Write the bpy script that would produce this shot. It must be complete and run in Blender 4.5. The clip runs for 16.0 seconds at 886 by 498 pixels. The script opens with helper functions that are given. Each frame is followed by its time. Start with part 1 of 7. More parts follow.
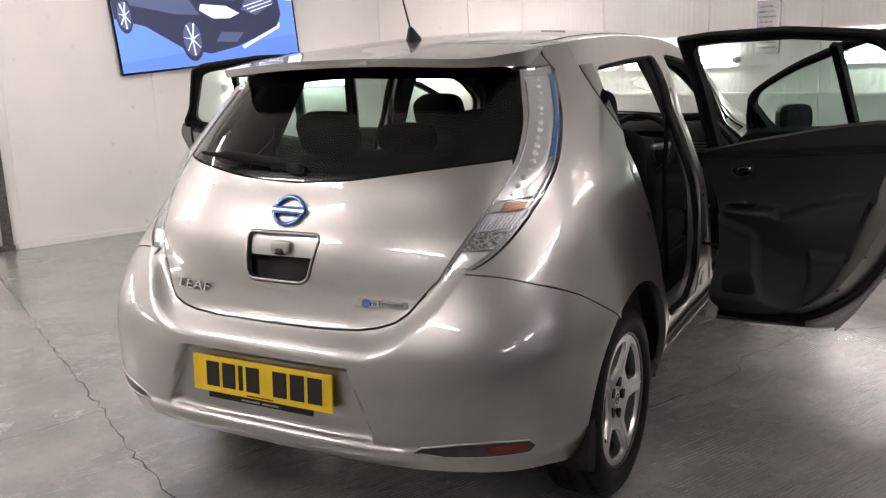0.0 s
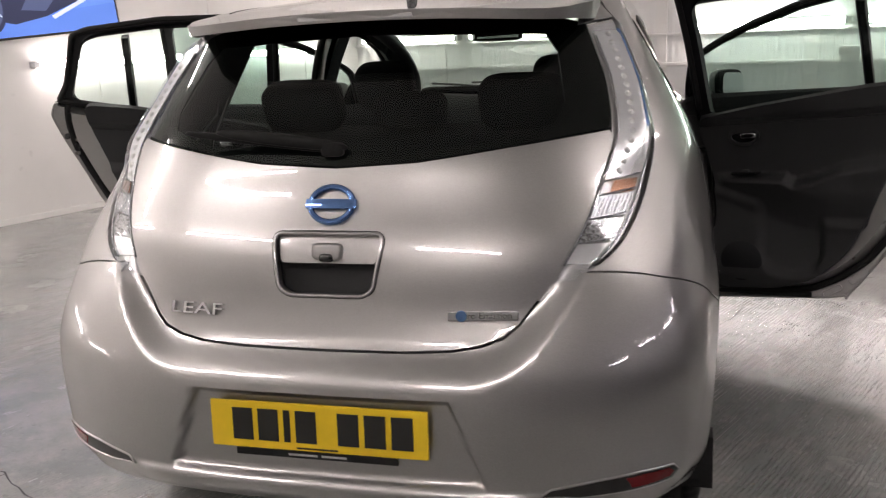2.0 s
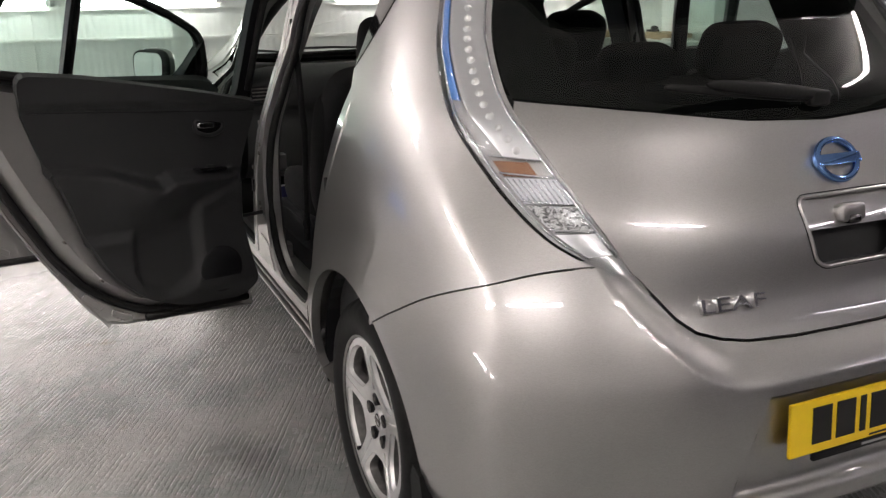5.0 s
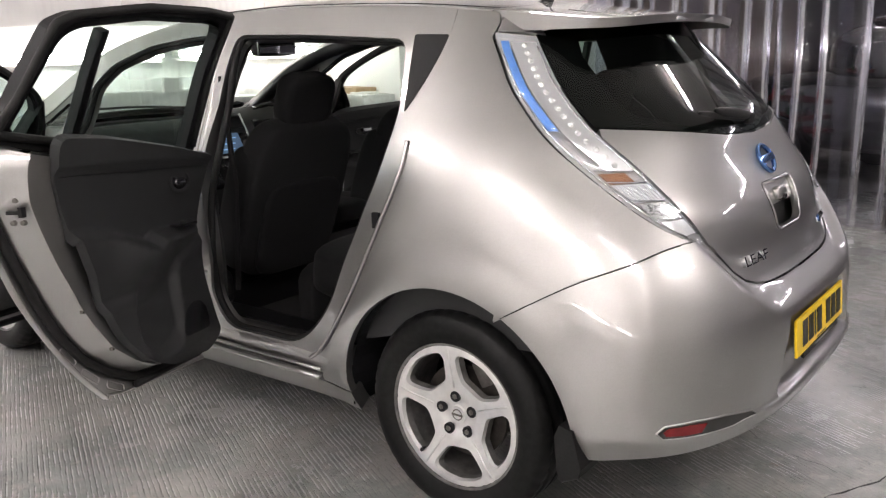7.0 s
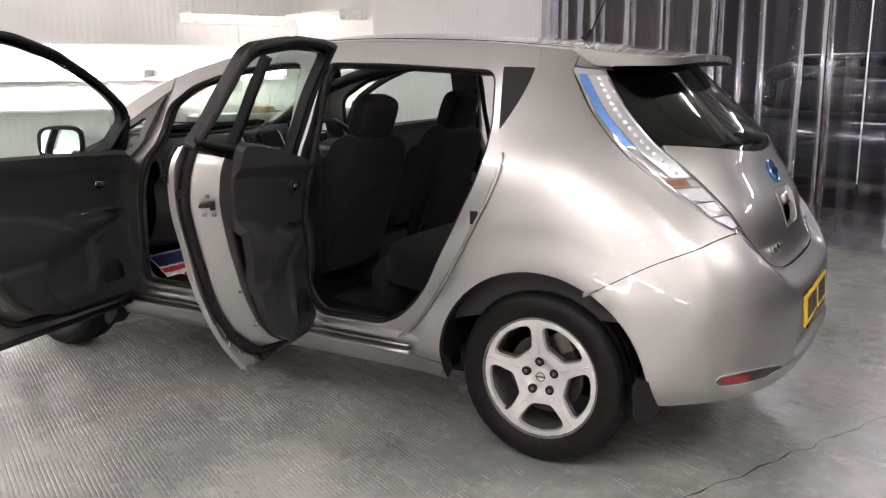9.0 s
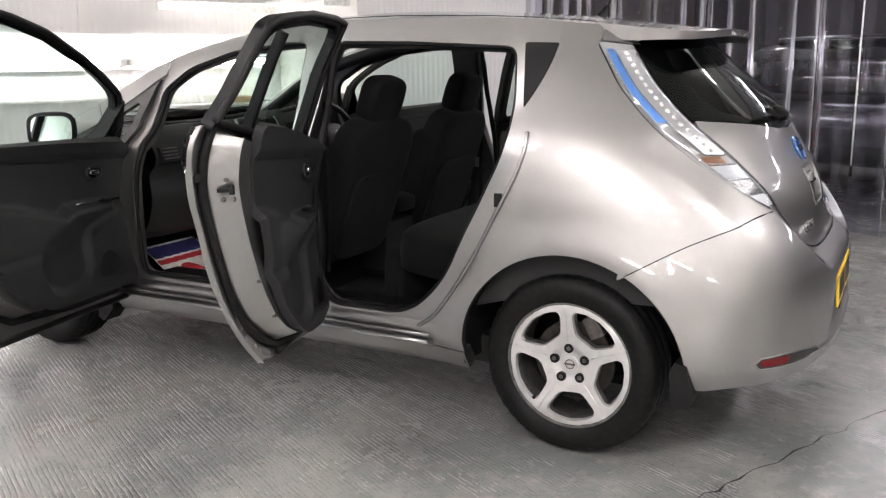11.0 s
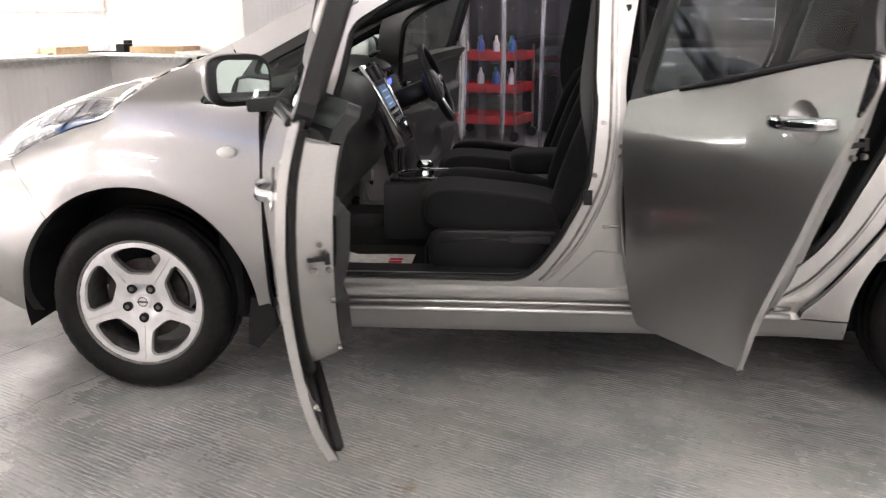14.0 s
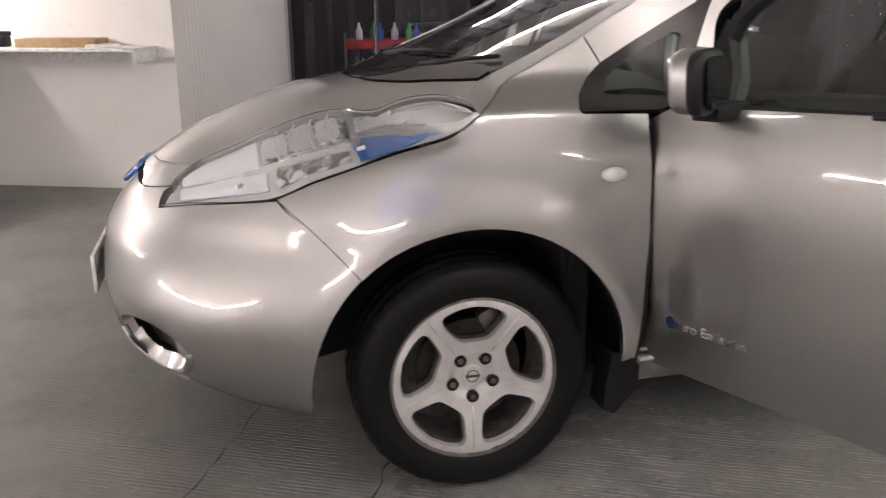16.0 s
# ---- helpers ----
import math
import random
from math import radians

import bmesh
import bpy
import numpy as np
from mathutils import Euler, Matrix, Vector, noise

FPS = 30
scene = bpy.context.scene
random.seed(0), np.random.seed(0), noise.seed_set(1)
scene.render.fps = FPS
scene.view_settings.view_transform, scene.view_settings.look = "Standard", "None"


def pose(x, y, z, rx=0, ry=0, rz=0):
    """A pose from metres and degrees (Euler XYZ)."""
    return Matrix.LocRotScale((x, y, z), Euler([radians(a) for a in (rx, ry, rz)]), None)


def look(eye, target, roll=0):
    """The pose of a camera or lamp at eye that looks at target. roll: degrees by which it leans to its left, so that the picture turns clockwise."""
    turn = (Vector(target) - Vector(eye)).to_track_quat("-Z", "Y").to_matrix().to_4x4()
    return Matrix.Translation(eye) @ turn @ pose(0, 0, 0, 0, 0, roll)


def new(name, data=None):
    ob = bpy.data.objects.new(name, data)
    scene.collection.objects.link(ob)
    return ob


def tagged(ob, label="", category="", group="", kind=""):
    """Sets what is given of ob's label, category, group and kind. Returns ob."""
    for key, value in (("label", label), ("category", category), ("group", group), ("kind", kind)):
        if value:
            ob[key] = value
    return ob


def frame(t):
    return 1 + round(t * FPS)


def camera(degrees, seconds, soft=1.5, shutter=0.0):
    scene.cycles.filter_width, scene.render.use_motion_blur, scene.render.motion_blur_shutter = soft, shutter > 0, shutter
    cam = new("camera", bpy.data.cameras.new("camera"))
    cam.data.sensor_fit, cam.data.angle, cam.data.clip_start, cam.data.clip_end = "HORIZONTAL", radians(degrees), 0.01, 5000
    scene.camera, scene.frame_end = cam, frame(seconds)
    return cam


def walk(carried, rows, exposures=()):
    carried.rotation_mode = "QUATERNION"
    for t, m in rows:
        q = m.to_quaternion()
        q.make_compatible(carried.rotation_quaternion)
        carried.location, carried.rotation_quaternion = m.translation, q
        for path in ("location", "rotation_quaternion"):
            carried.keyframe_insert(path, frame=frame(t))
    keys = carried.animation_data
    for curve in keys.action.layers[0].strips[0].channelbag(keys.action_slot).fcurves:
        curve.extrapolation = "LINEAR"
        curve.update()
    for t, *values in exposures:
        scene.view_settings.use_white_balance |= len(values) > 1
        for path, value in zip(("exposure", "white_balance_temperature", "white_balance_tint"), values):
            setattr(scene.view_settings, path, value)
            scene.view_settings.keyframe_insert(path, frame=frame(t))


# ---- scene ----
cam = camera(54.6, 16.0, soft=1.25, shutter=0.3)
PATH = [
    (0, (1.644, -2.583, 1.397), (0.686, -0.876, 0.987), -2.3),
    (0.5, (1.587, -2.576, 1.383), (0.678, -0.846, 0.955), -2.4),
    (1, (1.349, -2.573, 1.372), (0.63, -0.764, 0.914), -2.1),
    (1.5, (1.068, -2.547, 1.367), (0.469, -0.698, 0.898), -2.0),
    (2, (0.741, -2.426, 1.362), (0.252, -0.546, 0.887), -2.6),
    (2.5, (0.367, -2.384, 1.315), (0.086, -0.46, 0.845), -1.4),
    (3, (-0.047, -2.34, 1.3), (-0.099, -0.395, 0.839), -0.2),
    (3.5, (-0.474, -2.182, 1.33), (-0.29, -0.261, 0.806), -0.0),
    (4, (-0.836, -2.075, 1.323), (-0.431, -0.193, 0.783), -0.2),
    (4.5, (-1.143, -1.984, 1.318), (-0.573, -0.151, 0.755), -0.6),
    (5, (-1.447, -1.87, 1.334), (-0.684, -0.107, 0.775), -1.2),
    (7.5, (-2.969, -1.303, 1.368), (-1.345, -0.218, 0.937), -1.1),
    (8, (-3.223, -1.237, 1.39), (-1.571, -0.19, 0.973), -0.5),
    (8.5, (-3.401, -1.198, 1.396), (-1.731, -0.178, 0.981), -0.6),
    (9, (-3.487, -1.192, 1.383), (-1.807, -0.185, 0.976), -0.2),
    (11.5, (-3.476, -0.758, 1.329), (-1.738, 0.127, 0.884), -1.4),
    (12, (-3.52, -0.393, 1.328), (-1.721, 0.35, 0.867), -1.3),
    (12.5, (-3.562, 0.02, 1.315), (-1.721, 0.622, 0.817), -1.0),
    (13, (-3.539, 0.458, 1.299), (-1.67, 0.972, 0.809), -1.2),
    (13.5, (-3.544, 0.953, 1.282), (-1.644, 1.327, 0.782), -1.2),
    (14, (-3.507, 1.431, 1.255), (-1.586, 1.604, 0.727), -0.4),
    (14.5, (-3.406, 1.917, 1.274), (-1.48, 1.911, 0.735), -0.3),
    (15, (-3.287, 2.444, 1.278), (-1.367, 2.267, 0.746), 0.6),
    (15.5, (-3.04, 2.897, 1.219), (-1.139, 2.547, 0.705), 0.0),
    (16, (-2.802, 3.262, 1.256), (-0.938, 2.803, 0.696), -0.3),
]
# seconds, stops, white balance
EXPOSURE = [(0, 0.28, 6700, 13), (1.5, 0.24, 6700, 13), (2.5, 0.08, 6750, 14), (3, 0.07, 6800, 14), (4, 0.15, 6800, 14), (5, 0.28, 6600, 11), (7.5, 0.90, 6550, 11), (9, 0.82, 6550, 11), (11.5, 0.84, 6400, 10), (12.5, 1.12, 6400, 10), (13.5, 1.15, 6500, 11), (14.5, 0.92, 6650, 13), (15.5, 0.55, 6800, 15), (16, 0.37, 6800, 15)]
walk(cam, [(t, look(eye, target, roll)) for t, eye, target, roll in PATH], EXPOSURE)

# ---------------------------------------------------------------- world and light
world = bpy.data.worlds.new("world")
scene.world = world
world.use_nodes = True
world.node_tree.nodes["Background"].inputs[0].default_value = (0.9, 0.95, 1.0, 1)
world.node_tree.nodes["Background"].inputs[1].default_value = 0.02
scene.view_settings.exposure = 0.0

THETA = radians(22.4)                      # the room stands turned against the car
ROOM = Matrix.Rotation(-THETA, 4, "Z")     # room axes: u to the right, v ahead
U_LEFT, U_SHELF, U_CURT, V_FRONT, V_STEP, V_BACK, Z_CEIL = -5.59, 1.63, 3.65, 6.05, 4.55, -6.0, 2.75


# ---------------------------------------------------------------- materials
def nodes_of(name):
    m = bpy.data.materials.new(name)
    m.use_nodes = True
    nt = m.node_tree
    return m, nt, nt.nodes["Principled BSDF"]


def noise_mix(nt, a, b, scale, detail=4.0, lo=0.35, hi=0.65, coord="Object", stretch=None):
    tc = nt.nodes.new("ShaderNodeTexCoord")
    src = tc.outputs[coord]
    if stretch:
        mp = nt.nodes.new("ShaderNodeMapping")
        mp.inputs["Scale"].default_value = stretch
        nt.links.new(src, mp.inputs[0])
        src = mp.outputs[0]
    n = nt.nodes.new("ShaderNodeTexNoise")
    n.inputs["Scale"].default_value, n.inputs["Detail"].default_value = scale, detail
    nt.links.new(src, n.inputs["Vector"])
    r = nt.nodes.new("ShaderNodeMapRange")
    r.inputs["From Min"].default_value, r.inputs["From Max"].default_value = lo, hi
    nt.links.new(n.outputs["Fac"], r.inputs["Value"])
    mix = nt.nodes.new("ShaderNodeMix")
    mix.data_type = "RGBA"
    nt.links.new(r.outputs[0], mix.inputs["Factor"])
    for key, v in (("A", a), ("B", b)):
        sock = [s for s in mix.inputs if s.name == key and s.type == "RGBA"][0]
        if isinstance(v, (tuple, list)):
            sock.default_value = (*v, 1)
        else:
            nt.links.new(v, sock)
    out = [s for s in mix.outputs if s.type == "RGBA"][0]
    return out, n.outputs["Fac"], r.outputs[0]


def bump(nt, bsdf, height, strength, distance=0.01):
    b = nt.nodes.new("ShaderNodeBump")
    b.inputs["Strength"].default_value, b.inputs["Distance"].default_value = strength, distance
    nt.links.new(height, b.inputs["Height"])
    nt.links.new(b.outputs[0], bsdf.inputs["Normal"])
    return b


def plain(name, color, rough=0.5, metal=0.0, vary=0.12, scale=30.0, bumpy=0.0, coat=0.0, spec=0.5):
    m, nt, b = nodes_of(name)
    dark = tuple(c * (1 - vary) for c in color)
    lite = tuple(min(1, c * (1 + vary)) for c in color)
    col, fac, _ = noise_mix(nt, dark, lite, scale)
    nt.links.new(col, b.inputs["Base Color"])
    b.inputs["Roughness"].default_value, b.inputs["Metallic"].default_value = rough, metal
    b.inputs["Coat Weight"].default_value = coat
    b.inputs["Coat Roughness"].default_value = 0.03
    b.inputs["Specular IOR Level"].default_value = spec
    if bumpy:
        bump(nt, b, fac, bumpy, 0.004)
    return m


def glowing(name, color, strength):
    m, nt, b = nodes_of(name)
    b.inputs["Base Color"].default_value = (*color, 1)
    b.inputs["Emission Color"].default_value = (*color, 1)
    b.inputs["Emission Strength"].default_value = strength
    return m


def pane(name, tint, gloss=0.05, rough=0.0):
    """Thin glass: tinted see-through with a Fresnel gloss."""
    m = bpy.data.materials.new(name)
    m.use_nodes = True
    nt = m.node_tree
    nt.nodes.clear()
    out = nt.nodes.new("ShaderNodeOutputMaterial")
    tr = nt.nodes.new("ShaderNodeBsdfTransparent")
    tr.inputs[0].default_value = (*tint, 1)
    gl = nt.nodes.new("ShaderNodeBsdfGlossy")
    gl.inputs["Color"].default_value = (1, 1, 1, 1)
    gl.inputs["Roughness"].default_value = rough
    fr = nt.nodes.new("ShaderNodeLayerWeight")
    fr.inputs["Blend"].default_value = 0.5
    po = nt.nodes.new("ShaderNodeMath")
    po.operation = "POWER"
    po.inputs[1].default_value = 5.0
    nt.links.new(fr.outputs["Facing"], po.inputs[0])
    ad = nt.nodes.new("ShaderNodeMath")
    ad.operation = "MULTIPLY_ADD"
    ad.inputs[1].default_value = 0.9
    ad.inputs[2].default_value = gloss
    ad.use_clamp = True
    nt.links.new(po.outputs[0], ad.inputs[0])
    mx = nt.nodes.new("ShaderNodeMixShader")
    nt.links.new(ad.outputs[0], mx.inputs[0])
    nt.links.new(tr.outputs[0], mx.inputs[1])
    nt.links.new(gl.outputs[0], mx.inputs[2])
    nt.links.new(mx.outputs[0], out.inputs[0])
    return m


def paint_material():
    m, nt, b = nodes_of("silver_paint")
    tc = nt.nodes.new("ShaderNodeTexCoord")
    v = nt.nodes.new("ShaderNodeTexNoise")
    v.inputs["Scale"].default_value, v.inputs["Detail"].default_value = 900.0, 2.0
    nt.links.new(tc.outputs["Object"], v.inputs["Vector"])
    col, fac, _ = noise_mix(nt, (0.345, 0.339, 0.333), (0.415, 0.408, 0.401), 700.0, 2.0)
    nt.links.new(col, b.inputs["Base Color"])
    b.inputs["Metallic"].default_value = 1.0
    b.inputs["Roughness"].default_value = 0.40
    b.inputs["Coat Weight"].default_value = 1.0
    b.inputs["Coat IOR"].default_value = 1.95
    b.inputs["Coat Roughness"].default_value = 0.02
    bump(nt, b, v.outputs["Fac"], 0.05, 0.0006)
    return m


def fabric_material(name, color):
    m, nt, b = nodes_of(name)
    col, fac, _ = noise_mix(nt, tuple(c * 0.6 for c in color), tuple(c * 1.4 for c in color), 420.0, 3.0)
    nt.links.new(col, b.inputs["Base Color"])
    b.inputs["Roughness"].default_value = 0.92
    b.inputs["Specular IOR Level"].default_value = 0.1
    b.inputs["Sheen Weight"].default_value = 0.03
    bump(nt, b, fac, 0.4, 0.002)
    return m


def math_node(nt, op, a, b=None, c=None, clamp=False):
    n = nt.nodes.new("ShaderNodeMath")
    n.operation = op
    n.use_clamp = clamp
    for i, v in enumerate((a, b, c)):
        if v is None:
            continue
        if isinstance(v, (int, float)):
            n.inputs[i].default_value = v
        else:
            nt.links.new(v, n.inputs[i])
    return n.outputs[0]


def ramp(nt, v, lo, hi, a=0.0, b=1.0):
    r = nt.nodes.new("ShaderNodeMapRange")
    r.interpolation_type = "SMOOTHSTEP"
    for k, x in zip(("From Min", "From Max", "To Min", "To Max"), (lo, hi, a, b)):
        r.inputs[k].default_value = x
    nt.links.new(v, r.inputs["Value"])
    return r.outputs[0]


def floor_material():
    """Worn grey floor paint over broomed concrete; the ribs run along the room."""
    m, nt, b = nodes_of("painted_concrete_floor")
    tc = nt.nodes.new("ShaderNodeTexCoord")
    obj = tc.outputs["Object"]

    def noise(scale, detail=6.0, stretch=None, rough=0.55):
        src = obj
        if stretch:
            mp = nt.nodes.new("ShaderNodeMapping")
            mp.inputs["Scale"].default_value = stretch
            mp.inputs["Rotation"].default_value = (0, 0, radians(4))
            nt.links.new(obj, mp.inputs[0])
            src = mp.outputs[0]
        n = nt.nodes.new("ShaderNodeTexNoise")
        n.inputs["Scale"].default_value, n.inputs["Detail"].default_value = scale, detail
        n.inputs["Roughness"].default_value = rough
        nt.links.new(src, n.inputs["Vector"])
        return n.outputs["Fac"]

    def mix(fac, a, c):
        x = nt.nodes.new("ShaderNodeMix")
        x.data_type = "RGBA"
        nt.links.new(fac, x.inputs["Factor"])
        for key, v in (("A", a), ("B", c)):
            sock = [s for s in x.inputs if s.name == key and s.type == "RGBA"][0]
            if isinstance(v, tuple):
                sock.default_value = (*v, 1)
            else:
                nt.links.new(v, sock)
        return [s for s in x.outputs if s.type == "RGBA"][0]

    # ribs, broken up, in patches
    mp = nt.nodes.new("ShaderNodeMapping")
    mp.inputs["Rotation"].default_value = (0, 0, radians(4))
    nt.links.new(obj, mp.inputs[0])
    wv = nt.nodes.new("ShaderNodeTexWave")
    wv.inputs["Scale"].default_value = 19.0
    wv.inputs["Distortion"].default_value = 1.6
    wv.inputs["Detail"].default_value = 3.0
    wv.inputs["Detail Scale"].default_value = 0.6
    nt.links.new(mp.outputs[0], wv.inputs["Vector"])
    sep = nt.nodes.new("ShaderNodeSeparateXYZ")
    nt.links.new(obj, sep.inputs[0])
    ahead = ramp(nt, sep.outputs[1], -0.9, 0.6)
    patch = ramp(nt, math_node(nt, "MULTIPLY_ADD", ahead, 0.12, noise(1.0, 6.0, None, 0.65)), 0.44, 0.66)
    broken = ramp(nt, noise(4.0, 8.0, (5.0, 1.0, 1.0), 0.75), 0.42, 0.60)
    grit = noise(75.0, 6.0, None, 0.7)
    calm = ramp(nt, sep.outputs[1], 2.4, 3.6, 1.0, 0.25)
    ribs = math_node(nt, "MULTIPLY", math_node(nt, "MULTIPLY", ramp(nt, wv.outputs["Fac"], 0.52, 0.98), calm), math_node(nt, "MULTIPLY", patch, broken))
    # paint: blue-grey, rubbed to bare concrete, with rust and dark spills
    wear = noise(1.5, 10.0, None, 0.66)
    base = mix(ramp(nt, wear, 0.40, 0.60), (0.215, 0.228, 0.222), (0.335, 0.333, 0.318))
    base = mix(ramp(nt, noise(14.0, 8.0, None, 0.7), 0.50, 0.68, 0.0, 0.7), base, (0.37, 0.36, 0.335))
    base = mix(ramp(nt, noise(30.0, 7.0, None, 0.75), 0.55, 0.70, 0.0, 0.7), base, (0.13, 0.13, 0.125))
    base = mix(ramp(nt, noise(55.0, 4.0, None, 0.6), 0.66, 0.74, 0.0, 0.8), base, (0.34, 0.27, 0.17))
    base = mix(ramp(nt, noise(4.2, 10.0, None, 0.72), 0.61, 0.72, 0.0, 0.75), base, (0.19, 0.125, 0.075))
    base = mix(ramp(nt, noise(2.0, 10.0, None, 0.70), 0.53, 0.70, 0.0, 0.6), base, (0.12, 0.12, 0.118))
    # Darker, browner and duller towards the front of the room, broken by noise.
    front_dark = ramp(nt, math_node(nt, "MULTIPLY_ADD", noise(0.8, 8.0, None, 0.65), 2.2, sep.outputs[1]), 3.0, 4.3, 0.0, 0.75)
    base = mix(front_dark, base, (0.085, 0.080, 0.073))
    base = mix(math_node(nt, "MULTIPLY", ribs, 0.40), base, (0.13, 0.125, 0.118))
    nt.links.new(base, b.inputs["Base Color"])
    h = math_node(nt, "MULTIPLY_ADD", ribs, -1.0, math_node(nt, "MULTIPLY_ADD", grit, 0.35, math_node(nt, "MULTIPLY", noise(9.0, 5.0), 0.6)))
    bump(nt, b, h, 0.9, 0.005)
    gloss = ramp(nt, math_node(nt, "MULTIPLY_ADD", ribs, 0.25, noise(2.0, 8.0, None, 0.65)), 0.35, 0.75, 0.14, 0.33)
    nt.links.new(math_node(nt, "MULTIPLY_ADD", front_dark, 0.4, gloss), b.inputs["Roughness"])
    b.inputs["Specular IOR Level"].default_value = 1.0
    b.inputs["Coat Roughness"].default_value = 0.20
    nt.links.new(math_node(nt, "MULTIPLY_ADD", front_dark, -0.9, 0.5, clamp=True), b.inputs["Coat Weight"])
    return m


def wall_material(name, color, ribs=0.0):
    m, nt, b = nodes_of(name)
    a, fac, _ = noise_mix(nt, tuple(c * 0.93 for c in color), color, 1.6, 8.0, 0.3, 0.6)
    sm, sf, _ = noise_mix(nt, a, tuple(c * 0.72 for c in color), 9.0, 9.0, 0.68, 0.82)
    nt.links.new(sm, b.inputs["Base Color"])
    b.inputs["Roughness"].default_value = 0.45
    if ribs:
        tc = nt.nodes.new("ShaderNodeTexCoord")
        wv = nt.nodes.new("ShaderNodeTexWave")
        wv.inputs["Scale"].default_value = ribs
        wv.bands_direction = "X"
        nt.links.new(tc.outputs["Object"], wv.inputs["Vector"])
        bump(nt, b, wv.outputs["Fac"], 0.25, 0.01)
    else:
        bump(nt, b, fac, 0.1, 0.01)
    return m


def curtain_material(name, haze):
    """Clear PVC: see-through, glossy, with a milky haze."""
    m = bpy.data.materials.new(name)
    m.use_nodes = True
    nt = m.node_tree
    nt.nodes.clear()
    out = nt.nodes.new("ShaderNodeOutputMaterial")
    tr = nt.nodes.new("ShaderNodeBsdfTransparent")
    tr.inputs[0].default_value = (0.80, 0.80, 0.86, 1)
    df = nt.nodes.new("ShaderNodeBsdfTranslucent")
    df.inputs[0].default_value = (0.50, 0.49, 0.56, 1)
    d2 = nt.nodes.new("ShaderNodeBsdfDiffuse")
    d2.inputs[0].default_value = (0.50, 0.49, 0.56, 1)
    gl = nt.nodes.new("ShaderNodeBsdfGlossy")
    gl.inputs["Color"].default_value = (0.55, 0.55, 0.58, 1)
    gl.inputs["Roughness"].default_value = 0.05
    tc = nt.nodes.new("ShaderNodeTexCoord")
    mp = nt.nodes.new("ShaderNodeMapping")
    mp.inputs["Scale"].default_value = (9.0, 9.0, 1.0)
    nt.links.new(tc.outputs["Object"], mp.inputs[0])
    n = nt.nodes.new("ShaderNodeTexNoise")
    n.inputs["Scale"].default_value, n.inputs["Detail"].default_value = 2.0, 3.0
    nt.links.new(mp.outputs[0], n.inputs["Vector"])
    bp = nt.nodes.new("ShaderNodeBump")
    bp.inputs["Strength"].default_value, bp.inputs["Distance"].default_value = 0.6, 0.02
    nt.links.new(n.outputs["Fac"], bp.inputs["Height"])
    nt.links.new(bp.outputs[0], gl.inputs["Normal"])
    fr = nt.nodes.new("ShaderNodeFresnel")
    fr.inputs["IOR"].default_value = 1.3
    oi = nt.nodes.new("ShaderNodeObjectInfo")
    hz = nt.nodes.new("ShaderNodeMixShader")
    both = nt.nodes.new("ShaderNodeMixShader")
    nt.links.new(df.outputs[0], both.inputs[1])
    nt.links.new(d2.outputs[0], both.inputs[2])
    nt.links.new(ramp(nt, oi.outputs["Random"], 0.0, 1.0, haze * 0.6, haze * 1.4), hz.inputs[0])
    nt.links.new(tr.outputs[0], hz.inputs[1])
    nt.links.new(both.outputs[0], hz.inputs[2])
    mx = nt.nodes.new("ShaderNodeMixShader")
    nt.links.new(fr.outputs[0], mx.inputs[0])
    nt.links.new(hz.outputs[0], mx.inputs[1])
    nt.links.new(gl.outputs[0], mx.inputs[2])
    nt.links.new(mx.outputs[0], out.inputs[0])
    return m


PAINT = paint_material()
BLACK = plain("black_plastic", (0.008, 0.008, 0.009), 0.42, bumpy=0.15, scale=300, spec=0.22)
TRIM = plain("dark_grey_trim", (0.023, 0.0235, 0.0245), 0.5, bumpy=0.35, scale=450, spec=0.28)
DASH = plain("grey_dashboard", (0.013, 0.0142, 0.0142), 0.6, bumpy=0.3, scale=400)
GLOSSBLACK = plain("gloss_black", (0.008, 0.008, 0.009), 0.06, coat=0.6)
RUBBER = plain("rubber", (0.009, 0.009, 0.009), 0.6, bumpy=0.2, scale=120, spec=0.2)
TYRE = plain("tyre_rubber", (0.006, 0.006, 0.006), 0.5, vary=0.3, bumpy=0.15, scale=60, spec=0.16)
FABRIC = fabric_material("black_cloth", (0.009, 0.009, 0.0095))
CARPET = fabric_material("black_carpet", (0.014, 0.014, 0.014))
LINER = fabric_material("dark_headlining", (0.05, 0.05, 0.048))
ALLOY = plain("alloy_silver", (0.76, 0.755, 0.75), 0.32, 0.75, 0.05, coat=0.6)
# Alloy darkened for brake dust and for the shade inside the wheel.
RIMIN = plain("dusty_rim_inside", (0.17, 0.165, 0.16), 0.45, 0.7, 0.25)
STEEL = plain("dull_steel", (0.16, 0.15, 0.14), 0.45, 0.8, 0.3)
SCOOP = plain("dark_silver_scoop", (0.05, 0.049, 0.048), 0.35, 0.7, 0.1)
TAILBED = plain("grey_lamp_bed", (0.62, 0.615, 0.61), 0.25, 0.5, 0.06, scale=60, bumpy=0.08)
RUST = plain("worn_brake_steel", (0.035, 0.030, 0.026), 0.5, 0.6, 0.4)
CHROME = plain("chrome", (0.72, 0.73, 0.75), 0.06, 1.0, 0.03)
BLUECHROME = plain("blue_chrome", (0.16, 0.30, 0.62), 0.10, 0.9, 0.1)
SILVERPL = plain("silver_plastic", (0.62, 0.62, 0.62), 0.25, 0.6, 0.05)
YELLOW = plain("yellow_plate", (0.82, 0.56, 0.02), 0.35, 0.0, 0.03)
WHITEPL = plain("white_plastic", (0.75, 0.75, 0.73), 0.4)
INK = plain("black_ink", (0.01, 0.01, 0.01), 0.4)
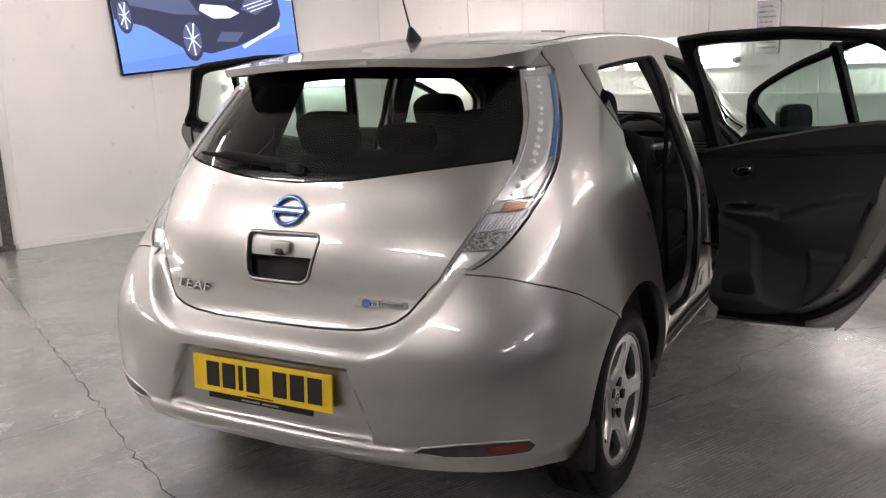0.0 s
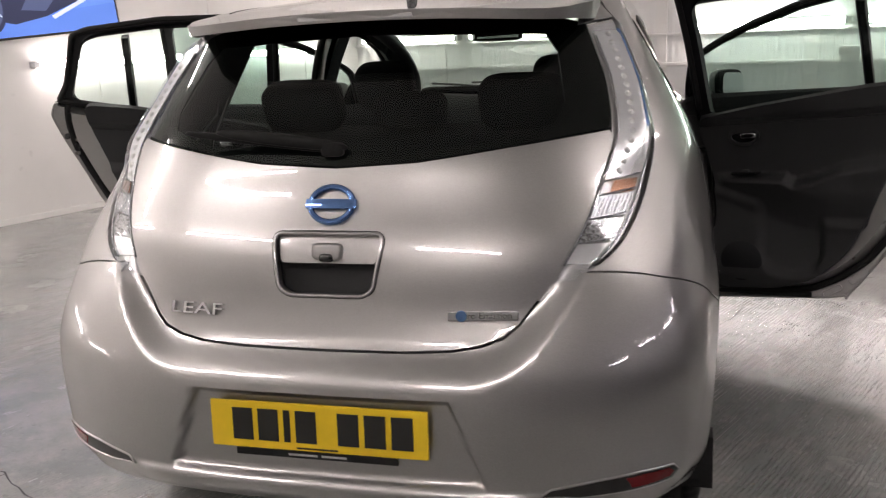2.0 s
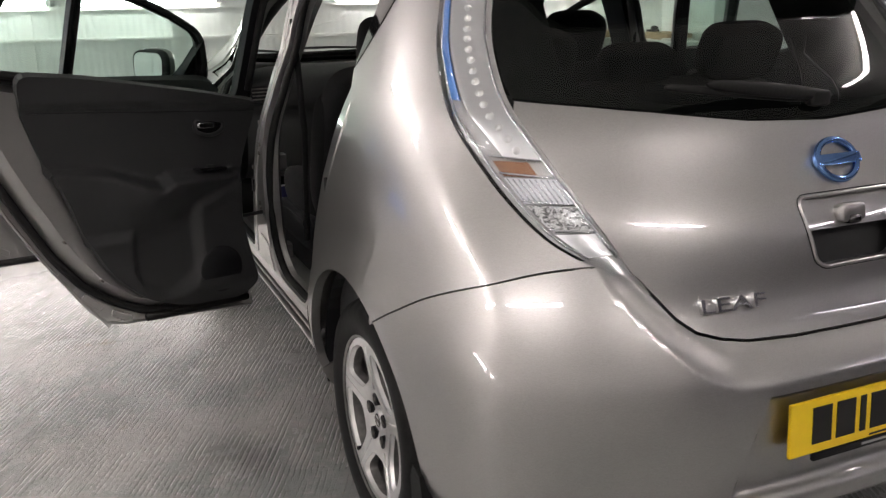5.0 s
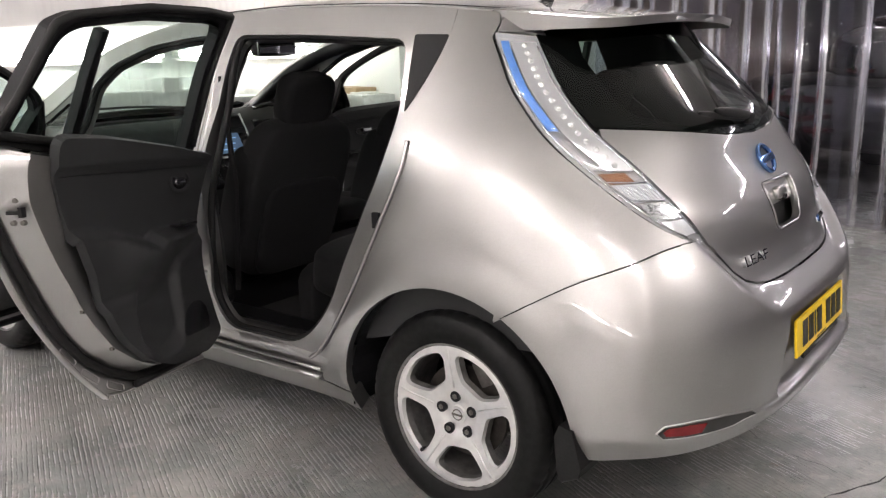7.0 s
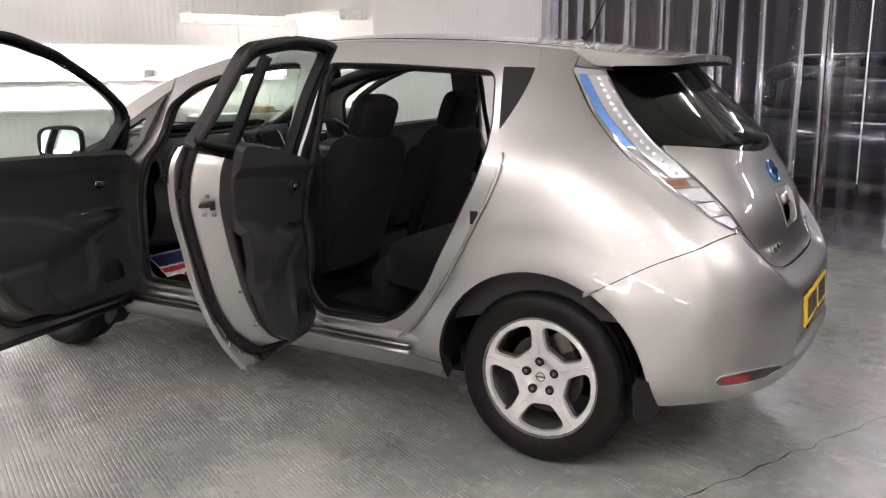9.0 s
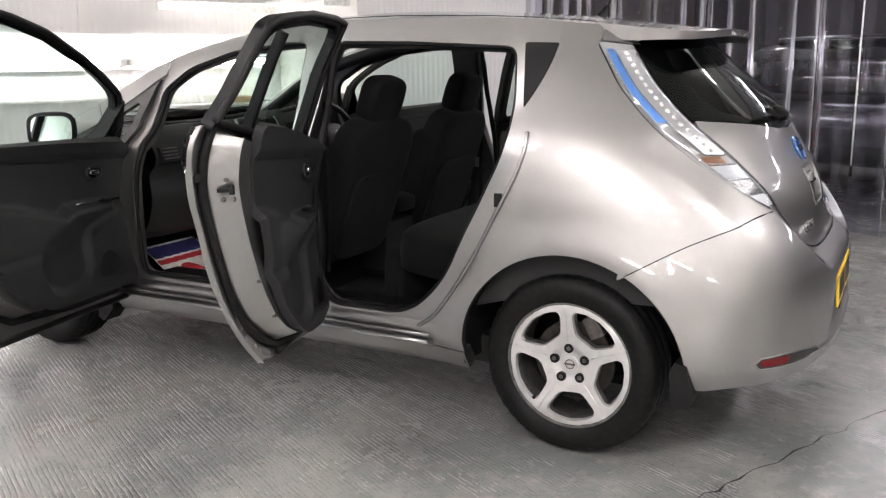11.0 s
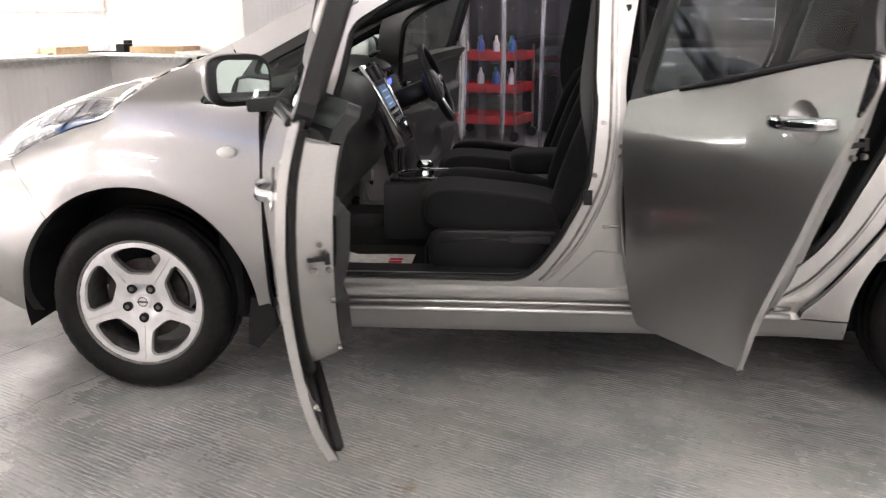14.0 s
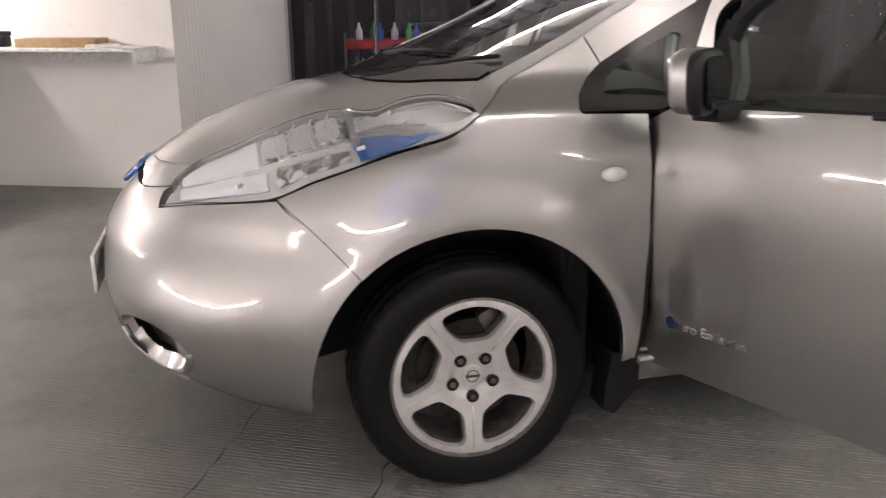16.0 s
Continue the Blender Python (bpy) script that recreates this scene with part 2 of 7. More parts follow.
RED = plain("red_reflector", (0.15, 0.004, 0.007), 0.12, coat=0.5)
AMBER = plain("amber_lens", (0.40, 0.19, 0.10), 0.15, 0.5, coat=0.6)
LAMPBLUE = plain("blue_lamp_strip", (0.05, 0.17, 0.46), 0.45, 0.3)
REFLECTOR = plain("lamp_reflector", (0.80, 0.80, 0.82), 0.12, 0.9, 0.08, scale=45, bumpy=0.5)
LAMPBED = plain("lamp_bed", (0.74, 0.74, 0.745), 0.16, 0.7, 0.06, scale=60, bumpy=0.08)
def crystal_material(name, scale, strength, rough, tone=0.86):
    """Moulded reflector facets under a clear lens."""
    m, nt, b = nodes_of(name)
    tc = nt.nodes.new("ShaderNodeTexCoord")
    v = nt.nodes.new("ShaderNodeTexVoronoi")
    v.inputs["Scale"].default_value = scale
    nt.links.new(tc.outputs["Object"], v.inputs["Vector"])
    sc = nt.nodes.new("ShaderNodeSeparateColor")
    nt.links.new(v.outputs["Color"], sc.inputs[0])
    cb = nt.nodes.new("ShaderNodeCombineColor")
    shade = ramp(nt, sc.outputs[0], 0.15, 0.85, tone * tone, 0.86)
    for k in range(3):
        nt.links.new(shade, cb.inputs[k])
    nt.links.new(cb.outputs[0], b.inputs["Base Color"])
    b.inputs["Metallic"].default_value, b.inputs["Roughness"].default_value = 0.85, rough
    bump(nt, b, v.outputs["Distance"], strength, 0.012)
    return m


CRYSTAL = crystal_material("crystal_reflector", 42.0, 0.8, 0.08, 0.5)
TAILCRYSTAL = crystal_material("tail_lamp_crystal", 90.0, 0.06, 0.30, 0.92)
SMOKECRYSTAL = crystal_material("smoked_crystal", 220.0, 0.03, 0.16, 0.55)
GLASS = pane("green_glass", (0.74, 0.86, 0.81), 0.06)
CLEARGL = pane("windscreen_glass", (0.80, 0.88, 0.84), 0.06)
DARKGL = pane("dark_glass", (0.50, 0.56, 0.53), 0.035)
LENS = pane("clear_lens", (0.95, 0.965, 0.98), 0.07)
PEARL = plain("white_reflector", (0.86, 0.88, 0.92), 0.18, 0.35, 0.04, coat=0.5)
FRIT = plain("black_window_border", (0.004, 0.004, 0.004), 0.35, spec=0.05)
MIRROR = plain("mirror_glass", (0.82, 0.86, 0.86), 0.01, 1.0, 0.01)
WALLW = wall_material("white_wall", (0.80, 0.79, 0.77))
WALLG = wall_material("grey_wall", (0.68, 0.67, 0.655))
WALLR = wall_material("white_ribbed_panel", (0.80, 0.80, 0.79), 5.0)
FLOOR = floor_material()
PVC = curtain_material("clear_pvc", 0.012)
# Extra haze stands in for the light that overlapping strip edges catch.
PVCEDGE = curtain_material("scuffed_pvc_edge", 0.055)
TUBE = glowing("lamp_tube", (1.0, 0.93, 0.915), 33.0)
CEILTUBE = glowing("ceiling_tube", (1.0, 0.93, 0.915), 66.0)
DARKWALL = plain("dark_workshop", (0.05, 0.045, 0.05), 0.8)
BROWNWALL = plain("brown_workshop", (0.20, 0.165, 0.15), 0.8, scale=3.0)
DARKPAINT = plain("dark_car_paint", (0.015, 0.016, 0.02), 0.15, 0.3, coat=1.0)
CARD = plain("cardboard", (0.42, 0.29, 0.17), 0.8, bumpy=0.2)
PAPER = plain("paper", (0.82, 0.79, 0.76), 0.6)
NAVY = plain("navy_print", (0.03, 0.03, 0.12), 0.6)
REDPRINT = plain("red_print", (0.55, 0.03, 0.04), 0.6)
REDMETAL = plain("red_metal", (0.42, 0.02, 0.02), 0.4)


# ---------------------------------------------------------------- mesh helpers
def mesh_ob(name, verts, faces, material, parent=None, label="", smooth=False, normals=None):
    me = bpy.data.meshes.new(name)
    me.from_pydata([tuple(v) for v in verts], [], faces)
    me.materials.append(material)
    if smooth or normals:
        me.polygons.foreach_set("use_smooth", [True] * len(me.polygons))
    me.update()
    if normals:
        me.normals_split_custom_set_from_vertices(normals)
    ob = new(name, me)
    if parent:
        ob.parent = parent
    if label:
        tagged(ob, label)
    return ob


def part(name, bm, material, parent, label="", smooth=False):
    me = bpy.data.meshes.new(name)
    bmesh.ops.recalc_face_normals(bm, faces=bm.faces)
    if smooth:
        for f in bm.faces:
            f.smooth = True
        for e in bm.edges:
            if len(e.link_faces) == 2 and e.calc_face_angle(0) > 0.6:
                e.smooth = False
    bm.to_mesh(me)
    bm.free()
    me.materials.append(material)
    ob = new(name, me)
    if parent:
        ob.parent = parent
    if label:
        tagged(ob, label)
    return ob


def empty(name):
    ob = new(name, None)
    ob.empty_display_size = 0.1
    return ob


def add_box(bm, lo, hi, bevel=0.0, m=None):
    lo, hi = Vector(lo), Vector(hi)
    mid, size = (lo + hi) / 2, hi - lo
    mt = Matrix.Translation(mid) @ Matrix.Diagonal((*size, 1))
    if m:
        mt = m @ mt
    r = bmesh.ops.create_cube(bm, size=1, matrix=mt)
    if bevel:
        es = list({e for v in r["verts"] for e in v.link_edges})
        bmesh.ops.bevel(bm, geom=es, offset=bevel, segments=2, affect="EDGES", profile=0.7)
    return bm


def box(name, lo, hi, material, parent=None, bevel=0.004, m=None, label=""):
    return part(name, add_box(bmesh.new(), lo, hi, bevel, m), material, parent, label, smooth=bevel > 0.003)


def add_cyl(bm, a, b, r, r2=None, seg=16):
    a, b = Vector(a), Vector(b)
    d = b - a
    mt = Matrix.Translation((a + b) / 2) @ d.to_track_quat("Z", "Y").to_matrix().to_4x4()
    bmesh.ops.create_cone(bm, cap_ends=True, segments=seg, radius1=r, radius2=r if r2 is None else r2, depth=d.length, matrix=mt)
    return bm


def tube_mesh(pts, r, seg=8, closed=False):
    """Verts and faces of a tube along points."""
    pts = [Vector(p) for p in pts]
    n = len(pts)
    vs, fs = [], []
    prev = None
    for i, p in enumerate(pts):
        d = (pts[(i + 1) % n] - pts[i - 1]) if closed else (pts[min(i + 1, n - 1)] - pts[max(i - 1, 0)])
        d.normalize()
        side = prev - d * prev.dot(d) if prev else d.orthogonal()
        if side.length < 1e-6:
            side = d.orthogonal()
        side.normalize()
        prev = side
        up = d.cross(side)
        for k in range(seg):
            a = 2 * math.pi * k / seg
            vs.append(p + (side * math.cos(a) + up * math.sin(a)) * r)
    for i in range(n if closed else n - 1):
        j = (i + 1) % n
        for k in range(seg):
            l = (k + 1) % seg
            fs.append((i * seg + k, i * seg + l, j * seg + l, j * seg + k))
    if not closed:
        fs.append(tuple(range(seg))[::-1])
        fs.append(tuple(range((n - 1) * seg, n * seg)))
    return vs, fs


def tube(name, pts, r, material, parent=None, seg=8, closed=False, label=""):
    vs, fs = tube_mesh(pts, r, seg, closed)
    return mesh_ob(name, vs, fs, material, parent, label, smooth=True)


def revolve(profile, seg, axis_m, wobble=None):
    """Profile points (radius, along) turned about the local x axis."""
    vs, fs = [], []
    n = len(profile)
    for k in range(seg):
        a = 2 * math.pi * k / seg
        for i, (r, x) in enumerate(profile):
            rr = wobble(k, i, r) if wobble else r
            vs.append(axis_m @ Vector((x, rr * math.cos(a), rr * math.sin(a))))
    for k in range(seg):
        l = (k + 1) % seg
        for i in range(n - 1):
            fs.append((k * n + i, k * n + i + 1, l * n + i + 1, l * n + i))
    return vs, fs


def cushion(name, size, material, parent, m, e=0.35, seg=20, label=""):
    """A padded block: a superellipsoid."""
    vs, fs = [], []
    sp = lambda c: math.copysign(abs(c) ** e, c)
    rows, cols = seg, seg * 2
    for i in range(rows + 1):
        ph = -math.pi / 2 + math.pi * i / rows
        for k in range(cols):
            th = 2 * math.pi * k / cols
            vs.append(m @ Vector((size[0] / 2 * sp(math.cos(ph)) * sp(math.cos(th)), size[1] / 2 * sp(math.cos(ph)) * sp(math.sin(th)), size[2] / 2 * sp(math.sin(ph)))))
    for i in range(rows):
        for k in range(cols):
            l = (k + 1) % cols
            fs.append((i * cols + k, i * cols + l, (i + 1) * cols + l, (i + 1) * cols + k))
    return mesh_ob(name, vs, fs, material, parent, label, smooth=True)


def letters(name, text, size, material, parent, m, depth=0.003, label="", stretch=1.0):
    cu = bpy.data.curves.new(name, "FONT")
    cu.body, cu.size, cu.extrude, cu.align_x, cu.align_y = text, size, depth, "CENTER", "CENTER"
    tmp = bpy.data.objects.new(name, cu)
    me = bpy.data.meshes.new_from_object(tmp)
    bpy.data.objects.remove(tmp)
    me.transform(m @ Matrix.Diagonal((stretch, 1, 1, 1)))
    me.materials.clear()
    me.materials.append(material)
    ob = new(name, me)
    ob.parent = parent
    if label:
        tagged(ob, label)
    return ob
# ---------------------------------------------------------------- the room
def slab(name, lo, hi, material, bevel=0.0, label="", category="", kind="structure", group=""):
    ob = part(name, add_box(bmesh.new(), lo, hi, bevel), material, None)
    ob.matrix_world = ROOM
    return tagged(ob, label, category, group, kind)


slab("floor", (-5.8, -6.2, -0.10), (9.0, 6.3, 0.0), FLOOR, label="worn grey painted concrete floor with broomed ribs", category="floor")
slab("ceiling", (-5.8, -6.2, Z_CEIL), (9.0, 6.3, Z_CEIL + 0.1), WALLW, label="plain white ceiling", category="ceiling")
slab("wall_left", (U_LEFT - 0.15, V_BACK, 0.0), (U_LEFT, V_FRONT + 0.15, Z_CEIL), WALLW, label="white panelled wall with battens", category="wall")
slab("wall_front", (U_LEFT, V_FRONT, 0.0), (U_SHELF, V_FRONT + 0.15, Z_CEIL), WALLR, label="white ribbed panel wall with lamp tubes", category="wall")
slab("wall_shelf", (U_SHELF, V_STEP, 0.0), (U_SHELF + 0.15, V_FRONT + 0.15, Z_CEIL), WALLW, label="white wall carrying a corner shelf", category="wall")
slab("wall_step", (U_SHELF + 0.15, V_STEP, 0.0), (U_CURT + 0.35, V_STEP + 0.12, Z_CEIL), WALLR, label="white ribbed panel wall beside the curtain", category="wall")
slab("wall_back", (U_LEFT, V_BACK - 0.15, 0.0), (9.0, V_BACK, Z_CEIL), WALLG, label="plain pale grey wall", category="wall")
slab("wall_workshop", (9.0, V_BACK - 0.15, 0.0), (9.15, 6.3, Z_CEIL), DARKWALL, label="dark wall of the workshop behind the curtain", category="wall")
slab("wall_workshop_end", (U_CURT + 0.35, 6.15, 0.0), (9.0, 6.3, Z_CEIL), BROWNWALL, label="dark end wall of the workshop", category="wall")

# battens and skirting on the left wall
for i, v in enumerate((-0.05, 1.24, 2.55, 3.85, 5.15)):
    slab("trim", (U_LEFT, v, 0.33), (U_LEFT + 0.012, v + 0.13, Z_CEIL), WALLW, 0.002, "white vertical cover batten on the wall", "trim", group="wall battens")
slab("baseboard", (U_LEFT, -0.1, 0.0), (U_LEFT + 0.02, V_FRONT, 0.05), WALLW, 0.003, "low white skirting strip", "baseboard")
slab("baseboard", (U_LEFT, V_FRONT - 0.02, 0.0), (U_SHELF, V_FRONT, 0.05), WALLW, 0.003, "low white skirting strip", "baseboard")
for u in (-4.35, -2.95, -1.75, -0.38, 0.95):
    slab("trim", (u, V_FRONT - 0.012, 0.05), (u + 0.10, V_FRONT, Z_CEIL), WALLW, 0.002, "white vertical cover batten on the wall", "trim", group="wall battens")
for z, hgt in ((1.02, 0.03), (1.30, 0.02), (1.62, 0.02)):
    slab("trim", (U_LEFT, V_FRONT - 0.035, z), (U_SHELF, V_FRONT, z + hgt), WALLW, 0.003, "white cable trunking along the wall", "trim", group="cable trunking")

# roller door frame on the left wall
door = empty("door_1")
door.matrix_world = ROOM
tagged(door, "white side door in a dark metal frame", "door", kind="structure")
box("door_leaf", (U_LEFT, -2.3, 0.06), (U_LEFT + 0.02, -0.22, 2.2), WALLW, door)
for lo, hi in (((U_LEFT, -0.22, 0.02), (U_LEFT + 0.05, -0.14, 2.3)), ((U_LEFT, -2.4, 0.02), (U_LEFT + 0.05, -2.3, 2.3)), ((U_LEFT, -2.4, 2.2), (U_LEFT + 0.05, -0.14, 2.3)), ((U_LEFT, -2.3, 0.0), (U_LEFT + 0.06, -0.13, 0.05))):
    box("door_frame", lo, hi, STEEL, door)


# lamp battens: a housing, end caps and the glowing tube
def lamp(name, a, b, out, tube_mat, label, group):
    thing = empty(name)
    a, b, out = Vector(a), Vector(b), Vector(out)
    d = (b - a).normalized()
    part("tube", add_cyl(bmesh.new(), a + out * 0.06 + d * 0.03, b + out * 0.06 - d * 0.03, 0.028, seg=14), tube_mat, thing, "glowing white tube", smooth=True)
    up = d.cross(out)
    bm = bmesh.new()
    m = Matrix((d, out, up)).transposed().to_4x4()
    m.translation = (a + b) / 2 + out * 0.018
    add_box(bm, (-(b - a).length / 2, -0.018, -0.03), ((b - a).length / 2, 0.018, 0.03), 0.004, m)
    part("housing", bm, WHITEPL, thing)
    for p in (a, b):
        m2 = m.copy()
        m2.translation = p + out * 0.045
        part("end_cap", add_box(bmesh.new(), (-0.025, -0.045, -0.025), (0.025, 0.045, 0.025), 0.006, m2), WHITEPL, thing)
    thing.matrix_world = ROOM
    return tagged(thing, label, "lamp", group)


for u0, u1 in ((-5.45, -4.05), (-3.9, -2.5), (-1.45, -0.05), (0.05, 1.45)):
    lamp("wall_lamp", (u0, V_FRONT, 1.37), (u1, V_FRONT, 1.37), (0, -1, 0), TUBE, "white fluorescent tube batten fixed to the wall", "wall lamp tubes")
for v0, v1 in ((1.95, 3.45), (4.25, 5.75)):
    lamp("wall_lamp", (U_LEFT, v0, 1.30), (U_LEFT, v1, 1.30), (1, 0, 0), TUBE, "white fluorescent tube batten fixed to the wall", "wall lamp tubes")
for v0 in (-4.5, -2.2):
    lamp("wall_lamp", (U_LEFT, v0 - 1.5, 1.30), (U_LEFT, v0, 1.30), (1, 0, 0), TUBE, "white fluorescent tube batten fixed to the wall", "wall lamp tubes")
for u, row, mat in ((-3.3, (-1.5, 0.7), CEILTUBE), (2.35, (0.5, 2.7), TUBE)):
    for v in row:
        lamp("ceiling_lamp", (u, v - 0.75, Z_CEIL), (u, v + 0.75, Z_CEIL), (0, 0, -1), mat, "white fluorescent tube batten under the ceiling", "ceiling lamp tubes")
for u in (-3.7, -1.0, 1.5):
    lamp("ceiling_lamp", (u - 0.75, -2.75, Z_CEIL), (u + 0.75, -2.75, Z_CEIL), (0, 0, -1), CEILTUBE, "white fluorescent tube batten under the ceiling", "ceiling lamp tubes")


# wall-mounted screen showing a photograph of a dark car
screen = empty("wall_screen")
tagged(screen, "large wall screen showing a blue photograph of a car", "television")
SW, SH = 1.86, 1.06
bm = add_box(bmesh.new(), (-SW / 2, -0.04, -SH / 2), (SW / 2, 0.0, SH / 2), 0.006)
part("bezel", bm, GLOSSBLACK, screen)
SKYB = glowing("screen_blue", (0.10, 0.22, 0.62), 0.9)
SCRF = glowing("screen_floor", (0.09, 0.20, 0.62), 0.75)
SCRD = glowing("screen_dark", (0.025, 0.03, 0.07), 0.7)
SCRL = glowing("screen_light", (0.55, 0.62, 0.80), 0.9)
SCRM = glowing("screen_mid", (0.07, 0.09, 0.18), 0.8)


def flat(name, pts, y, material):
    if "wall" not in name and "floor" not in name:
        pts = [(max(-.91, min(.91, x * 1.08 + .03)), max(-.51, min(.51, z * 1.08 - .045))) for x, z in pts]
    return mesh_ob(name, [(x, y, z) for x, z in pts], [tuple(range(len(pts)))], material, screen)


def disc(cx, cz, rx, rz, n=24):
    return [(cx + rx * math.cos(2 * math.pi * k / n), cz + rz * math.sin(2 * math.pi * k / n)) for k in range(n)]


box("display", (-SW / 2 + 0.02, -0.043, -SH / 2 + 0.02), (SW / 2 - 0.02, -0.039, SH / 2 - 0.02), SKYB, screen, 0.0)
flat("picture_wall", [(0.30, 0.14), (0.91, 0.02), (0.91, 0.51), (0.30, 0.51)], -0.045, SCRL)
flat("picture_floor", [(-0.91, -0.51), (0.91, -0.51), (0.91, -0.30), (-0.91, -0.42)], -0.0455, SCRF)
flat("picture_car_body", [(-0.91, 0.02), (-0.91, 0.51), (0.35, 0.51), (0.55, 0.34), (0.66, 0.20), (0.68, -0.05), (0.62, -0.16), (0.2, -0.30), (-0.06, -0.34), (-0.30, -0.28), (-0.62, -0.06)], -0.047, SCRD)
flat("picture_car_side", [(-0.80, 0.14), (-0.80, 0.26), (-0.2, 0.14), (-0.12, 0.0), (-0.34, 0.02)], -0.049, SCRM)
flat("picture_bonnet", [(-0.05, 0.14), (0.25, 0.30), (0.58, 0.22), (0.50, 0.14), (0.2, 0.10)], -0.049, SCRM)
for cx, cz, rx, rz in ((-0.78, 0.04, 0.07, 0.15), (-0.22, -0.20, 0.105, 0.19)):
    flat("picture_tyre", disc(cx, cz, rx, rz), -0.050, SCRD)
    flat("picture_rim", disc(cx, cz, rx * 0.78, rz * 0.78), -0.052, SCRM)
    for k in range(7):
        a = 2 * math.pi * k / 7 + 0.3
        c, s = math.cos(a), math.sin(a)
        flat("picture_spoke", [(cx - s * 0.006, cz + c * 0.010), (cx + c * rx * 0.75 - s * 0.008, cz + s * rz * 0.75), (cx + c * rx * 0.75 + s * 0.008, cz + s * rz * 0.75), (cx + s * 0.006, cz - c * 0.010)], -0.054, SCRL)
flat("picture_headlamp", [(-0.12, 0.04), (-0.10, 0.09), (0.14, 0.06), (0.26, -0.01), (0.16, -0.05), (0.0, -0.04)], -0.054, SCRL)
flat("picture_grille", [(0.28, 0.02), (0.34, 0.12), (0.60, 0.14), (0.62, 0.06), (0.42, -0.04)], -0.052, SCRM)
for k in range(3):
    flat("picture_grille_bar", [(0.31 + .03 * k, 0.05 - .025 * k), (0.60, 0.115 - .03 * k), (0.60, 0.105 - .03 * k), (0.31 + .03 * k, 0.038 - .025 * k)], -0.054, SCRL)
flat("picture_bumper", [(0.24, -0.30), (0.62, -0.15), (0.64, -0.12), (0.66, -0.13), (0.64, -0.17), (0.26, -0.325)], -0.052, SCRL)
flat("picture_intake", [(0.0, -0.24), (0.20, -0.26), (0.28, -0.18), (0.06, -0.16)], -0.052, SCRM)
screen.matrix_world = ROOM @ pose(U_LEFT + 0.0, 1.835, 2.045, 0, 0, 90) @ pose(0, -0.02, 0, 0, -4.3, 0)

# small fittings on the walls
for u, z in ((-2.95, 1.10), (-0.10, 1.07)):
    ob = slab("socket_box", (u, V_FRONT - 0.085, z - 0.05), (u + 0.16, V_FRONT - 0.035, z + 0.09), WHITEPL, 0.006, "white plastic electrical box on the trunking", "socket", kind="", group="socket boxes")
notice = empty("notice")
tagged(notice, "grey printed notice board with faint lines of text", "notice")
box("board", (-2.30, V_FRONT - 0.02, 1.42), (-2.06, V_FRONT - 0.001, 1.92), SILVERPL, notice)
for k in range(9):
    box("text_bar", (-2.27, V_FRONT - 0.024, 1.47 + k * 0.048), (-2.09 - 0.02 * (k % 3), V_FRONT - 0.0205, 1.487 + k * 0.048), STEEL, notice, 0.0)
notice.matrix_world = ROOM
for u in (-5.2, -3.5):
    slab("wall_vent", (u, V_FRONT - 0.03, 2.22), (u + 0.4, V_FRONT, 2.36), SILVERPL, 0.005, "grey metal vent plate high on the wall", "vent", kind="", group="wall vents")

# corner shelves, one above the other
for z, depth in ((1.92, 0.30), (0.945, 0.32)):
    sh = empty("corner_shelf")
    box("board", (0.35, V_FRONT - depth, z), (U_SHELF, V_FRONT, z + 0.022), WHITEPL, sh, 0.002)
    box("board", (U_SHELF - depth, V_STEP + 0.12, z), (U_SHELF, V_FRONT - depth, z + 0.022), WHITEPL, sh, 0.002)
    box("batten", (U_SHELF - 0.03, V_STEP + 0.12, z - 0.07), (U_SHELF, V_FRONT - 0.03, z), WHITEPL, sh, 0.002)
    box("batten", (0.35, V_FRONT - 0.03, z - 0.07), (U_SHELF, V_FRONT, z), WHITEPL, sh, 0.002)
    box("bracket", (U_SHELF - depth + 0.02, V_STEP + 0.12, z - 0.07), (U_SHELF - 0.03, V_STEP + 0.15, z), WHITEPL, sh, 0.002)
    sh.matrix_world = ROOM
    tagged(sh, "white painted wooden corner shelf on battens", "shelf", "corner shelves")
zs = 0.967


def on_shelf(name, lo, hi, material, label, category, turn=0.0):
    mid = (Vector(lo) + Vector(hi)) / 2
    m = ROOM @ Matrix.Translation(mid) @ Matrix.Rotation(radians(turn), 4, "Z")
    half = (Vector(hi) - Vector(lo)) / 2
    ob = part(name, add_box(bmesh.new(), -half, half, 0.006), material, None, smooth=True)
    ob.matrix_world = m
    return tagged(ob, label, category)


on_shelf("cardboard_box", (1.36, 4.98, zs), (1.58, 5.50, zs + 0.055), CARD, "flat brown cardboard box lying on the shelf", "box", 6)
on_shelf("magazine", (1.38, 4.86, zs), (1.56, 5.06, zs + 0.02), PAPER, "creased paper magazine on the shelf", "magazine", 24)
on_shelf("cardboard_box", (0.9, 5.80, zs), (1.2, 6.0, zs + 0.06), CARD, "flat brown cardboard box lying on the shelf", "box", -4)
cam_th = empty("black_charger")
tagged(cam_th, "black plug charger with a loose cable on the shelf", "charger")
box("body", (1.40, 5.62, zs), (1.50, 5.72, zs + 0.07), BLACK, cam_th, 0.015)
box("plug", (1.43, 5.60, zs + 0.07), (1.48, 5.66, zs + 0.10), BLACK, cam_th, 0.008)
tube("cable", [(1.42, 5.66, zs + 0.01), (1.35, 5.75, zs + 0.008), (1.38, 5.86, zs + 0.008), (1.25, 5.9, zs + 0.008), (1.05, 5.82, zs + 0.008), (0.85, 5.85, zs + 0.008)], 0.006, BLACK, cam_th)
cam_th.matrix_world = ROOM

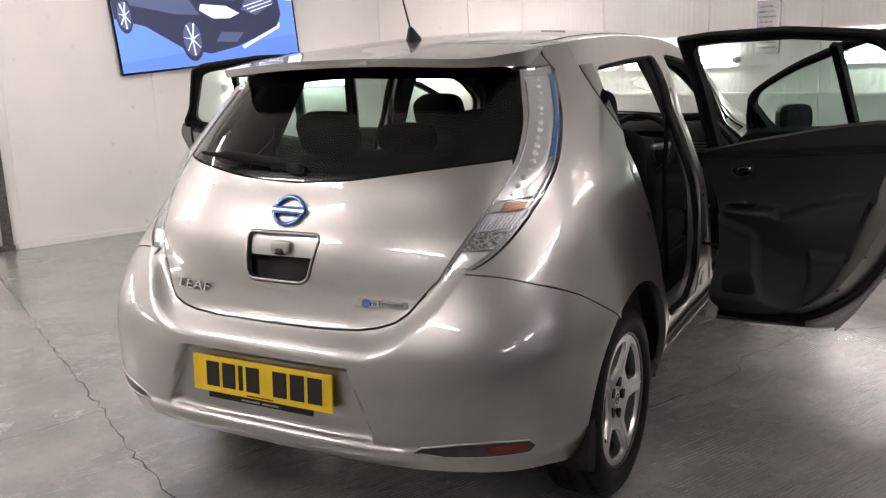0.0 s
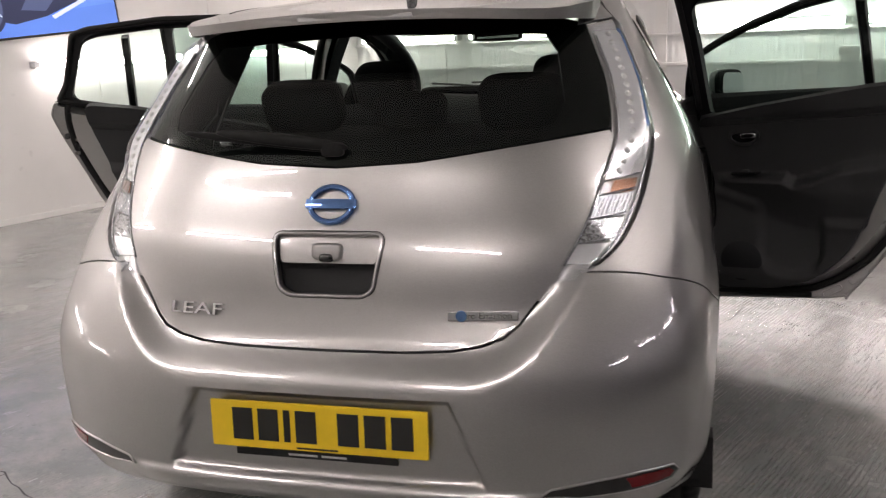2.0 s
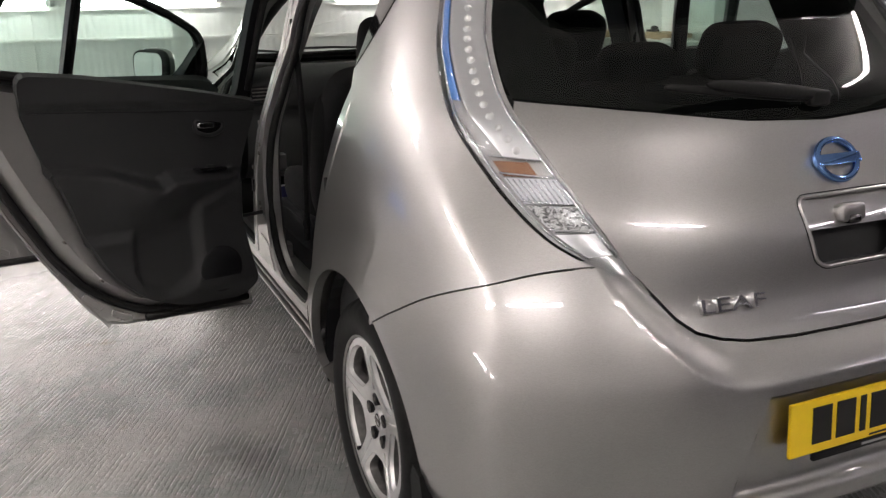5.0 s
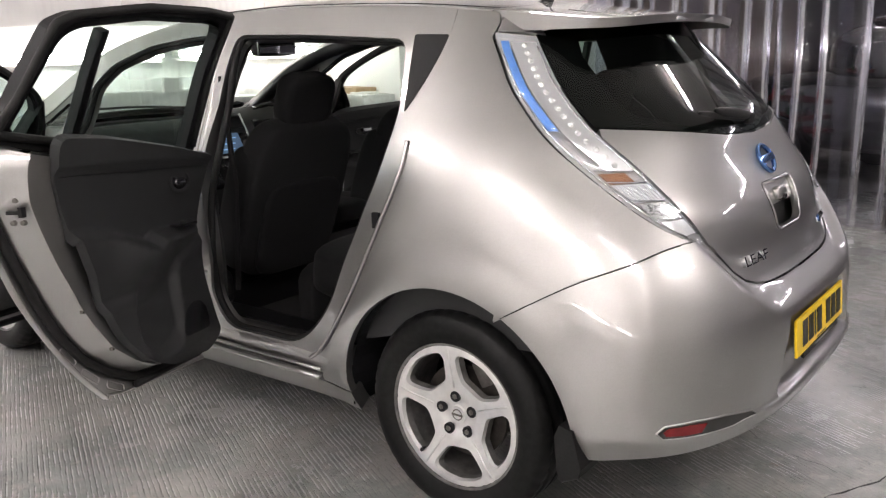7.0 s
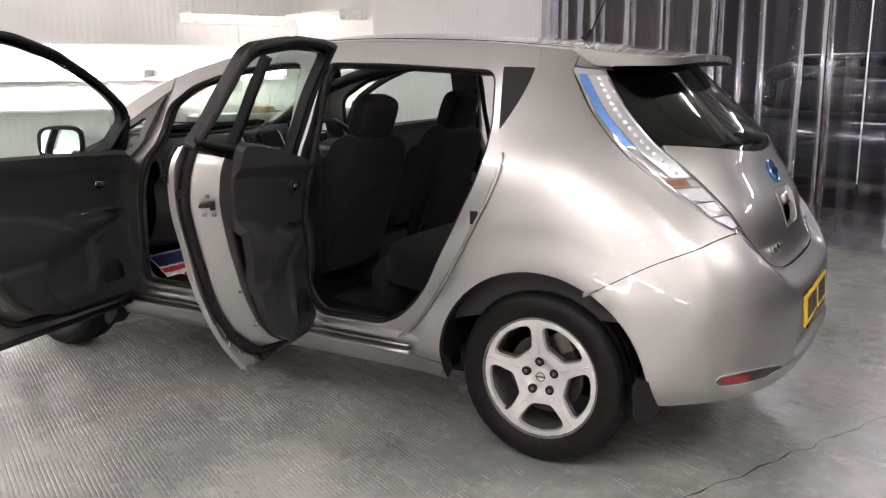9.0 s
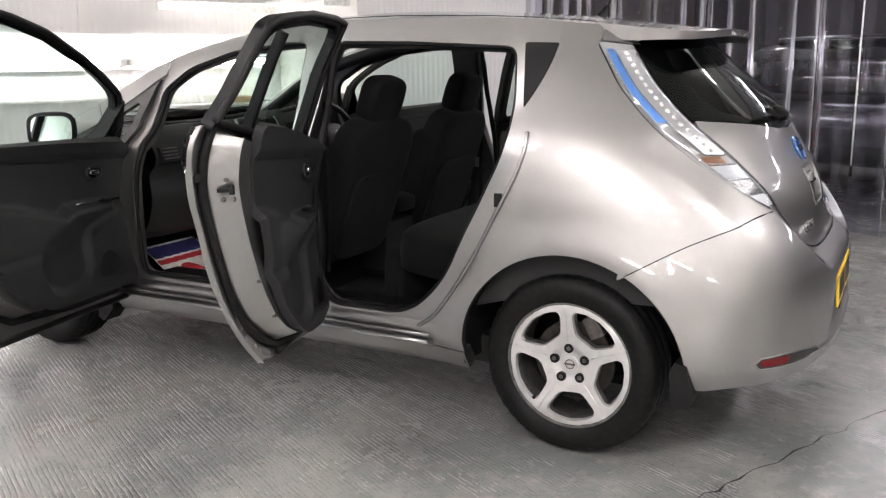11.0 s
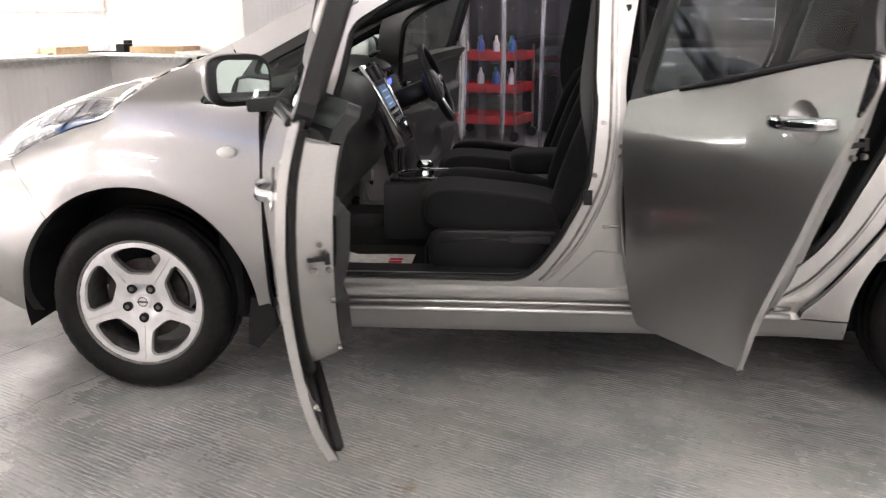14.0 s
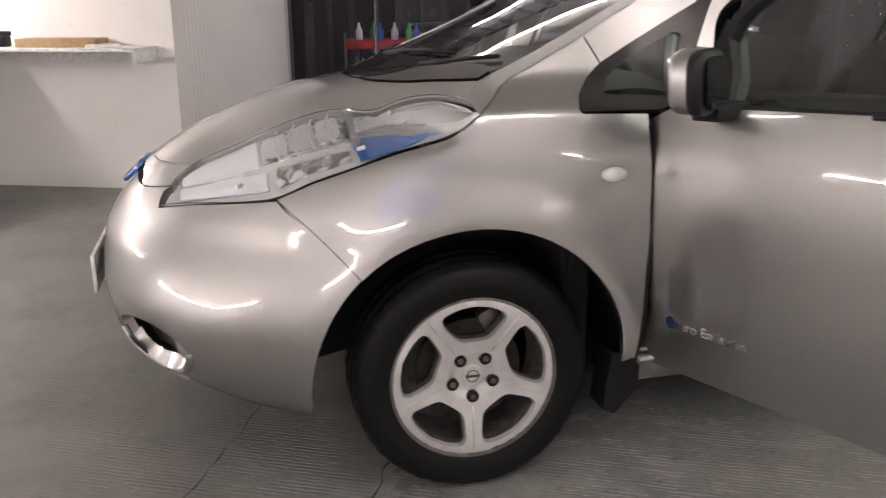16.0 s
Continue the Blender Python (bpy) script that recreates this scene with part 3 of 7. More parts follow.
# a red and black wet vacuum by the front wall
vac = empty("vacuum_cleaner")
tagged(vac, "small red and black vacuum cleaner with a hose on the floor", "vacuum cleaner")
vm = Matrix.Translation((0.95, 5.45, 0))
vs, fs = revolve([(0.001, 0.05), (0.15, 0.05), (0.17, 0.08), (0.17, 0.26), (0.165, 0.27)], 28, vm @ Matrix.Rotation(radians(-90), 4, "Y"))
mesh_ob("tank", vs, fs, BLACK, vac, smooth=True)
vs, fs = revolve([(0.165, 0.27), (0.17, 0.29), (0.15, 0.38), (0.09, 0.43), (0.001, 0.44)], 28, vm @ Matrix.Rotation(radians(-90), 4, "Y"))
mesh_ob("motor_head", vs, fs, REDMETAL, vac, smooth=True)
tube("hose", [(0.80, 5.42, 0.30), (0.68, 5.35, 0.30), (0.62, 5.25, 0.15), (0.66, 5.12, 0.03), (0.85, 5.05, 0.03), (1.05, 5.15, 0.03)], 0.022, BLACK, vac)
for dx, dy in ((-0.12, -0.1), (0.12, -0.1), (0.0, 0.14)):
    part("castor", add_cyl(bmesh.new(), (0.95 + dx - 0.012, 5.45 + dy, 0.028), (0.95 + dx + 0.012, 5.45 + dy, 0.028), 0.028), BLACK, vac)
vac.matrix_world = ROOM @ Matrix.Translation((-0.60, 0.05, 0))

# strip curtain
curt = empty("strip_curtain")
tagged(curt, "hanging clear plastic strip curtain between bay and workshop", "curtain", kind="structure")
curt.matrix_world = ROOM
box("rail", (U_CURT - 0.03, V_BACK, Z_CEIL - 0.08), (U_CURT + 0.06, V_STEP, Z_CEIL), STEEL, curt)
rnd = random.Random(4)
v = V_BACK + 0.02
k = 0
while v < V_STEP - 0.25:
    wd = 0.262
    off = 0.012 * (k % 2) + rnd.uniform(-0.004, 0.004)
    bow = rnd.choice((-1, 1)) * rnd.uniform(0.02, 0.06)
    verts, faces = [], []
    nz, nv = 14, 6
    ph = rnd.uniform(0, 6)
    for i in range(nz + 1):
        z = 0.015 + (Z_CEIL - 0.10) * i / nz
        hang = 1 - i / nz
        for j in range(nv + 1):
            t = j / nv
            curl = bow * (4 * (t - 0.5) ** 2) + hang * 0.02 * math.sin(ph + z * 2.0 + t * 2)
            verts.append((U_CURT + off + curl, v + wd * t + hang * 0.01 * math.sin(ph + z), z))
    for i in range(nz):
        for j in range(nv):
            a = i * (nv + 1) + j
            faces.append((a, a + 1, a + nv + 2, a + nv + 1))
    st = mesh_ob("strip", verts, faces, PVC, curt, smooth=True)
    # Outer columns get the added haze, so the overlaps read as lighter bands.
    st.data.materials.append(PVCEDGE)
    for i, poly in enumerate(st.data.polygons):
        poly.material_index = 1 if i % nv in (0, nv - 1) else 0
    v += 0.20
    k += 1
tube("pull_cord", [(U_CURT - 0.05, 0.88, Z_CEIL - 0.05), (U_CURT - 0.05, 0.885, 1.4), (U_CURT - 0.05, 0.88, 0.53)], 0.006, WHITEPL, curt)
part("cord_toggle", add_cyl(bmesh.new(), (U_CURT - 0.05, 0.88, 0.45), (U_CURT - 0.05, 0.88, 0.53), 0.013, 0.009), BLACK, curt)

# what stands behind the curtain
trol = empty("tool_trolley")
tagged(trol, "red metal workshop trolley with three shelves of bottles", "trolley")
for z in (0.16, 0.48, 0.80):
    bm = add_box(bmesh.new(), (4.25, 3.35, z), (4.75, 4.10, z + 0.02))
    for lo, hi in (((4.25, 3.35, z), (4.27, 4.10, z + 0.09)), ((4.73, 3.35, z), (4.75, 4.10, z + 0.09)), ((4.25, 3.35, z), (4.75, 3.37, z + 0.09)), ((4.25, 4.08, z), (4.75, 4.10, z + 0.09))):
        add_box(bm, lo, hi)
    part("tray", bm, REDMETAL, trol)
for x in (4.26, 4.74):
    for y in (3.36, 4.09):
        part("post", add_cyl(bmesh.new(), (x, y, 0.1), (x, y, 0.95), 0.012), STEEL, trol)
        part("castor", add_cyl(bmesh.new(), (x - 0.015, y, 0.05), (x + 0.015, y, 0.05), 0.05), BLACK, trol)
trol.matrix_world = ROOM
BOT = [plain("bottle_blue", (0.05, 0.12, 0.4), 0.3), plain("bottle_white", (0.7, 0.7, 0.7), 0.3), plain("bottle_green", (0.05, 0.3, 0.1), 0.3)]
for k in range(12):
    z = (0.82, 0.50)[k % 2]
    y = 3.42 + 0.058 * k
    x = 4.33 + 0.12 * (k % 3)
    bm = add_cyl(bmesh.new(), (0, 0, 0), (0, 0, 0.15), 0.035)
    add_cyl(bm, (0, 0, 0.15), (0, 0, 0.19), 0.03, 0.012)
    add_cyl(bm, (0, 0, 0.19), (0, 0, 0.22), 0.014)
    ob = part("bottle", bm, BOT[k % 3], None, smooth=True)
    ob.matrix_world = ROOM @ Matrix.Translation((x, y, z))
    tagged(ob, ("blue", "white", "green")[k % 3] + " plastic cleaner bottle standing on the trolley", "bottle", "bottles on the trolley")
for v in (-2.5, -0.6, 1.3, 3.2):
    lamp("workshop_lamp", (6.2, v - 0.6, Z_CEIL), (6.2, v + 0.6, Z_CEIL), (0, 0, -1), TUBE, "fluorescent tube batten in the dark workshop", "workshop lamp tubes")

# a dark car parked in the workshop
park = empty("parked_car")
tagged(park, "dark glossy car parked in the workshop behind the curtain", "car")
cushion("body", (1.76, 4.2, .78), DARKPAINT, park, Matrix.Translation((5.95, 2.0, .68)), .45, 20)
cushion("cabin", (1.50, 2.5, .80), GLOSSBLACK, park, Matrix.Translation((5.95, 1.9, 1.12)), .6, 18)
cushion("roof", (1.30, 1.7, .10), DARKPAINT, park, Matrix.Translation((5.95, 1.9, 1.50)), .6, 12)
for du in (-.80, .80):
    for dv in (-1.3, 1.3):
        part("wheel", add_cyl(bmesh.new(), (5.95 + du - .1, 2.0 + dv, .31), (5.95 + du + .1, 2.0 + dv, .31), .31, seg=28), TYRE, park, smooth=True)
for dv in (-2.05, 2.05):
    for du in (-.62, .62):
        cushion("lamp", (.36, .12, .16), LAMPBED, park, Matrix.Translation((5.95 + du, 2.0 + dv * .985, .78)), .6, 10)
park.matrix_world = ROOM

# cracks and joints in the floor
def crack(pts, width, seed, label):
    r = random.Random(seed)
    fine = []
    for (x0, y0), (x1, y1) in zip(pts, pts[1:]):
        n = max(2, int(math.hypot(x1 - x0, y1 - y0) / 0.05))
        for i in range(n):
            fine.append((x0 + (x1 - x0) * i / n + r.uniform(-0.012, 0.012), y0 + (y1 - y0) * i / n + r.uniform(-0.012, 0.012)))
    fine.append(pts[-1])
    vs, fs = [], []
    for i, p in enumerate(fine):
        q = fine[min(i + 1, len(fine) - 1)]
        o = fine[max(i - 1, 0)]
        dx, dy = q[0] - o[0], q[1] - o[1]
        l = math.hypot(dx, dy) or 1
        w = width * r.choice((0.3, 0.5, 0.7, 1.0, 1.4))
        vs += [(p[0] - dy / l * w, p[1] + dx / l * w, 0.0015), (p[0] + dy / l * w, p[1] - dx / l * w, 0.0015)]
    fs = [(2 * i, 2 * i + 1, 2 * i + 3, 2 * i + 2) for i in range(len(fine) - 1)]
    ob = mesh_ob("floor_crack", vs, fs, RUBBER, None)
    return tagged(ob, label, "crack", "floor cracks", "structure")


crack([(-5.6, 1.93), (-4.36, 1.28), (-2.98, .57), (-2.2, .16), (-1.41, -.24), (-.89, -.52), (-.49, -.70), (.21, -1.03), (1.2, -1.5)], 0.0034, 1, "dark jagged crack along a floor joint")
crack([(-1.40, -.25), (-1.46, -.46), (-1.53, -.64), (-1.75, -1.1)], 0.0018, 2, "fine branching crack in the floor")
crack([(.55, .52), (.75, .75), (.94, 1.12), (.99, 1.27), (.96, 1.48), (1.08, 1.69), (1.17, 1.97), (1.9, 2.5)], 0.003, 3, "dark jagged crack in the floor")
crack([(.35, -.30), (.16, -.56), (.11, -.69), (.05, -.85)], 0.002, 5, "fine branching crack in the floor")
crack([(-.35, 2.78), (-.73, 2.92), (-.97, 3.03), (-1.26, 3.13), (-2.2, 3.55)], 0.002, 4, "fine straight joint in the floor")
crack([(.3, 3.0), (-.33, 3.28), (-.72, 3.44), (-1.6, 3.85)], 0.002, 6, "dark straight joint in the floor")
# ---------------------------------------------------------------- the car: forward +y, rear axle at y = 0
from mathutils import geometry as geo


def curve(xs, ys):
    """A smooth monotone curve through a few stations."""
    n = len(xs)
    h = [xs[i + 1] - xs[i] for i in range(n - 1)]
    d = [(ys[i + 1] - ys[i]) / h[i] for i in range(n - 1)]
    m = [d[0]] + [0.0 if d[i - 1] * d[i] <= 0 else 2 * d[i - 1] * d[i] / (d[i - 1] + d[i]) for i in range(1, n - 1)] + [d[-1]]

    def f(x):
        x = min(max(x, xs[0]), xs[-1])
        i = 0
        while i < n - 2 and x > xs[i + 1]:
            i += 1
        t = (x - xs[i]) / h[i]
        return ((1 + 2 * t) * (1 - t) ** 2 * ys[i] + t * (1 - t) ** 2 * h[i] * m[i] + t * t * (3 - 2 * t) * ys[i + 1] + t * t * (t - 1) * h[i] * m[i + 1])
    return f


def smooth(t):
    t = min(max(t, 0.0), 1.0)
    return t * t * (3 - 2 * t)


HALF_W = curve([.15, .25, .35, .50, .70, .86, .98, 1.06, 1.20, 1.40, 1.55], [.71, .830, .870, .882, .886, .880, .862, .838, .765, .655, .57])
Y_REAR = curve([.18, .24, .32, .42, .55, .64, .70, .78, .86, .93, 1.0, 1.075, 1.40, 1.55], [-.64, -.72, -.765, -.785, -.785, -.772, -.750, -.712, -.676, -.646, -.612, -.565, -.225, -.07])
Y_NOSE = curve([.15, .22, .28, .36, .50, .60, .68, .74, .80, .86, .90, .94, .97, 1.2], [3.36, 3.46, 3.55, 3.63, 3.665, 3.655, 3.61, 3.555, 3.455, 3.32, 3.18, 2.90, 2.84, 2.78])
Z_RAIL = curve([-.45, -.2, 0, .35, .635, .9, 1.28, 1.55, 1.81, 2.02, 2.155, 2.376, 2.5, 2.61, 2.68, 2.77, 2.97, 3.17, 3.40, 3.52],
               [1.395, 1.43, 1.455, 1.485, 1.497, 1.502, 1.492, 1.455, 1.40, 1.335, 1.28, 1.165, 1.105, 1.055, 1.0, .958, .915, .855, .78, .745])
Z_MID = curve([-.45, -.2, .2, .6, 1.0, 1.35, 1.6, 2.0, 2.4, 2.72, 2.8, 3.1, 3.35, 3.53], [1.428, 1.455, 1.505, 1.535, 1.55, 1.535, 1.47, 1.345, 1.195, 1.07, 1.045, .980, .885, .782])
L_REAR, Y_F, L_NOSE = 1.45, 2.70, 1.30


def rear_n(z):
    k = smooth((z - .60) / .48)
    return 3.4 - .8 * k, .20 * k


def nose_n(z):
    return 2.7 - .6 * smooth((z - .45) / .25)


def half(y, z):
    belly = smooth((y - .15) / .55) * smooth((2.55 - y) / .35)
    t = (z - .66) / .36
    return (HALF_W(z) - .032 * belly * min(1.0, t * t) * smooth((1.34 - z) / .3)) * (1 - .10 * smooth((y - 1.5) / .9) * smooth((z - .98) / .1))


def side_x(y, z):
    """Half width of the body at y, z."""
    n, yc = rear_n(z)
    if y < yc:
        u = min(1.0, (yc - y) / (yc - Y_REAR(z)))
        return half(yc, z) * max(0.0, 1 - u ** n) ** (1 / n)
    if y > Y_F:
        n = nose_n(z)
        u = min(1.0, (y - Y_F) / (Y_NOSE(z) - Y_F))
        return half(Y_F, z) * max(0.0, 1 - u ** n) ** (1 / n)
    return half(y, z)


def coord(kind, a, z):
    """The run round the body from the rear's middle, for a side point (y), a rear point or a nose point (x)."""
    n, yc = rear_n(z)
    if kind == "s" and yc <= a <= Y_F:
        return L_REAR + (a - yc) / (Y_F - yc) * 2.7
    if (kind == "s" and a < yc) or kind == "r":
        if kind == "s":
            u = min(1.0, (yc - a) / (yc - Y_REAR(z)))
            k = max(0.0, 1 - u ** n) ** (1 / n)
        else:
            k = min(1.0, abs(a) / half(yc, z))
            u = max(0.0, 1 - k ** n) ** (1 / n)
        return L_REAR * math.atan2(k, u) / (math.pi / 2)
    n = nose_n(z)
    if kind == "s":
        u = min(1.0, (a - Y_F) / (Y_NOSE(z) - Y_F))
        k = max(0.0, 1 - u ** n) ** (1 / n)
    else:
        k = min(1.0, abs(a) / half(Y_F, z))
        u = max(0.0, 1 - k ** n) ** (1 / n)
    return L_REAR + 2.7 + L_NOSE * (1 - math.atan2(k, u) / (math.pi / 2))


FOLD = curve([.2, .75, .82, .88, .966, 1.073, 1.2], [.885, .89, .925, 1.0, 1.12, 1.33, 1.45])


def relief(x, y, z):
    """Pressings: the plate recess, arch lips and the crease over the sill."""
    d = 0.0
    if y < -.5 and z < .66:
        wdt = .39 - .38 * (z - .40)
        m = smooth((wdt - abs(x)) / .018) * smooth((z - .400) / .014) * smooth((.605 - z) / .014)
        d -= .030 * m
        d += .014 * smooth((.40 - z) / .02) * smooth((z - .33) / .03) * smooth((.55 - abs(x)) / .1)
    if y < -.4 and .58 < z < .95:
        # the tailgate stands back behind a crest in the bumper
        crest = .632 + .17 * max(0.0, (abs(x) - .34) / .22) ** 2
        d -= .046 * smooth((z - crest + .012) / .085) * smooth((.95 - z) / .22)
    if y < -.15 and .82 < z < 1.16 and abs(x) < .6:
        # flatter middle of the tailgate
        d -= .033 * smooth((z - .82) / .18) * smooth((1.16 - z) / .15) * (1 - (x / .6) ** 2)
    if y < .1 and z < 1.12:
        # the folded corner, running up into the wing
        t = (math.atan2(abs(x) / .886, -y / .785) - FOLD(z)) / .32
        if abs(t) < 1:
            d += .029 * (1 - math.sqrt(t * t + .0012)) * (1 - t * t) * smooth((1.10 - z) / .32) * smooth((z - .30) / .08)
    for yw, r in ((0.0, .395), (2.70, .41)):
        q = math.hypot(y - yw, z - .316)
        d += .012 * smooth((r + .13 - q) / .12) * smooth((abs(x) - .6) / .1)
    return d


def wrap(r, z, inset=0.0):
    """A point of the body's skin: r runs from the rear's middle round the side to the nose."""
    if r < L_REAR:
        n, yc = rear_n(z)
        a = r / L_REAR * math.pi / 2
        c, s = math.cos(a), math.sin(a)
        q = 1 / (abs(c) ** n + abs(s) ** n) ** (1 / n)
        x, y = half(yc, z) * q * s, yc - (yc - Y_REAR(z)) * q * c
        ox, oy = s ** 3, -c ** 3
    elif r <= L_REAR + 2.7:
        n, yc = rear_n(z)
        y = yc + (r - L_REAR) / 2.7 * (Y_F - yc)
        x = half(y, z)
        ox, oy = 1.0, 0.0
    else:
        n = nose_n(z)
        a = (1 - (r - L_REAR - 2.7) / L_NOSE) * math.pi / 2
        c, s = math.cos(a), math.sin(a)
        q = 1 / (abs(c) ** n + abs(s) ** n) ** (1 / n)
        x, y = half(Y_F, z) * q * s, Y_F + (Y_NOSE(z) - Y_F) * q * c
        ox, oy = s ** 3, c ** 3
    d = relief(x, y, z) - inset
    l = math.hypot(ox, oy) or 1.0
    return Vector((x + ox / l * d, y + oy / l * d, z))


R_END = L_REAR + 2.7 + L_NOSE


def lift_rear(inset=0.0):
    def f(a, z):
        p = wrap(abs(a), z, inset)
        return Vector((-p.x if a < 0 else p.x, p.y, p.z))
    return f


def lift_nose(inset=0.0):
    def f(a, z):
        p = wrap(R_END - abs(a), z, inset)
        return Vector((-p.x if a < 0 else p.x, p.y, p.z))
    return f


def lift_side(side, inset=0.0):
    def f(a, z):
        p = wrap(a, z, inset(a, z) if callable(inset) else inset)
        return Vector((p.x * side, p.y, p.z))
    return f


def rail_x(y):
    """Half width of the roof and bonnet edge; the spoiler carries it on past the body."""
    if y < .02:
        return side_x(.02, Z_RAIL(.02)) * (1 - .16 * ((.02 - y) / .40) ** 2)
    return side_x(y, Z_RAIL(y))


def top_z(x, y):
    zr, xr = Z_RAIL(y), max(rail_x(y), 1e-3)
    return zr + (Z_MID(y) - zr) * (1 - min(1.0, abs(x) / xr) ** 2.2)


def lift_top(inset=0.0):
    return lambda x, y: Vector((x, y, top_z(x, y) - inset))


def dense(loop, step):
    out = []
    n = len(loop)
    for i in range(n):
        a, b = loop[i], loop[(i + 1) % n]
        k = max(1, int(math.hypot(b[0] - a[0], b[1] - a[1]) / step))
        out += [(a[0] + (b[0] - a[0]) * j / k, a[1] + (b[1] - a[1]) * j / k) for j in range(k)]
    return out


def rounded(loop, r, seg=4):
    """The loop with its corners rounded off."""
    out, n = [], len(loop)
    for i in range(n):
        p, a, b = Vector(loop[i]), Vector(loop[i - 1]), Vector(loop[(i + 1) % n])
        d1, d2 = (a - p), (b - p)
        k = min(r, d1.length * .45, d2.length * .45)
        p1, p2 = p + d1.normalized() * k, p + d2.normalized() * k
        for j in range(seg + 1):
            t = j / seg
            q = p1 * (1 - t) ** 2 + p * 2 * t * (1 - t) + p2 * t * t
            out.append((q.x, q.y))
    return out


def shrink(loop, d):
    """The loop moved inwards by d."""
    n = len(loop)
    area = sum(loop[i][0] * loop[(i + 1) % n][1] - loop[(i + 1) % n][0] * loop[i][1] for i in range(n))
    s = 1 if area > 0 else -1
    out = []
    for i in range(n):
        p, a, b = Vector(loop[i]), Vector(loop[i - 1]), Vector(loop[(i + 1) % n])
        e1, e2 = (p - a).normalized(), (b - p).normalized()
        n1, n2 = Vector((-e1.y, e1.x)) * s, Vector((-e2.y, e2.x)) * s
        m = n1 + n2
        k = d / max(.35, 1 + n1.dot(n2)) if m.length > 1e-6 else 0
        q = p + m * k
        out.append((q.x, q.y))
    return out


def panel(name, loop, lift, material, parent, step=.03, depth=.015, holes=(), label="", flip=False, rim=None):
    """A sheet over a flat outline, lifted onto the body, with its edge turned in by depth."""
    loops = [dense(loop, step)] + [dense(h, step) for h in holes]
    pts, edges = [], []
    for lp in loops:
        o = len(pts)
        pts += lp
        edges += [(o + i, o + (i + 1) % len(lp)) for i in range(len(lp))]
    bnd = np.array(pts)
    lo, hi = bnd.min(0), bnd.max(0)
    gx, gy = np.meshgrid(np.arange(lo[0], hi[0], step), np.arange(lo[1], hi[1], step))
    gx = gx + (np.arange(gx.shape[0]) % 2)[:, None] * step / 2
    grid = np.stack([gx.ravel(), gy.ravel()], 1)
    inside = np.zeros(len(grid), bool)
    for a, b in edges:
        (x1, y1), (x2, y2) = bnd[a], bnd[b]
        if y1 != y2:
            hit = ((grid[:, 1] < y1) != (grid[:, 1] < y2)) & (grid[:, 0] < (x2 - x1) * (grid[:, 1] - y1) / (y2 - y1) + x1)
            inside ^= hit
    grid = grid[inside]
    if len(grid):
        near = np.full(len(grid), 9.0)
        for p in bnd:
            near = np.minimum(near, np.hypot(grid[:, 0] - p[0], grid[:, 1] - p[1]))
        grid = grid[near > step * .55]
    allp = [Vector(p) for p in pts] + [Vector((float(a), float(b))) for a, b in grid]
    res = geo.delaunay_2d_cdt(allp, edges, [], 1, 1e-6)
    v2, f2 = res[0], res[2]
    if holes:
        cen = np.array([[sum(v2[i].x for i in f) / len(f), sum(v2[i].y for i in f) / len(f)] for f in f2])
        keep = np.zeros(len(cen), bool)
        for a, b in edges:
            (x1, y1), (x2, y2) = bnd[a], bnd[b]
            if y1 != y2:
                keep ^= ((cen[:, 1] < y1) != (cen[:, 1] < y2)) & (cen[:, 0] < (x2 - x1) * (cen[:, 1] - y1) / (y2 - y1) + x1)
        f2 = [f for f, k in zip(f2, keep) if k]
    e = 2e-3
    verts, normals = [], []
    for p in v2:
        q = lift(p.x, p.y)
        nx = (lift(p.x + e, p.y) - lift(p.x - e, p.y)).cross(lift(p.x, p.y + e) - lift(p.x, p.y - e))
        if nx.length < 1e-12:
            nx = Vector((0, 0, 1))
        verts.append(q)
        normals.append(nx.normalized())
    c = Vector((0, 1.35, .75))
    mid = sum(verts, Vector()) / len(verts)
    out = sum(((n.dot(v - c)) for n, v in zip(normals, verts)))
    sgn = (1 if out > 0 else -1) * (-1 if flip else 1)
    normals = [n * sgn for n in normals]
    faces = []
    for f in f2:
        a, b, d = (verts[i] for i in f[:3])
        fn = (b - a).cross(d - a)
        faces.append(tuple(f) if fn.dot(normals[f[0]]) > 0 else tuple(reversed(f)))
    if depth:
        count = {}
        for f in faces:
            for i in range(len(f)):
                k = (f[i], f[(i + 1) % len(f)])
                count[k] = count.get(k, 0) + 1
        border = [k for k in count if (k[1], k[0]) not in count]
        dup = {}
        base = len(verts)
        top = {}
        for k in border:
            for i in k:
                if i not in dup:
                    dup[i] = len(verts)
                    verts.append(verts[i] - normals[i] * depth)
                    normals.append(normals[i])
        for a, b in border:
            faces.append((b, a, dup[a], dup[b]))
    ob = mesh_ob(name, verts, faces, material, parent, label, smooth=True)
    me = ob.data
    if depth:
        flange = [len(f) == 4 for f in faces]
        me.polygons.foreach_set("use_smooth", [not q for q in flange])
        # analytic normals on the sheet, flat ones on the turned edge
        loopn = []
        for poly in me.polygons:
            if flange[poly.index]:
                loopn += [tuple(poly.normal)] * 4
            else:
                loopn += [tuple(normals[v]) for v in poly.vertices]
        me.normals_split_custom_set(loopn)
    else:
        me.normals_split_custom_set_from_vertices([tuple(n) for n in normals])
    return ob


def S(pts):
    """Side points (y, z), or (kind, a, z), as run coordinates."""
    return [(coord("s", p[0], p[1]), p[1]) if len(p) == 2 else (coord(p[0], p[1], p[2]), p[2]) for p in pts]


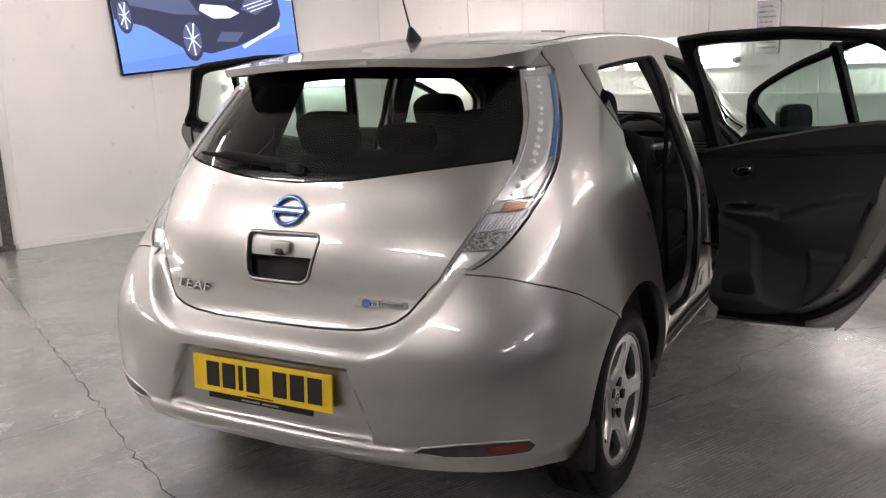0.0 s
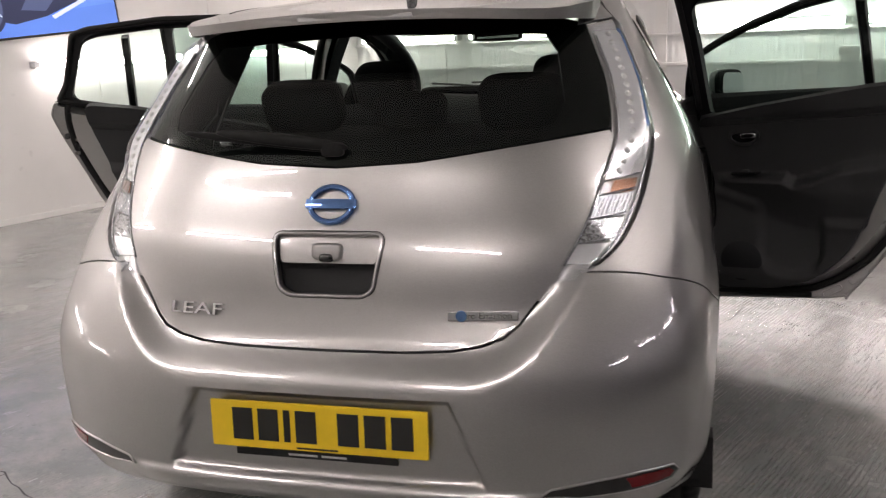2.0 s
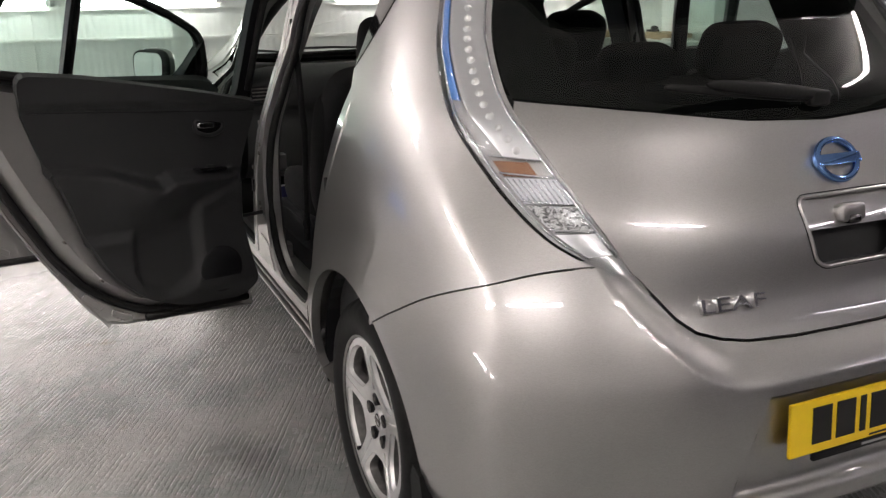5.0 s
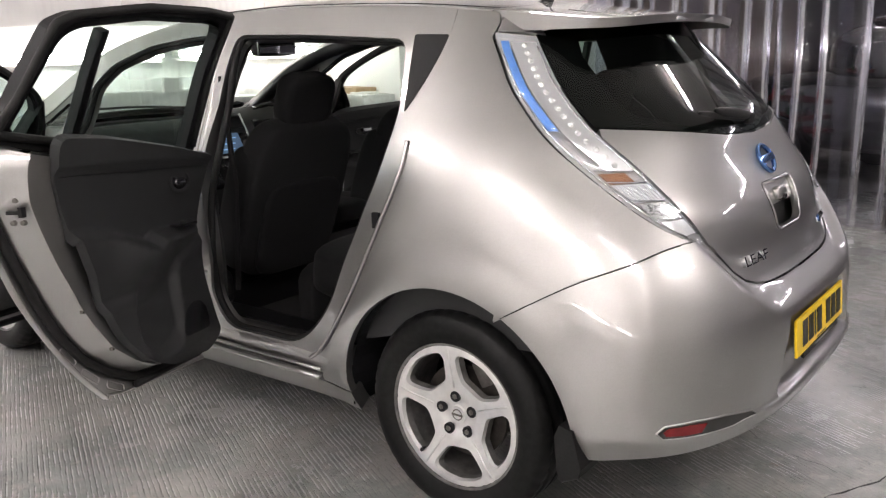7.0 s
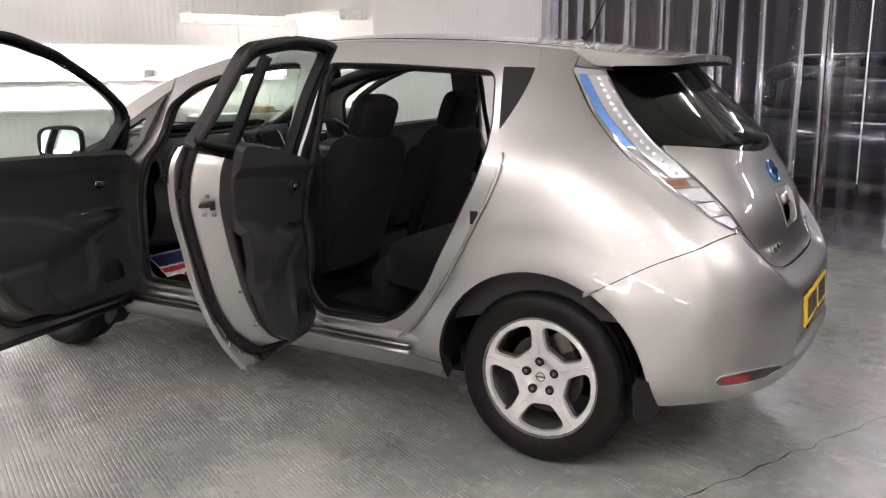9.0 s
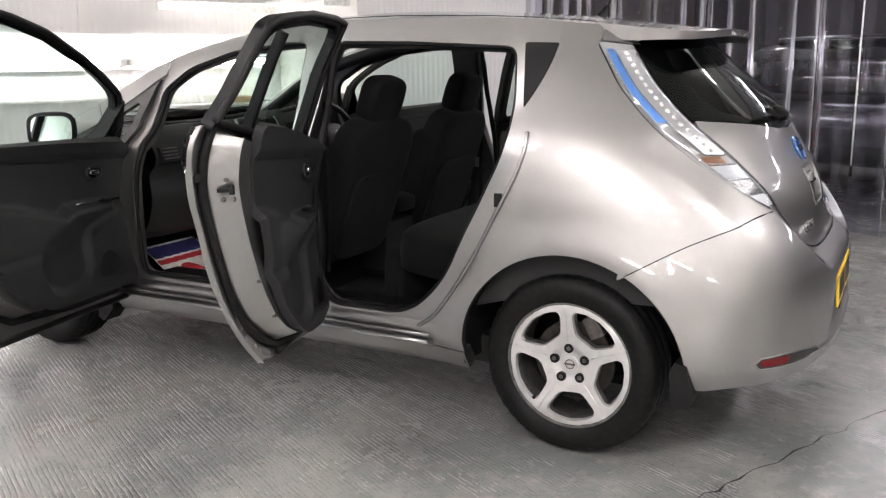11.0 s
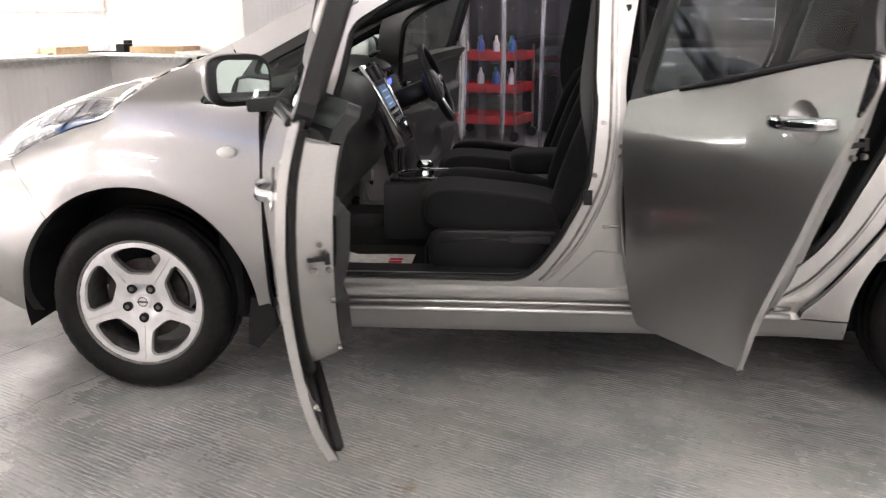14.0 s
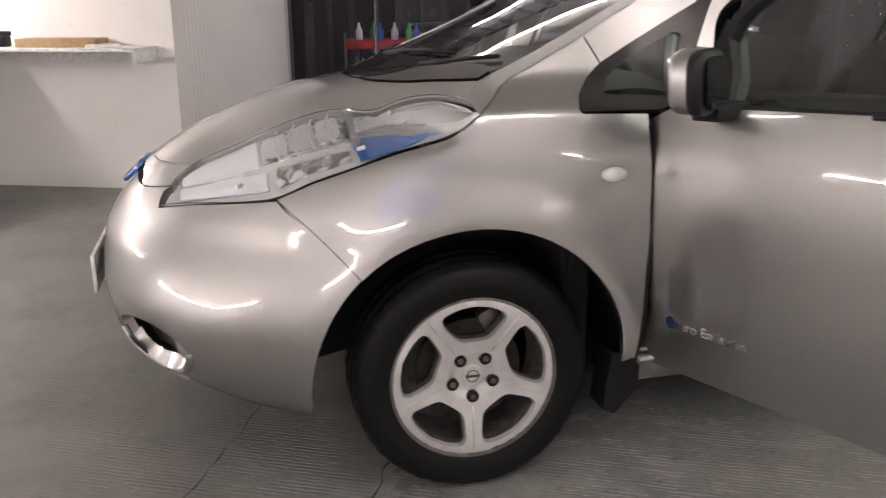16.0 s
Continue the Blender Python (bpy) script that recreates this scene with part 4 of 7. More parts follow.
def sym(pts):
    """A half outline from the middle, closed by its mirror image."""
    h = S(pts)
    h = [(0.0 if abs(a) < 1e-4 else a, z) for a, z in h]
    return h + [(-a, z) for a, z in reversed(h) if a > 0]


def symn(pts):
    h = [(R_END - a, z) for a, z in S(pts)]
    h = [(0.0 if abs(a) < 1e-4 else a, z) for a, z in h]
    return h + [(-a, z) for a, z in reversed(h) if a > 0]


def arc(yw, r, a0, a1, n=22):
    return [(yw + r * math.cos(radians(a0 + (a1 - a0) * i / n)), .316 + r * math.sin(radians(a0 + (a1 - a0) * i / n))) for i in range(n + 1)]


def fine(pts, k=6):
    """A smooth open line through points."""
    out, n = [], len(pts)
    for i in range(n - 1):
        p0, p1, p2, p3 = pts[max(i - 1, 0)], pts[i], pts[i + 1], pts[min(i + 2, n - 1)]
        for j in range(k):
            t = j / k
            out.append(tuple(.5 * (2 * b + (c - a) * t + (2 * a - 5 * b + 4 * c - d) * t * t + (3 * b - a - 3 * c + d) * t ** 3) for a, b, c, d in zip(p0, p1, p2, p3)))
    out.append(tuple(pts[-1]))
    return out


car = empty("car")
tagged(car, "silver electric hatchback with all four doors open", "car")

# --- outlines in the side view (y, z)
REAR_EDGE = fine([(.128, 1.098), (.110, 1.05), (.125, 1.0), (.166, .91), (.225, .804), (.293, .679), (.379, .548), (.480, .400), (.528, .340), (.552, .308)])   # rear edge of the rear door
SEAM = fine([(-.602, .856), (-.545, .845), (-.49, .820), (-.38, .767), (-.275, .708), (-.20, .664), (-.175, .650)])
OUT_Y, OUT_Z = [-.005, -.065, -.12, -.235, -.375, -.508, -.56, -.598], [1.392, 1.305, 1.232, 1.118, 1.008, .908, .873, .850]
IN_X, IN_Z = [.525, .553, .578, .610, .635, .632, .611, .557], [.832, .895, .95, 1.035, 1.115, 1.175, 1.26, 1.378]
LAMP_OUT = fine(list(zip(OUT_Y, OUT_Z)))
LAMP_IN = [("r", x, z) for x, z in fine(list(zip(IN_X, IN_Z)), 3)]
HATCH_LOW = [("r", 0, .690), ("r", .2, .692), ("r", .31, .697), ("r", .37, .706), ("r", .42, .722), ("r", .455, .748), ("r", .485, .785), ("r", .515, .824)]
GLASS_LOW = [("r", .626, 1.135), ("r", .52, 1.125), ("r", .40, 1.112), ("r", .20, 1.087), ("r", 0, 1.077)]


def off(pts, dy, dz=0):
    return [(p[0] + dy, p[1] + dz) for p in pts]


for sd in (-1, 1):
    # rear wing with the wheel arch
    q = [(.53, .310)] + [p for p in reversed(off(REAR_EDGE, -.006)) if p[1] > .33] + [(.205, 1.172), (.118, 1.392), (.118, Z_RAIL(.118) - .004)]
    q += [(y, Z_RAIL(y) - .004) for y in (.06, .0)] + [(-.012, 1.42)]
    q += off(LAMP_OUT, .005)[1:] + SEAM[1:]
    q += arc(0, .395, 117, 5) + [(.390, .310)]
    panel("rear_wing", S(q), lift_side(sd), PAINT, car, .018, .025)
    # door aperture frame
    fr = [(2.235, .294), (2.238, .60), (2.235, .95), (2.14, 1.0), (2.10, 1.20), (2.07, 1.28)]
    fr += [(y, Z_RAIL(y) - .004) for y in (2.06, 1.95, 1.81, 1.65, 1.5, 1.3, 1.1, .9, .6, .35, .12)] + [(.118, 1.392), (.208, 1.172)] + [p for p in off(REAR_EDGE, -.004) if p[1] > .33] + [(.53, .294)]
    front_hole = rounded([(2.045, .415), (2.04, .9), (1.985, 1.225), (1.81, 1.325), (1.55, 1.395), (1.30, 1.42), (1.185, 1.42), (1.19, .95), (1.205, .74), (1.29, .56), (1.36, .46), (1.42, .415)], .05)
    rear_hole = rounded([(1.06, 1.42), (.70, 1.41), (.27, 1.385), (.245, 1.2), (.246, 1.09), (.270, .99), (.335, .845), (.400, .718), (.455, .60), (.515, .52), (.596, .447), (.685, .408), (1.0, .405), (1.06, .5)], .05)
    fi = lambda a, z: .030 * smooth((1.40 - z) / .25) * smooth((z - .27) / .02)
    panel("door_aperture", S(fr), lift_side(sd, fi), PAINT, car, .03, .055, [S(front_hole), S(rear_hole)])
    for hole in (front_hole, rear_hole):
        lp = [lift_side(sd, fi)(a, z) + Vector((-sd * .022, 0, 0)) for a, z in S(dense(shrink(hole, .004), .04))]
        tube("door_seal", lp, .013, RUBBER, car, 6, True)
    tube("jamb_ridge", [lift_side(sd, .026)(coord("s", y, z), z) for y, z in fine([(.178, 1.10), (.180, 1.03), (.215, .93), (.285, .79), (.355, .66), (.425, .55), (.520, .43), (.60, .372)])], .007, PAINT, car, 8)
    pp = rounded([(1.305, .406), (1.068, .406), (1.068, .512), (1.185, .528)], .014)
    panel("pillar_pressing", S(pp), lift_side(sd, lambda a, z: fi(a, z) - .004), PAINT, car, .02, .006)
    at_post = lambda pts, d: [lift_side(sd, lambda a, z: fi(a, z) + d)(coord("s", y, z), z) for y, z in pts]
    tube("pillar_step", at_post([(1.165, .607), (1.12, .609), (1.07, .607)], .002), .006, PAINT, car, 8)
    tube("pillar_ridge", at_post(fine([(1.128, 1.34), (1.130, 1.05), (1.136, .86), (1.160, .72), (1.235, .555), (1.31, .455), (1.345, .418)]), .002), .007, PAINT, car, 8)
    # Dark grey tube standing in for the shade in the pillar's groove.
    tube("pillar_channel", at_post(fine([(1.148, 1.30), (1.150, 1.05), (1.156, .86), (1.180, .73), (1.255, .565), (1.325, .46), (1.36, .42)]), .004), .006, STEEL, car, 8)
    for y, z in ((1.118, .86), (1.118, .83), (1.108, .655), (1.108, .632), (1.172, .93), (1.196, .77)):
        p = at_post([(y, z)], -.002)[0]
        part("pillar_bolt", add_cyl(bmesh.new(), p, p + Vector((sd * .006, 0, 0)), .0085, .007, seg=12), STEEL if z < .9 else PAINT, car)
    sl = [(.392, .306), (.386, .236), (.70, .226), (2.245, .222), (2.248, .306)]
    panel("sill", S(sl), lift_side(sd, -.002), PAINT, car, .03, .05)
    for zz, ins, rr in ((.312, .004, .010), (.338, .020, .006)):
        tube("sill_ridge", [lift_side(sd, ins)(coord("s", y, zz), zz) for y in [.56 + 1.67 * i / 12 for i in range(13)]], rr, PAINT, car, 8)
    # little rear quarter window
    qw = rounded([(.245, 1.397), (.118, 1.393), (.20, 1.178)], .010)
    panel("quarter_window", S(qw), lift_side(sd, -.003), GLOSSBLACK, car, .03, .01)
    # front wing
    fw = [(2.25, .262), (2.252, .60), (2.25, .978), (2.43, .986), (2.438, .998), (2.421, 1.028), (2.381, 1.061), (2.336, 1.096)] + [(y, Z_RAIL(y) - .003) for y in (2.375, 2.42, 2.5, 2.56, 2.61, 2.65, 2.69)]
    fw += [(2.695, .987), (2.74, .951), (2.80, .924), (2.96, .874), (3.08, .828), (3.165, .788), (3.10, .73), (3.03, .66), (2.985, .61)] + arc(2.70, .41, 45.8, 186)
    fw += [(2.29, .262)]
    panel("front_wing", S(fw), lift_side(sd), PAINT, car, .018, .02)
    # fixed front quarter light: black surround and glass
    ps = [(2.332, 1.098), (2.21, 1.162), (2.105, 1.218), (2.0, 1.275), (1.955, 1.298)] + [(y, Z_RAIL(y) - .003) for y in (1.95, 2.0, 2.1, 2.2, 2.3, 2.371)]
    panel("pillar_side", S(ps), lift_side(sd), PAINT, car, .02, .015)
    fq = rounded([(2.432, .99), (2.095, .985), (2.078, 1.10), (2.015, 1.235), (1.985, 1.278), (2.105, 1.2165), (2.21, 1.1605), (2.336, 1.0945), (2.381, 1.0595), (2.418, 1.028)], .008)
    fqh = rounded([(2.355, 1.025), (2.145, 1.015), (2.125, 1.10), (2.10, 1.165), (2.12, 1.172), (2.21, 1.128), (2.315, 1.068)], .018)
    panel("quarter_light_frame", S(fq), lift_side(sd, .004), GLOSSBLACK, car, .02, .02, [S(fqh)])
    panel("quarter_light", S(fqh), lift_side(sd, .012), GLASS, car, .03, 0)
    # tail lamp
    lamp_loop = S(LAMP_IN) + S(LAMP_OUT) + S([("r", .565, .838)])
    refl = panel("tail_lamp", shrink(lamp_loop, -.0025), lift_side(sd, .012), TAILBED, car, .025, 0, label="tail lamp with blue, clear and amber sections")
    lamp_at = lambda t, z: coord("r", np.interp(z, IN_Z, IN_X), z) * (1 - t) + coord("s", np.interp(z, OUT_Z[::-1], OUT_Y[::-1]), z) * t

    def ridge(a, z):
        """The upper lamp folds outwards: a crystal face to the rear, a blue one to the side."""
        z2 = min(max(z, .86), 1.37)
        t = (a - lamp_at(0, z2)) / (lamp_at(1, z2) - lamp_at(0, z2))
        up = smooth((z - 1.02) / .12) * smooth((1.40 - z) / .05)
        return .024 * up * max(0.0, 1 - abs(t - .60) / (.60 if t < .60 else .40))
    on_lamp = lambda d: lift_side(sd, lambda a, z: d - ridge(a, z))
    panel("lens", lamp_loop, on_lamp(-.006), LENS, refl, .012, .012)
    zb = [1.135 + .235 * i / 8 for i in range(9)]
    bl = [(lamp_at(.64, z), z) for z in reversed(zb)] + [(lamp_at(.86, z), z) for z in zb]
    panel("blue_strip", bl, on_lamp(.002), LAMPBLUE, refl, .012, .003)
    zc = [1.03 + .335 * i / 14 for i in range(15)]
    panel("crystal_strip", [(lamp_at(.05, z), z) for z in reversed(zc)] + [(lamp_at(.60, z), z) for z in zc], on_lamp(.005), TAILCRYSTAL, refl, .012, 0)
    for name, z0, z1, t0, t1, mat in (("amber_section", 1.000, 1.026, .30, .80, AMBER), ("clear_section", .955, .997, .10, .82, PEARL), ("grey_section", .908, .951, .10, .82, SMOKECRYSTAL), ("clear_section", .866, .904, .12, .80, TAILCRYSTAL)):
        zs = [z0 + (z1 - z0) * i / 3 for i in range(4)]
        panel(name, [(lamp_at(t0, z), z) for z in reversed(zs)] + [(lamp_at(t1, z), z) for z in zs], lift_side(sd, .005), mat, refl, .012, .003)
    for k in range(9):
        t0 = .14 + .08 * k
        tube("lamp_rib", [lift_side(sd, .005)(lamp_at(t0, z), z) for z in (.958, .972, .984, .995)], .0016, CHROME, refl, 5)
    for z0 in (.906, .953, .999, 1.028):
        tube("lamp_rib", [lift_side(sd, .004)(lamp_at(t, z0 + .008 * t), z0 + .008 * t) for t in (.10, .3, .5, .70, .82)], .0024, CHROME, refl, 5)
    for t0 in (.07, .90):
        tube("lamp_edge", [on_lamp(.004)(lamp_at(t0, z), z) for z in [.862 + .49 * i / 20 for i in range(21)]], .003, CHROME, refl, 6)
    for k in range(16):
        z = 1.355 - .31 * k / 15
        p = on_lamp(.006)(lamp_at(.34, z), z)
        bm = bmesh.new()
        bmesh.ops.create_icosphere(bm, subdivisions=2, radius=.0085, matrix=Matrix.Translation(p))
        part("lamp_diode", bm, WHITEPL, refl, smooth=True)
    # headlamp
    hy = [2.69 + (3.42 - 2.69) * i / 16 for i in range(17)]
    hl = S([(2.69, .992), (2.74, .955), (2.80, .928), (2.96, .878), (3.08, .832), (3.19, .785), ("f", .53, .750), ("f", .45, .730)] + [(y, Z_RAIL(y)) for y in reversed(hy)])
    hb = panel("headlamp", shrink(hl, -.005), lift_side(sd, .014), LAMPBED, car, .025, 0, label="long clear headlamp with a blue strip")
    panel("lens", hl, lift_side(sd, -.004), LENS, hb, .02, 0)
    panel("blue_strip", S([(2.775, .946), (2.80, .936), (2.88, .910), (2.966, .884), (2.968, .900), (2.966, Z_RAIL(2.966) - .001), (2.90, Z_RAIL(2.90) - .006), (2.83, Z_RAIL(2.83) - .008), (2.80, Z_RAIL(2.80) - .008)]), lift_side(sd, .001), LAMPBLUE, hb, .02, .004)
    inner = [(.765, 2.694), (.645, 2.735), (.540, 2.80), (.485, 2.88), (.462, 2.97), (.446, 3.10), (.435, 3.24), (.40, 3.34), (.392, 3.42)]
    ht = [(sd * x, y) for x, y in fine(inner, 4)] + [(sd * side_x(y, Z_RAIL(y)), y) for y in reversed(hy)]
    def blister(drop):
        def f(x, y):
            xr = side_x(y, Z_RAIL(y))
            xi = np.interp(y, [q[1] for q in inner], [q[0] for q in inner])
            k = min(1.0, max(0.0, (abs(x) - xi) / max(.02, xr - xi)))
            return Vector((x, y, top_z(x, y) + .014 * math.sin(math.pi * min(1.0, k * .75 + .25)) * smooth((3.5 - y) / .12) * smooth((y - 2.66) / .1) - drop))
        return f
    panel("upper_lens", ht, blister(-.004), LENS, hb, .02, 0)
    panel("upper_reflector", ht, blister(.018), LAMPBED, hb, .03, 0)
    panel("lamp_divider", [(sd * x, y) for x, y in ((.480, 2.945), (.476, 2.965), (.775, 2.975), (.775, 2.955))], blister(-.002), CHROME, hb, .02, .01)
    mo = [(sd * (np.interp(y, [q[1] for q in inner], [q[0] for q in inner]) + .03), y) for y in (2.98, 3.05, 3.12, 3.19)] + [(sd * (side_x(y, Z_RAIL(y)) - .012), y) for y in (3.19, 3.12, 3.05, 2.98)]
    panel("lamp_mosaic", mo, blister(.014), CRYSTAL, hb, .025, 0)
    for y0, y1, mt in ((2.99, 3.05, REFLECTOR), (3.055, 3.12, CHROME), (3.125, 3.19, REFLECTOR)):
        cl0 = [(sd * (np.interp((y0 + y1) / 2, [q[1] for q in inner], [q[0] for q in inner]) + .05), y) for y in (y0, y1)]
        cl1 = [(sd * (side_x(y, Z_RAIL(y)) - .035), y) for y in (y1, y0)]
        panel("lamp_bowl", rounded(cl0 + cl1, .02), blister(.010), mt, hb, .02, .01)
    for y0, y1, mt in ((2.985, 3.16, CRYSTAL), (3.185, 3.41, PEARL)):
        wl0 = S([(y0, np.interp(y0, [2.96, 3.08, 3.19, 3.4], [.892, .848, .800, .75]) ), (y1, np.interp(y1, [2.96, 3.08, 3.19, 3.4], [.892, .848, .800, .75])), (y1, Z_RAIL(y1) - .008), (y0, Z_RAIL(y0) - .012)])
        panel("lamp_cell", wl0, lift_side(sd, .006), mt, hb, .02, .004)
    for yy, zz, rr in ((3.26, .790, .024),):
        p = lift_side(sd, .01)(coord("s", yy, zz), zz)
        bm = bmesh.new()
        bmesh.ops.create_uvsphere(bm, u_segments=16, v_segments=10, radius=rr * .8, matrix=Matrix.Translation(p + Vector((-sd * .02, -.01, 0))))
        part("projector", bm, CHROME, hb, smooth=True)
    low = S([(2.69, .992), (2.74, .955), (2.80, .928), (2.96, .878), (3.08, .832), (3.19, .785), ("f", .53, .750), ("f", .45, .730)])
    tube("lamp_gap", [lift_side(sd, .001)(a, z) for a, z in fine(low, 4)], .0016, BLACK, hb, 6)
    tube("lamp_gap", [blister(.001)(sd * x, y) for x, y in fine(inner, 4)], .0016, BLACK, hb, 6)
    # White piece, also standing in for a bright lamp reflection on the top lens.
    pe = [(sd * (np.interp(y, [q[1] for q in inner], [q[0] for q in inner]) + .022), y) for y in (3.20, 3.27, 3.34, 3.40)] + [(sd * (side_x(y, Z_RAIL(y)) - .004), y) for y in (3.40, 3.34, 3.27, 3.20)]
    panel("upper_reflector", pe, blister(.012), PEARL, hb, .02, .004)
    for k in range(4):
        yk = 3.0 + .045 * k
        xi = float(np.interp(yk, [q[1] for q in inner], [q[0] for q in inner]))
        xr = side_x(yk, Z_RAIL(yk))
        tube("reflector_ridge", [blister(.012)(sd * (xi + (xr - xi) * t), yk + .02 * math.sin(3 * t)) for t in (.12, .35, .6, .88)], .005, CHROME, hb, 6)
    tube("wing_edge_seal", [lift_side(sd, .001)(coord("s", 2.245, z), z) for z in (.30, .45, .60, .75, .90, .95)], .006, BLACK, car, 6)
    tube("bumper_seam", [lift_side(sd, .001)(coord("s", y, z), z) for y, z in fine([(3.166, .786), (3.10, .73), (3.03, .66), (2.987, .612)])], .0015, BLACK, car, 6)
    # side repeater
    p = lift_side(sd, -.004)(coord("s", 2.352, .838), .838)
    bm = bmesh.new()
    bmesh.ops.create_uvsphere(bm, u_segments=20, v_segments=10, radius=1, matrix=Matrix.Translation(p) @ Matrix.Diagonal((.012, .034, .019, 1)))
    part("side_repeater", bm, WHITEPL, car, "small clear indicator lens", smooth=True)
    # mud flaps
    for prof in ([(-.350, .36), (-.365, .395), (-.402, .385), (-.428, .285), (-.420, .258), (-.372, .235), (-.358, .262)], [(2.315, .345), (2.262, .335), (2.236, .30), (2.236, .235), (2.30, .165), (2.335, .18), (2.33, .25)]):
        bm = bmesh.new()
        y0 = prof[0][0]
        a = [bm.verts.new((sd * (.876 if y0 < 0 else .85), y, z)) for y, z in prof]
        b = [bm.verts.new((sd * .76, y, z)) for y, z in prof]
        n = len(prof)
        for i in range(n):
            bm.faces.new((a[i], a[(i + 1) % n], b[(i + 1) % n], b[i]))
        bm.faces.new(a)
        bm.faces.new(list(reversed(b)))
        part("mud_flap", bm, RUBBER, car)
    # sill step inside the aperture
    bm = bmesh.new()
    add_box(bm, (sd * .74 - .09, .45, .36), (sd * .74 + .075, 2.06, .398), .012)
    part("sill_step", bm, PAINT, car, smooth=True)
    bm = bmesh.new()
    add_box(bm, (sd * .66 - .05, .5, .385), (sd * .66 + .05, 2.05, .405), .006)
    part("kick_plate", bm, BLACK, car)
    # strikers
    for y0, z0 in ((.262, .870), (1.215, .70)):
        p = Vector((sd * (side_x(y0, z0) - .030), y0, z0))
        bm = add_box(bmesh.new(), (-.006, -.014, -.024), (.006, .014, .024), .004, Matrix.Translation(p))
        part("door_striker", bm, BLACK, car)

# rear bumper
bp = [("r", 0, .335), ("r", .35, .335), ("r", .62, .325), (-.56, .307), (-.45, .295), (-.40, .295)] + list(reversed(arc(0, .397, 117, 177)))[0:]
bp += [(y, z - .004) for y, z in reversed(SEAM[:-1])] + [("r", .57, .832), ("r", .524, .822)] + [(k, a, z - .0048) for k, a, z in reversed(HATCH_LOW[:-1])]
panel("rear_bumper", sym(bp), lift_rear(), PAINT, car, .012, .02)
for sd in (-1, 1):
    panel("lamp_tip_filler", S([("r", .49, .79), ("r", .60, .80), ("r", .63, .86), ("r", .52, .86)]), lift_side(sd, .010), PAINT, car, .02, 0)
# tailgate
hp_hole = rounded([(-.133, .935), (.133, .935), (.112, .82), (.09, .806), (-.09, .806), (-.112, .82)], .02)
tg = HATCH_LOW + LAMP_IN[:13] + GLASS_LOW
hole = [(math.copysign(coord("r", abs(x), z), x), z) for x, z in hp_hole]
gate = panel("tailgate", sym([(k, a - .004 if a > .01 else a, z) for k, a, z in tg]), lift_rear(), PAINT, car, .03, .02, [hole])
rg = [(k, a, z + .004) for k, a, z in reversed(GLASS_LOW)] + [("r", .627, 1.175), ("r", .606, 1.26), ("r", .552, 1.386), ("r", .45, 1.412), ("r", .35, 1.424), ("r", 0, 1.434)]
panel("rear_window", sym(rg), lift_rear(.004), DARKGL, gate, .04, 0, label="dark tinted rear window")
band = [("r", .50, 1.16), ("r", .36, 1.125), ("r", .18, 1.112), ("r", 0, 1.108)]
rgh = [(a, z) for a, z in sym(list(reversed(band)) + [("r", .52, 1.20), ("r", .49, 1.32), ("r", .455, 1.365), ("r", 0, 1.382)])]
panel("window_border", sym(rg), lift_rear(.008), FRIT, gate, .04, .004, [rgh])
# handle recess
hz = lift_rear(.055)
panel("handle_dish", shrink(hole, -.004), hz, PAINT, gate, .02, 0)
tube("handle_ring", [lift_rear(-.001)(x, z) for x, z in dense(shrink(hole, -.003), .02)], .0045, PAINT, gate, 8, True)
# Thin black tube drawn as the shadow line round the ring.
tube("handle_gap", [lift_rear(-.0005)(x, z) for x, z in dense(shrink(hole, -.0080), .02)], .0012, BLACK, gate, 6, True)
m0 = Matrix.Translation((0, -.637, .893)) @ Matrix.Rotation(radians(-12), 4, "X")
on_hatch = lambda pts: [(math.copysign(coord("r", abs(x), z), x), z) for x, z in pts]
grip_loop = rounded([(-.127, .931), (.127, .931), (.116, .872), (-.116, .872)], .010)
panel("handle_grip", on_hatch(grip_loop), lift_rear(.012), PAINT, gate, .02, .02)
cushion("handle_cover", (.075, .030, .040), PAINT, gate, m0 @ Matrix.Translation((0, .004, .006)), .5, 14)
cushion("camera_lens", (.036, .034, .020), GLOSSBLACK, gate, m0 @ Matrix.Translation((0, .0, -.008)), .6, 10)
# badge: ring and bar
bc = lift_rear(-.008)(0, 1.0)
bt = Matrix.Translation(bc) @ Matrix.Rotation(radians(-29), 4, "X")
tube("badge_ring", [bt @ Vector((.052 * math.cos(a), 0, .043 * math.sin(a))) for a in [2 * math.pi * k / 40 for k in range(40)]], .0075, BLUECHROME, gate, 8, True)
part("badge_bar", add_box(bmesh.new(), (-.062, -.007, -.012), (.062, .004, .012), .004, bt), BLUECHROME, gate, smooth=True)
# model letters and emission badge
def on_gate(x, z, proud):
    """A frame on the tailgate's skin, with y into the car."""
    f = lift_rear(-proud)
    r = math.copysign(coord("r", abs(x), z), x)
    p = f(r, z)
    ax = (f(r + .02, z) - f(r - .02, z)).normalized()
    up = (f(r, z + .02) - f(r, z - .02)).normalized()
    inw = up.cross(ax).normalized()
    up = ax.cross(inw)
    m = Matrix((ax, inw, up)).transposed().to_4x4()
    m.translation = p
    return m


lt = on_gate(-.33, .762, .003) @ pose(0, 0, 0, 90, 0, 0)
letters("model_letters", "LEAF", .040, CHROME, gate, lt, .008, "chrome model letters", 1.75)
et = on_gate(.37, .766, .004)
part("emission_badge", add_box(bmesh.new(), (-.078, -.003, -.010), (.078, .003, .010), .002, et), CHROME, gate)
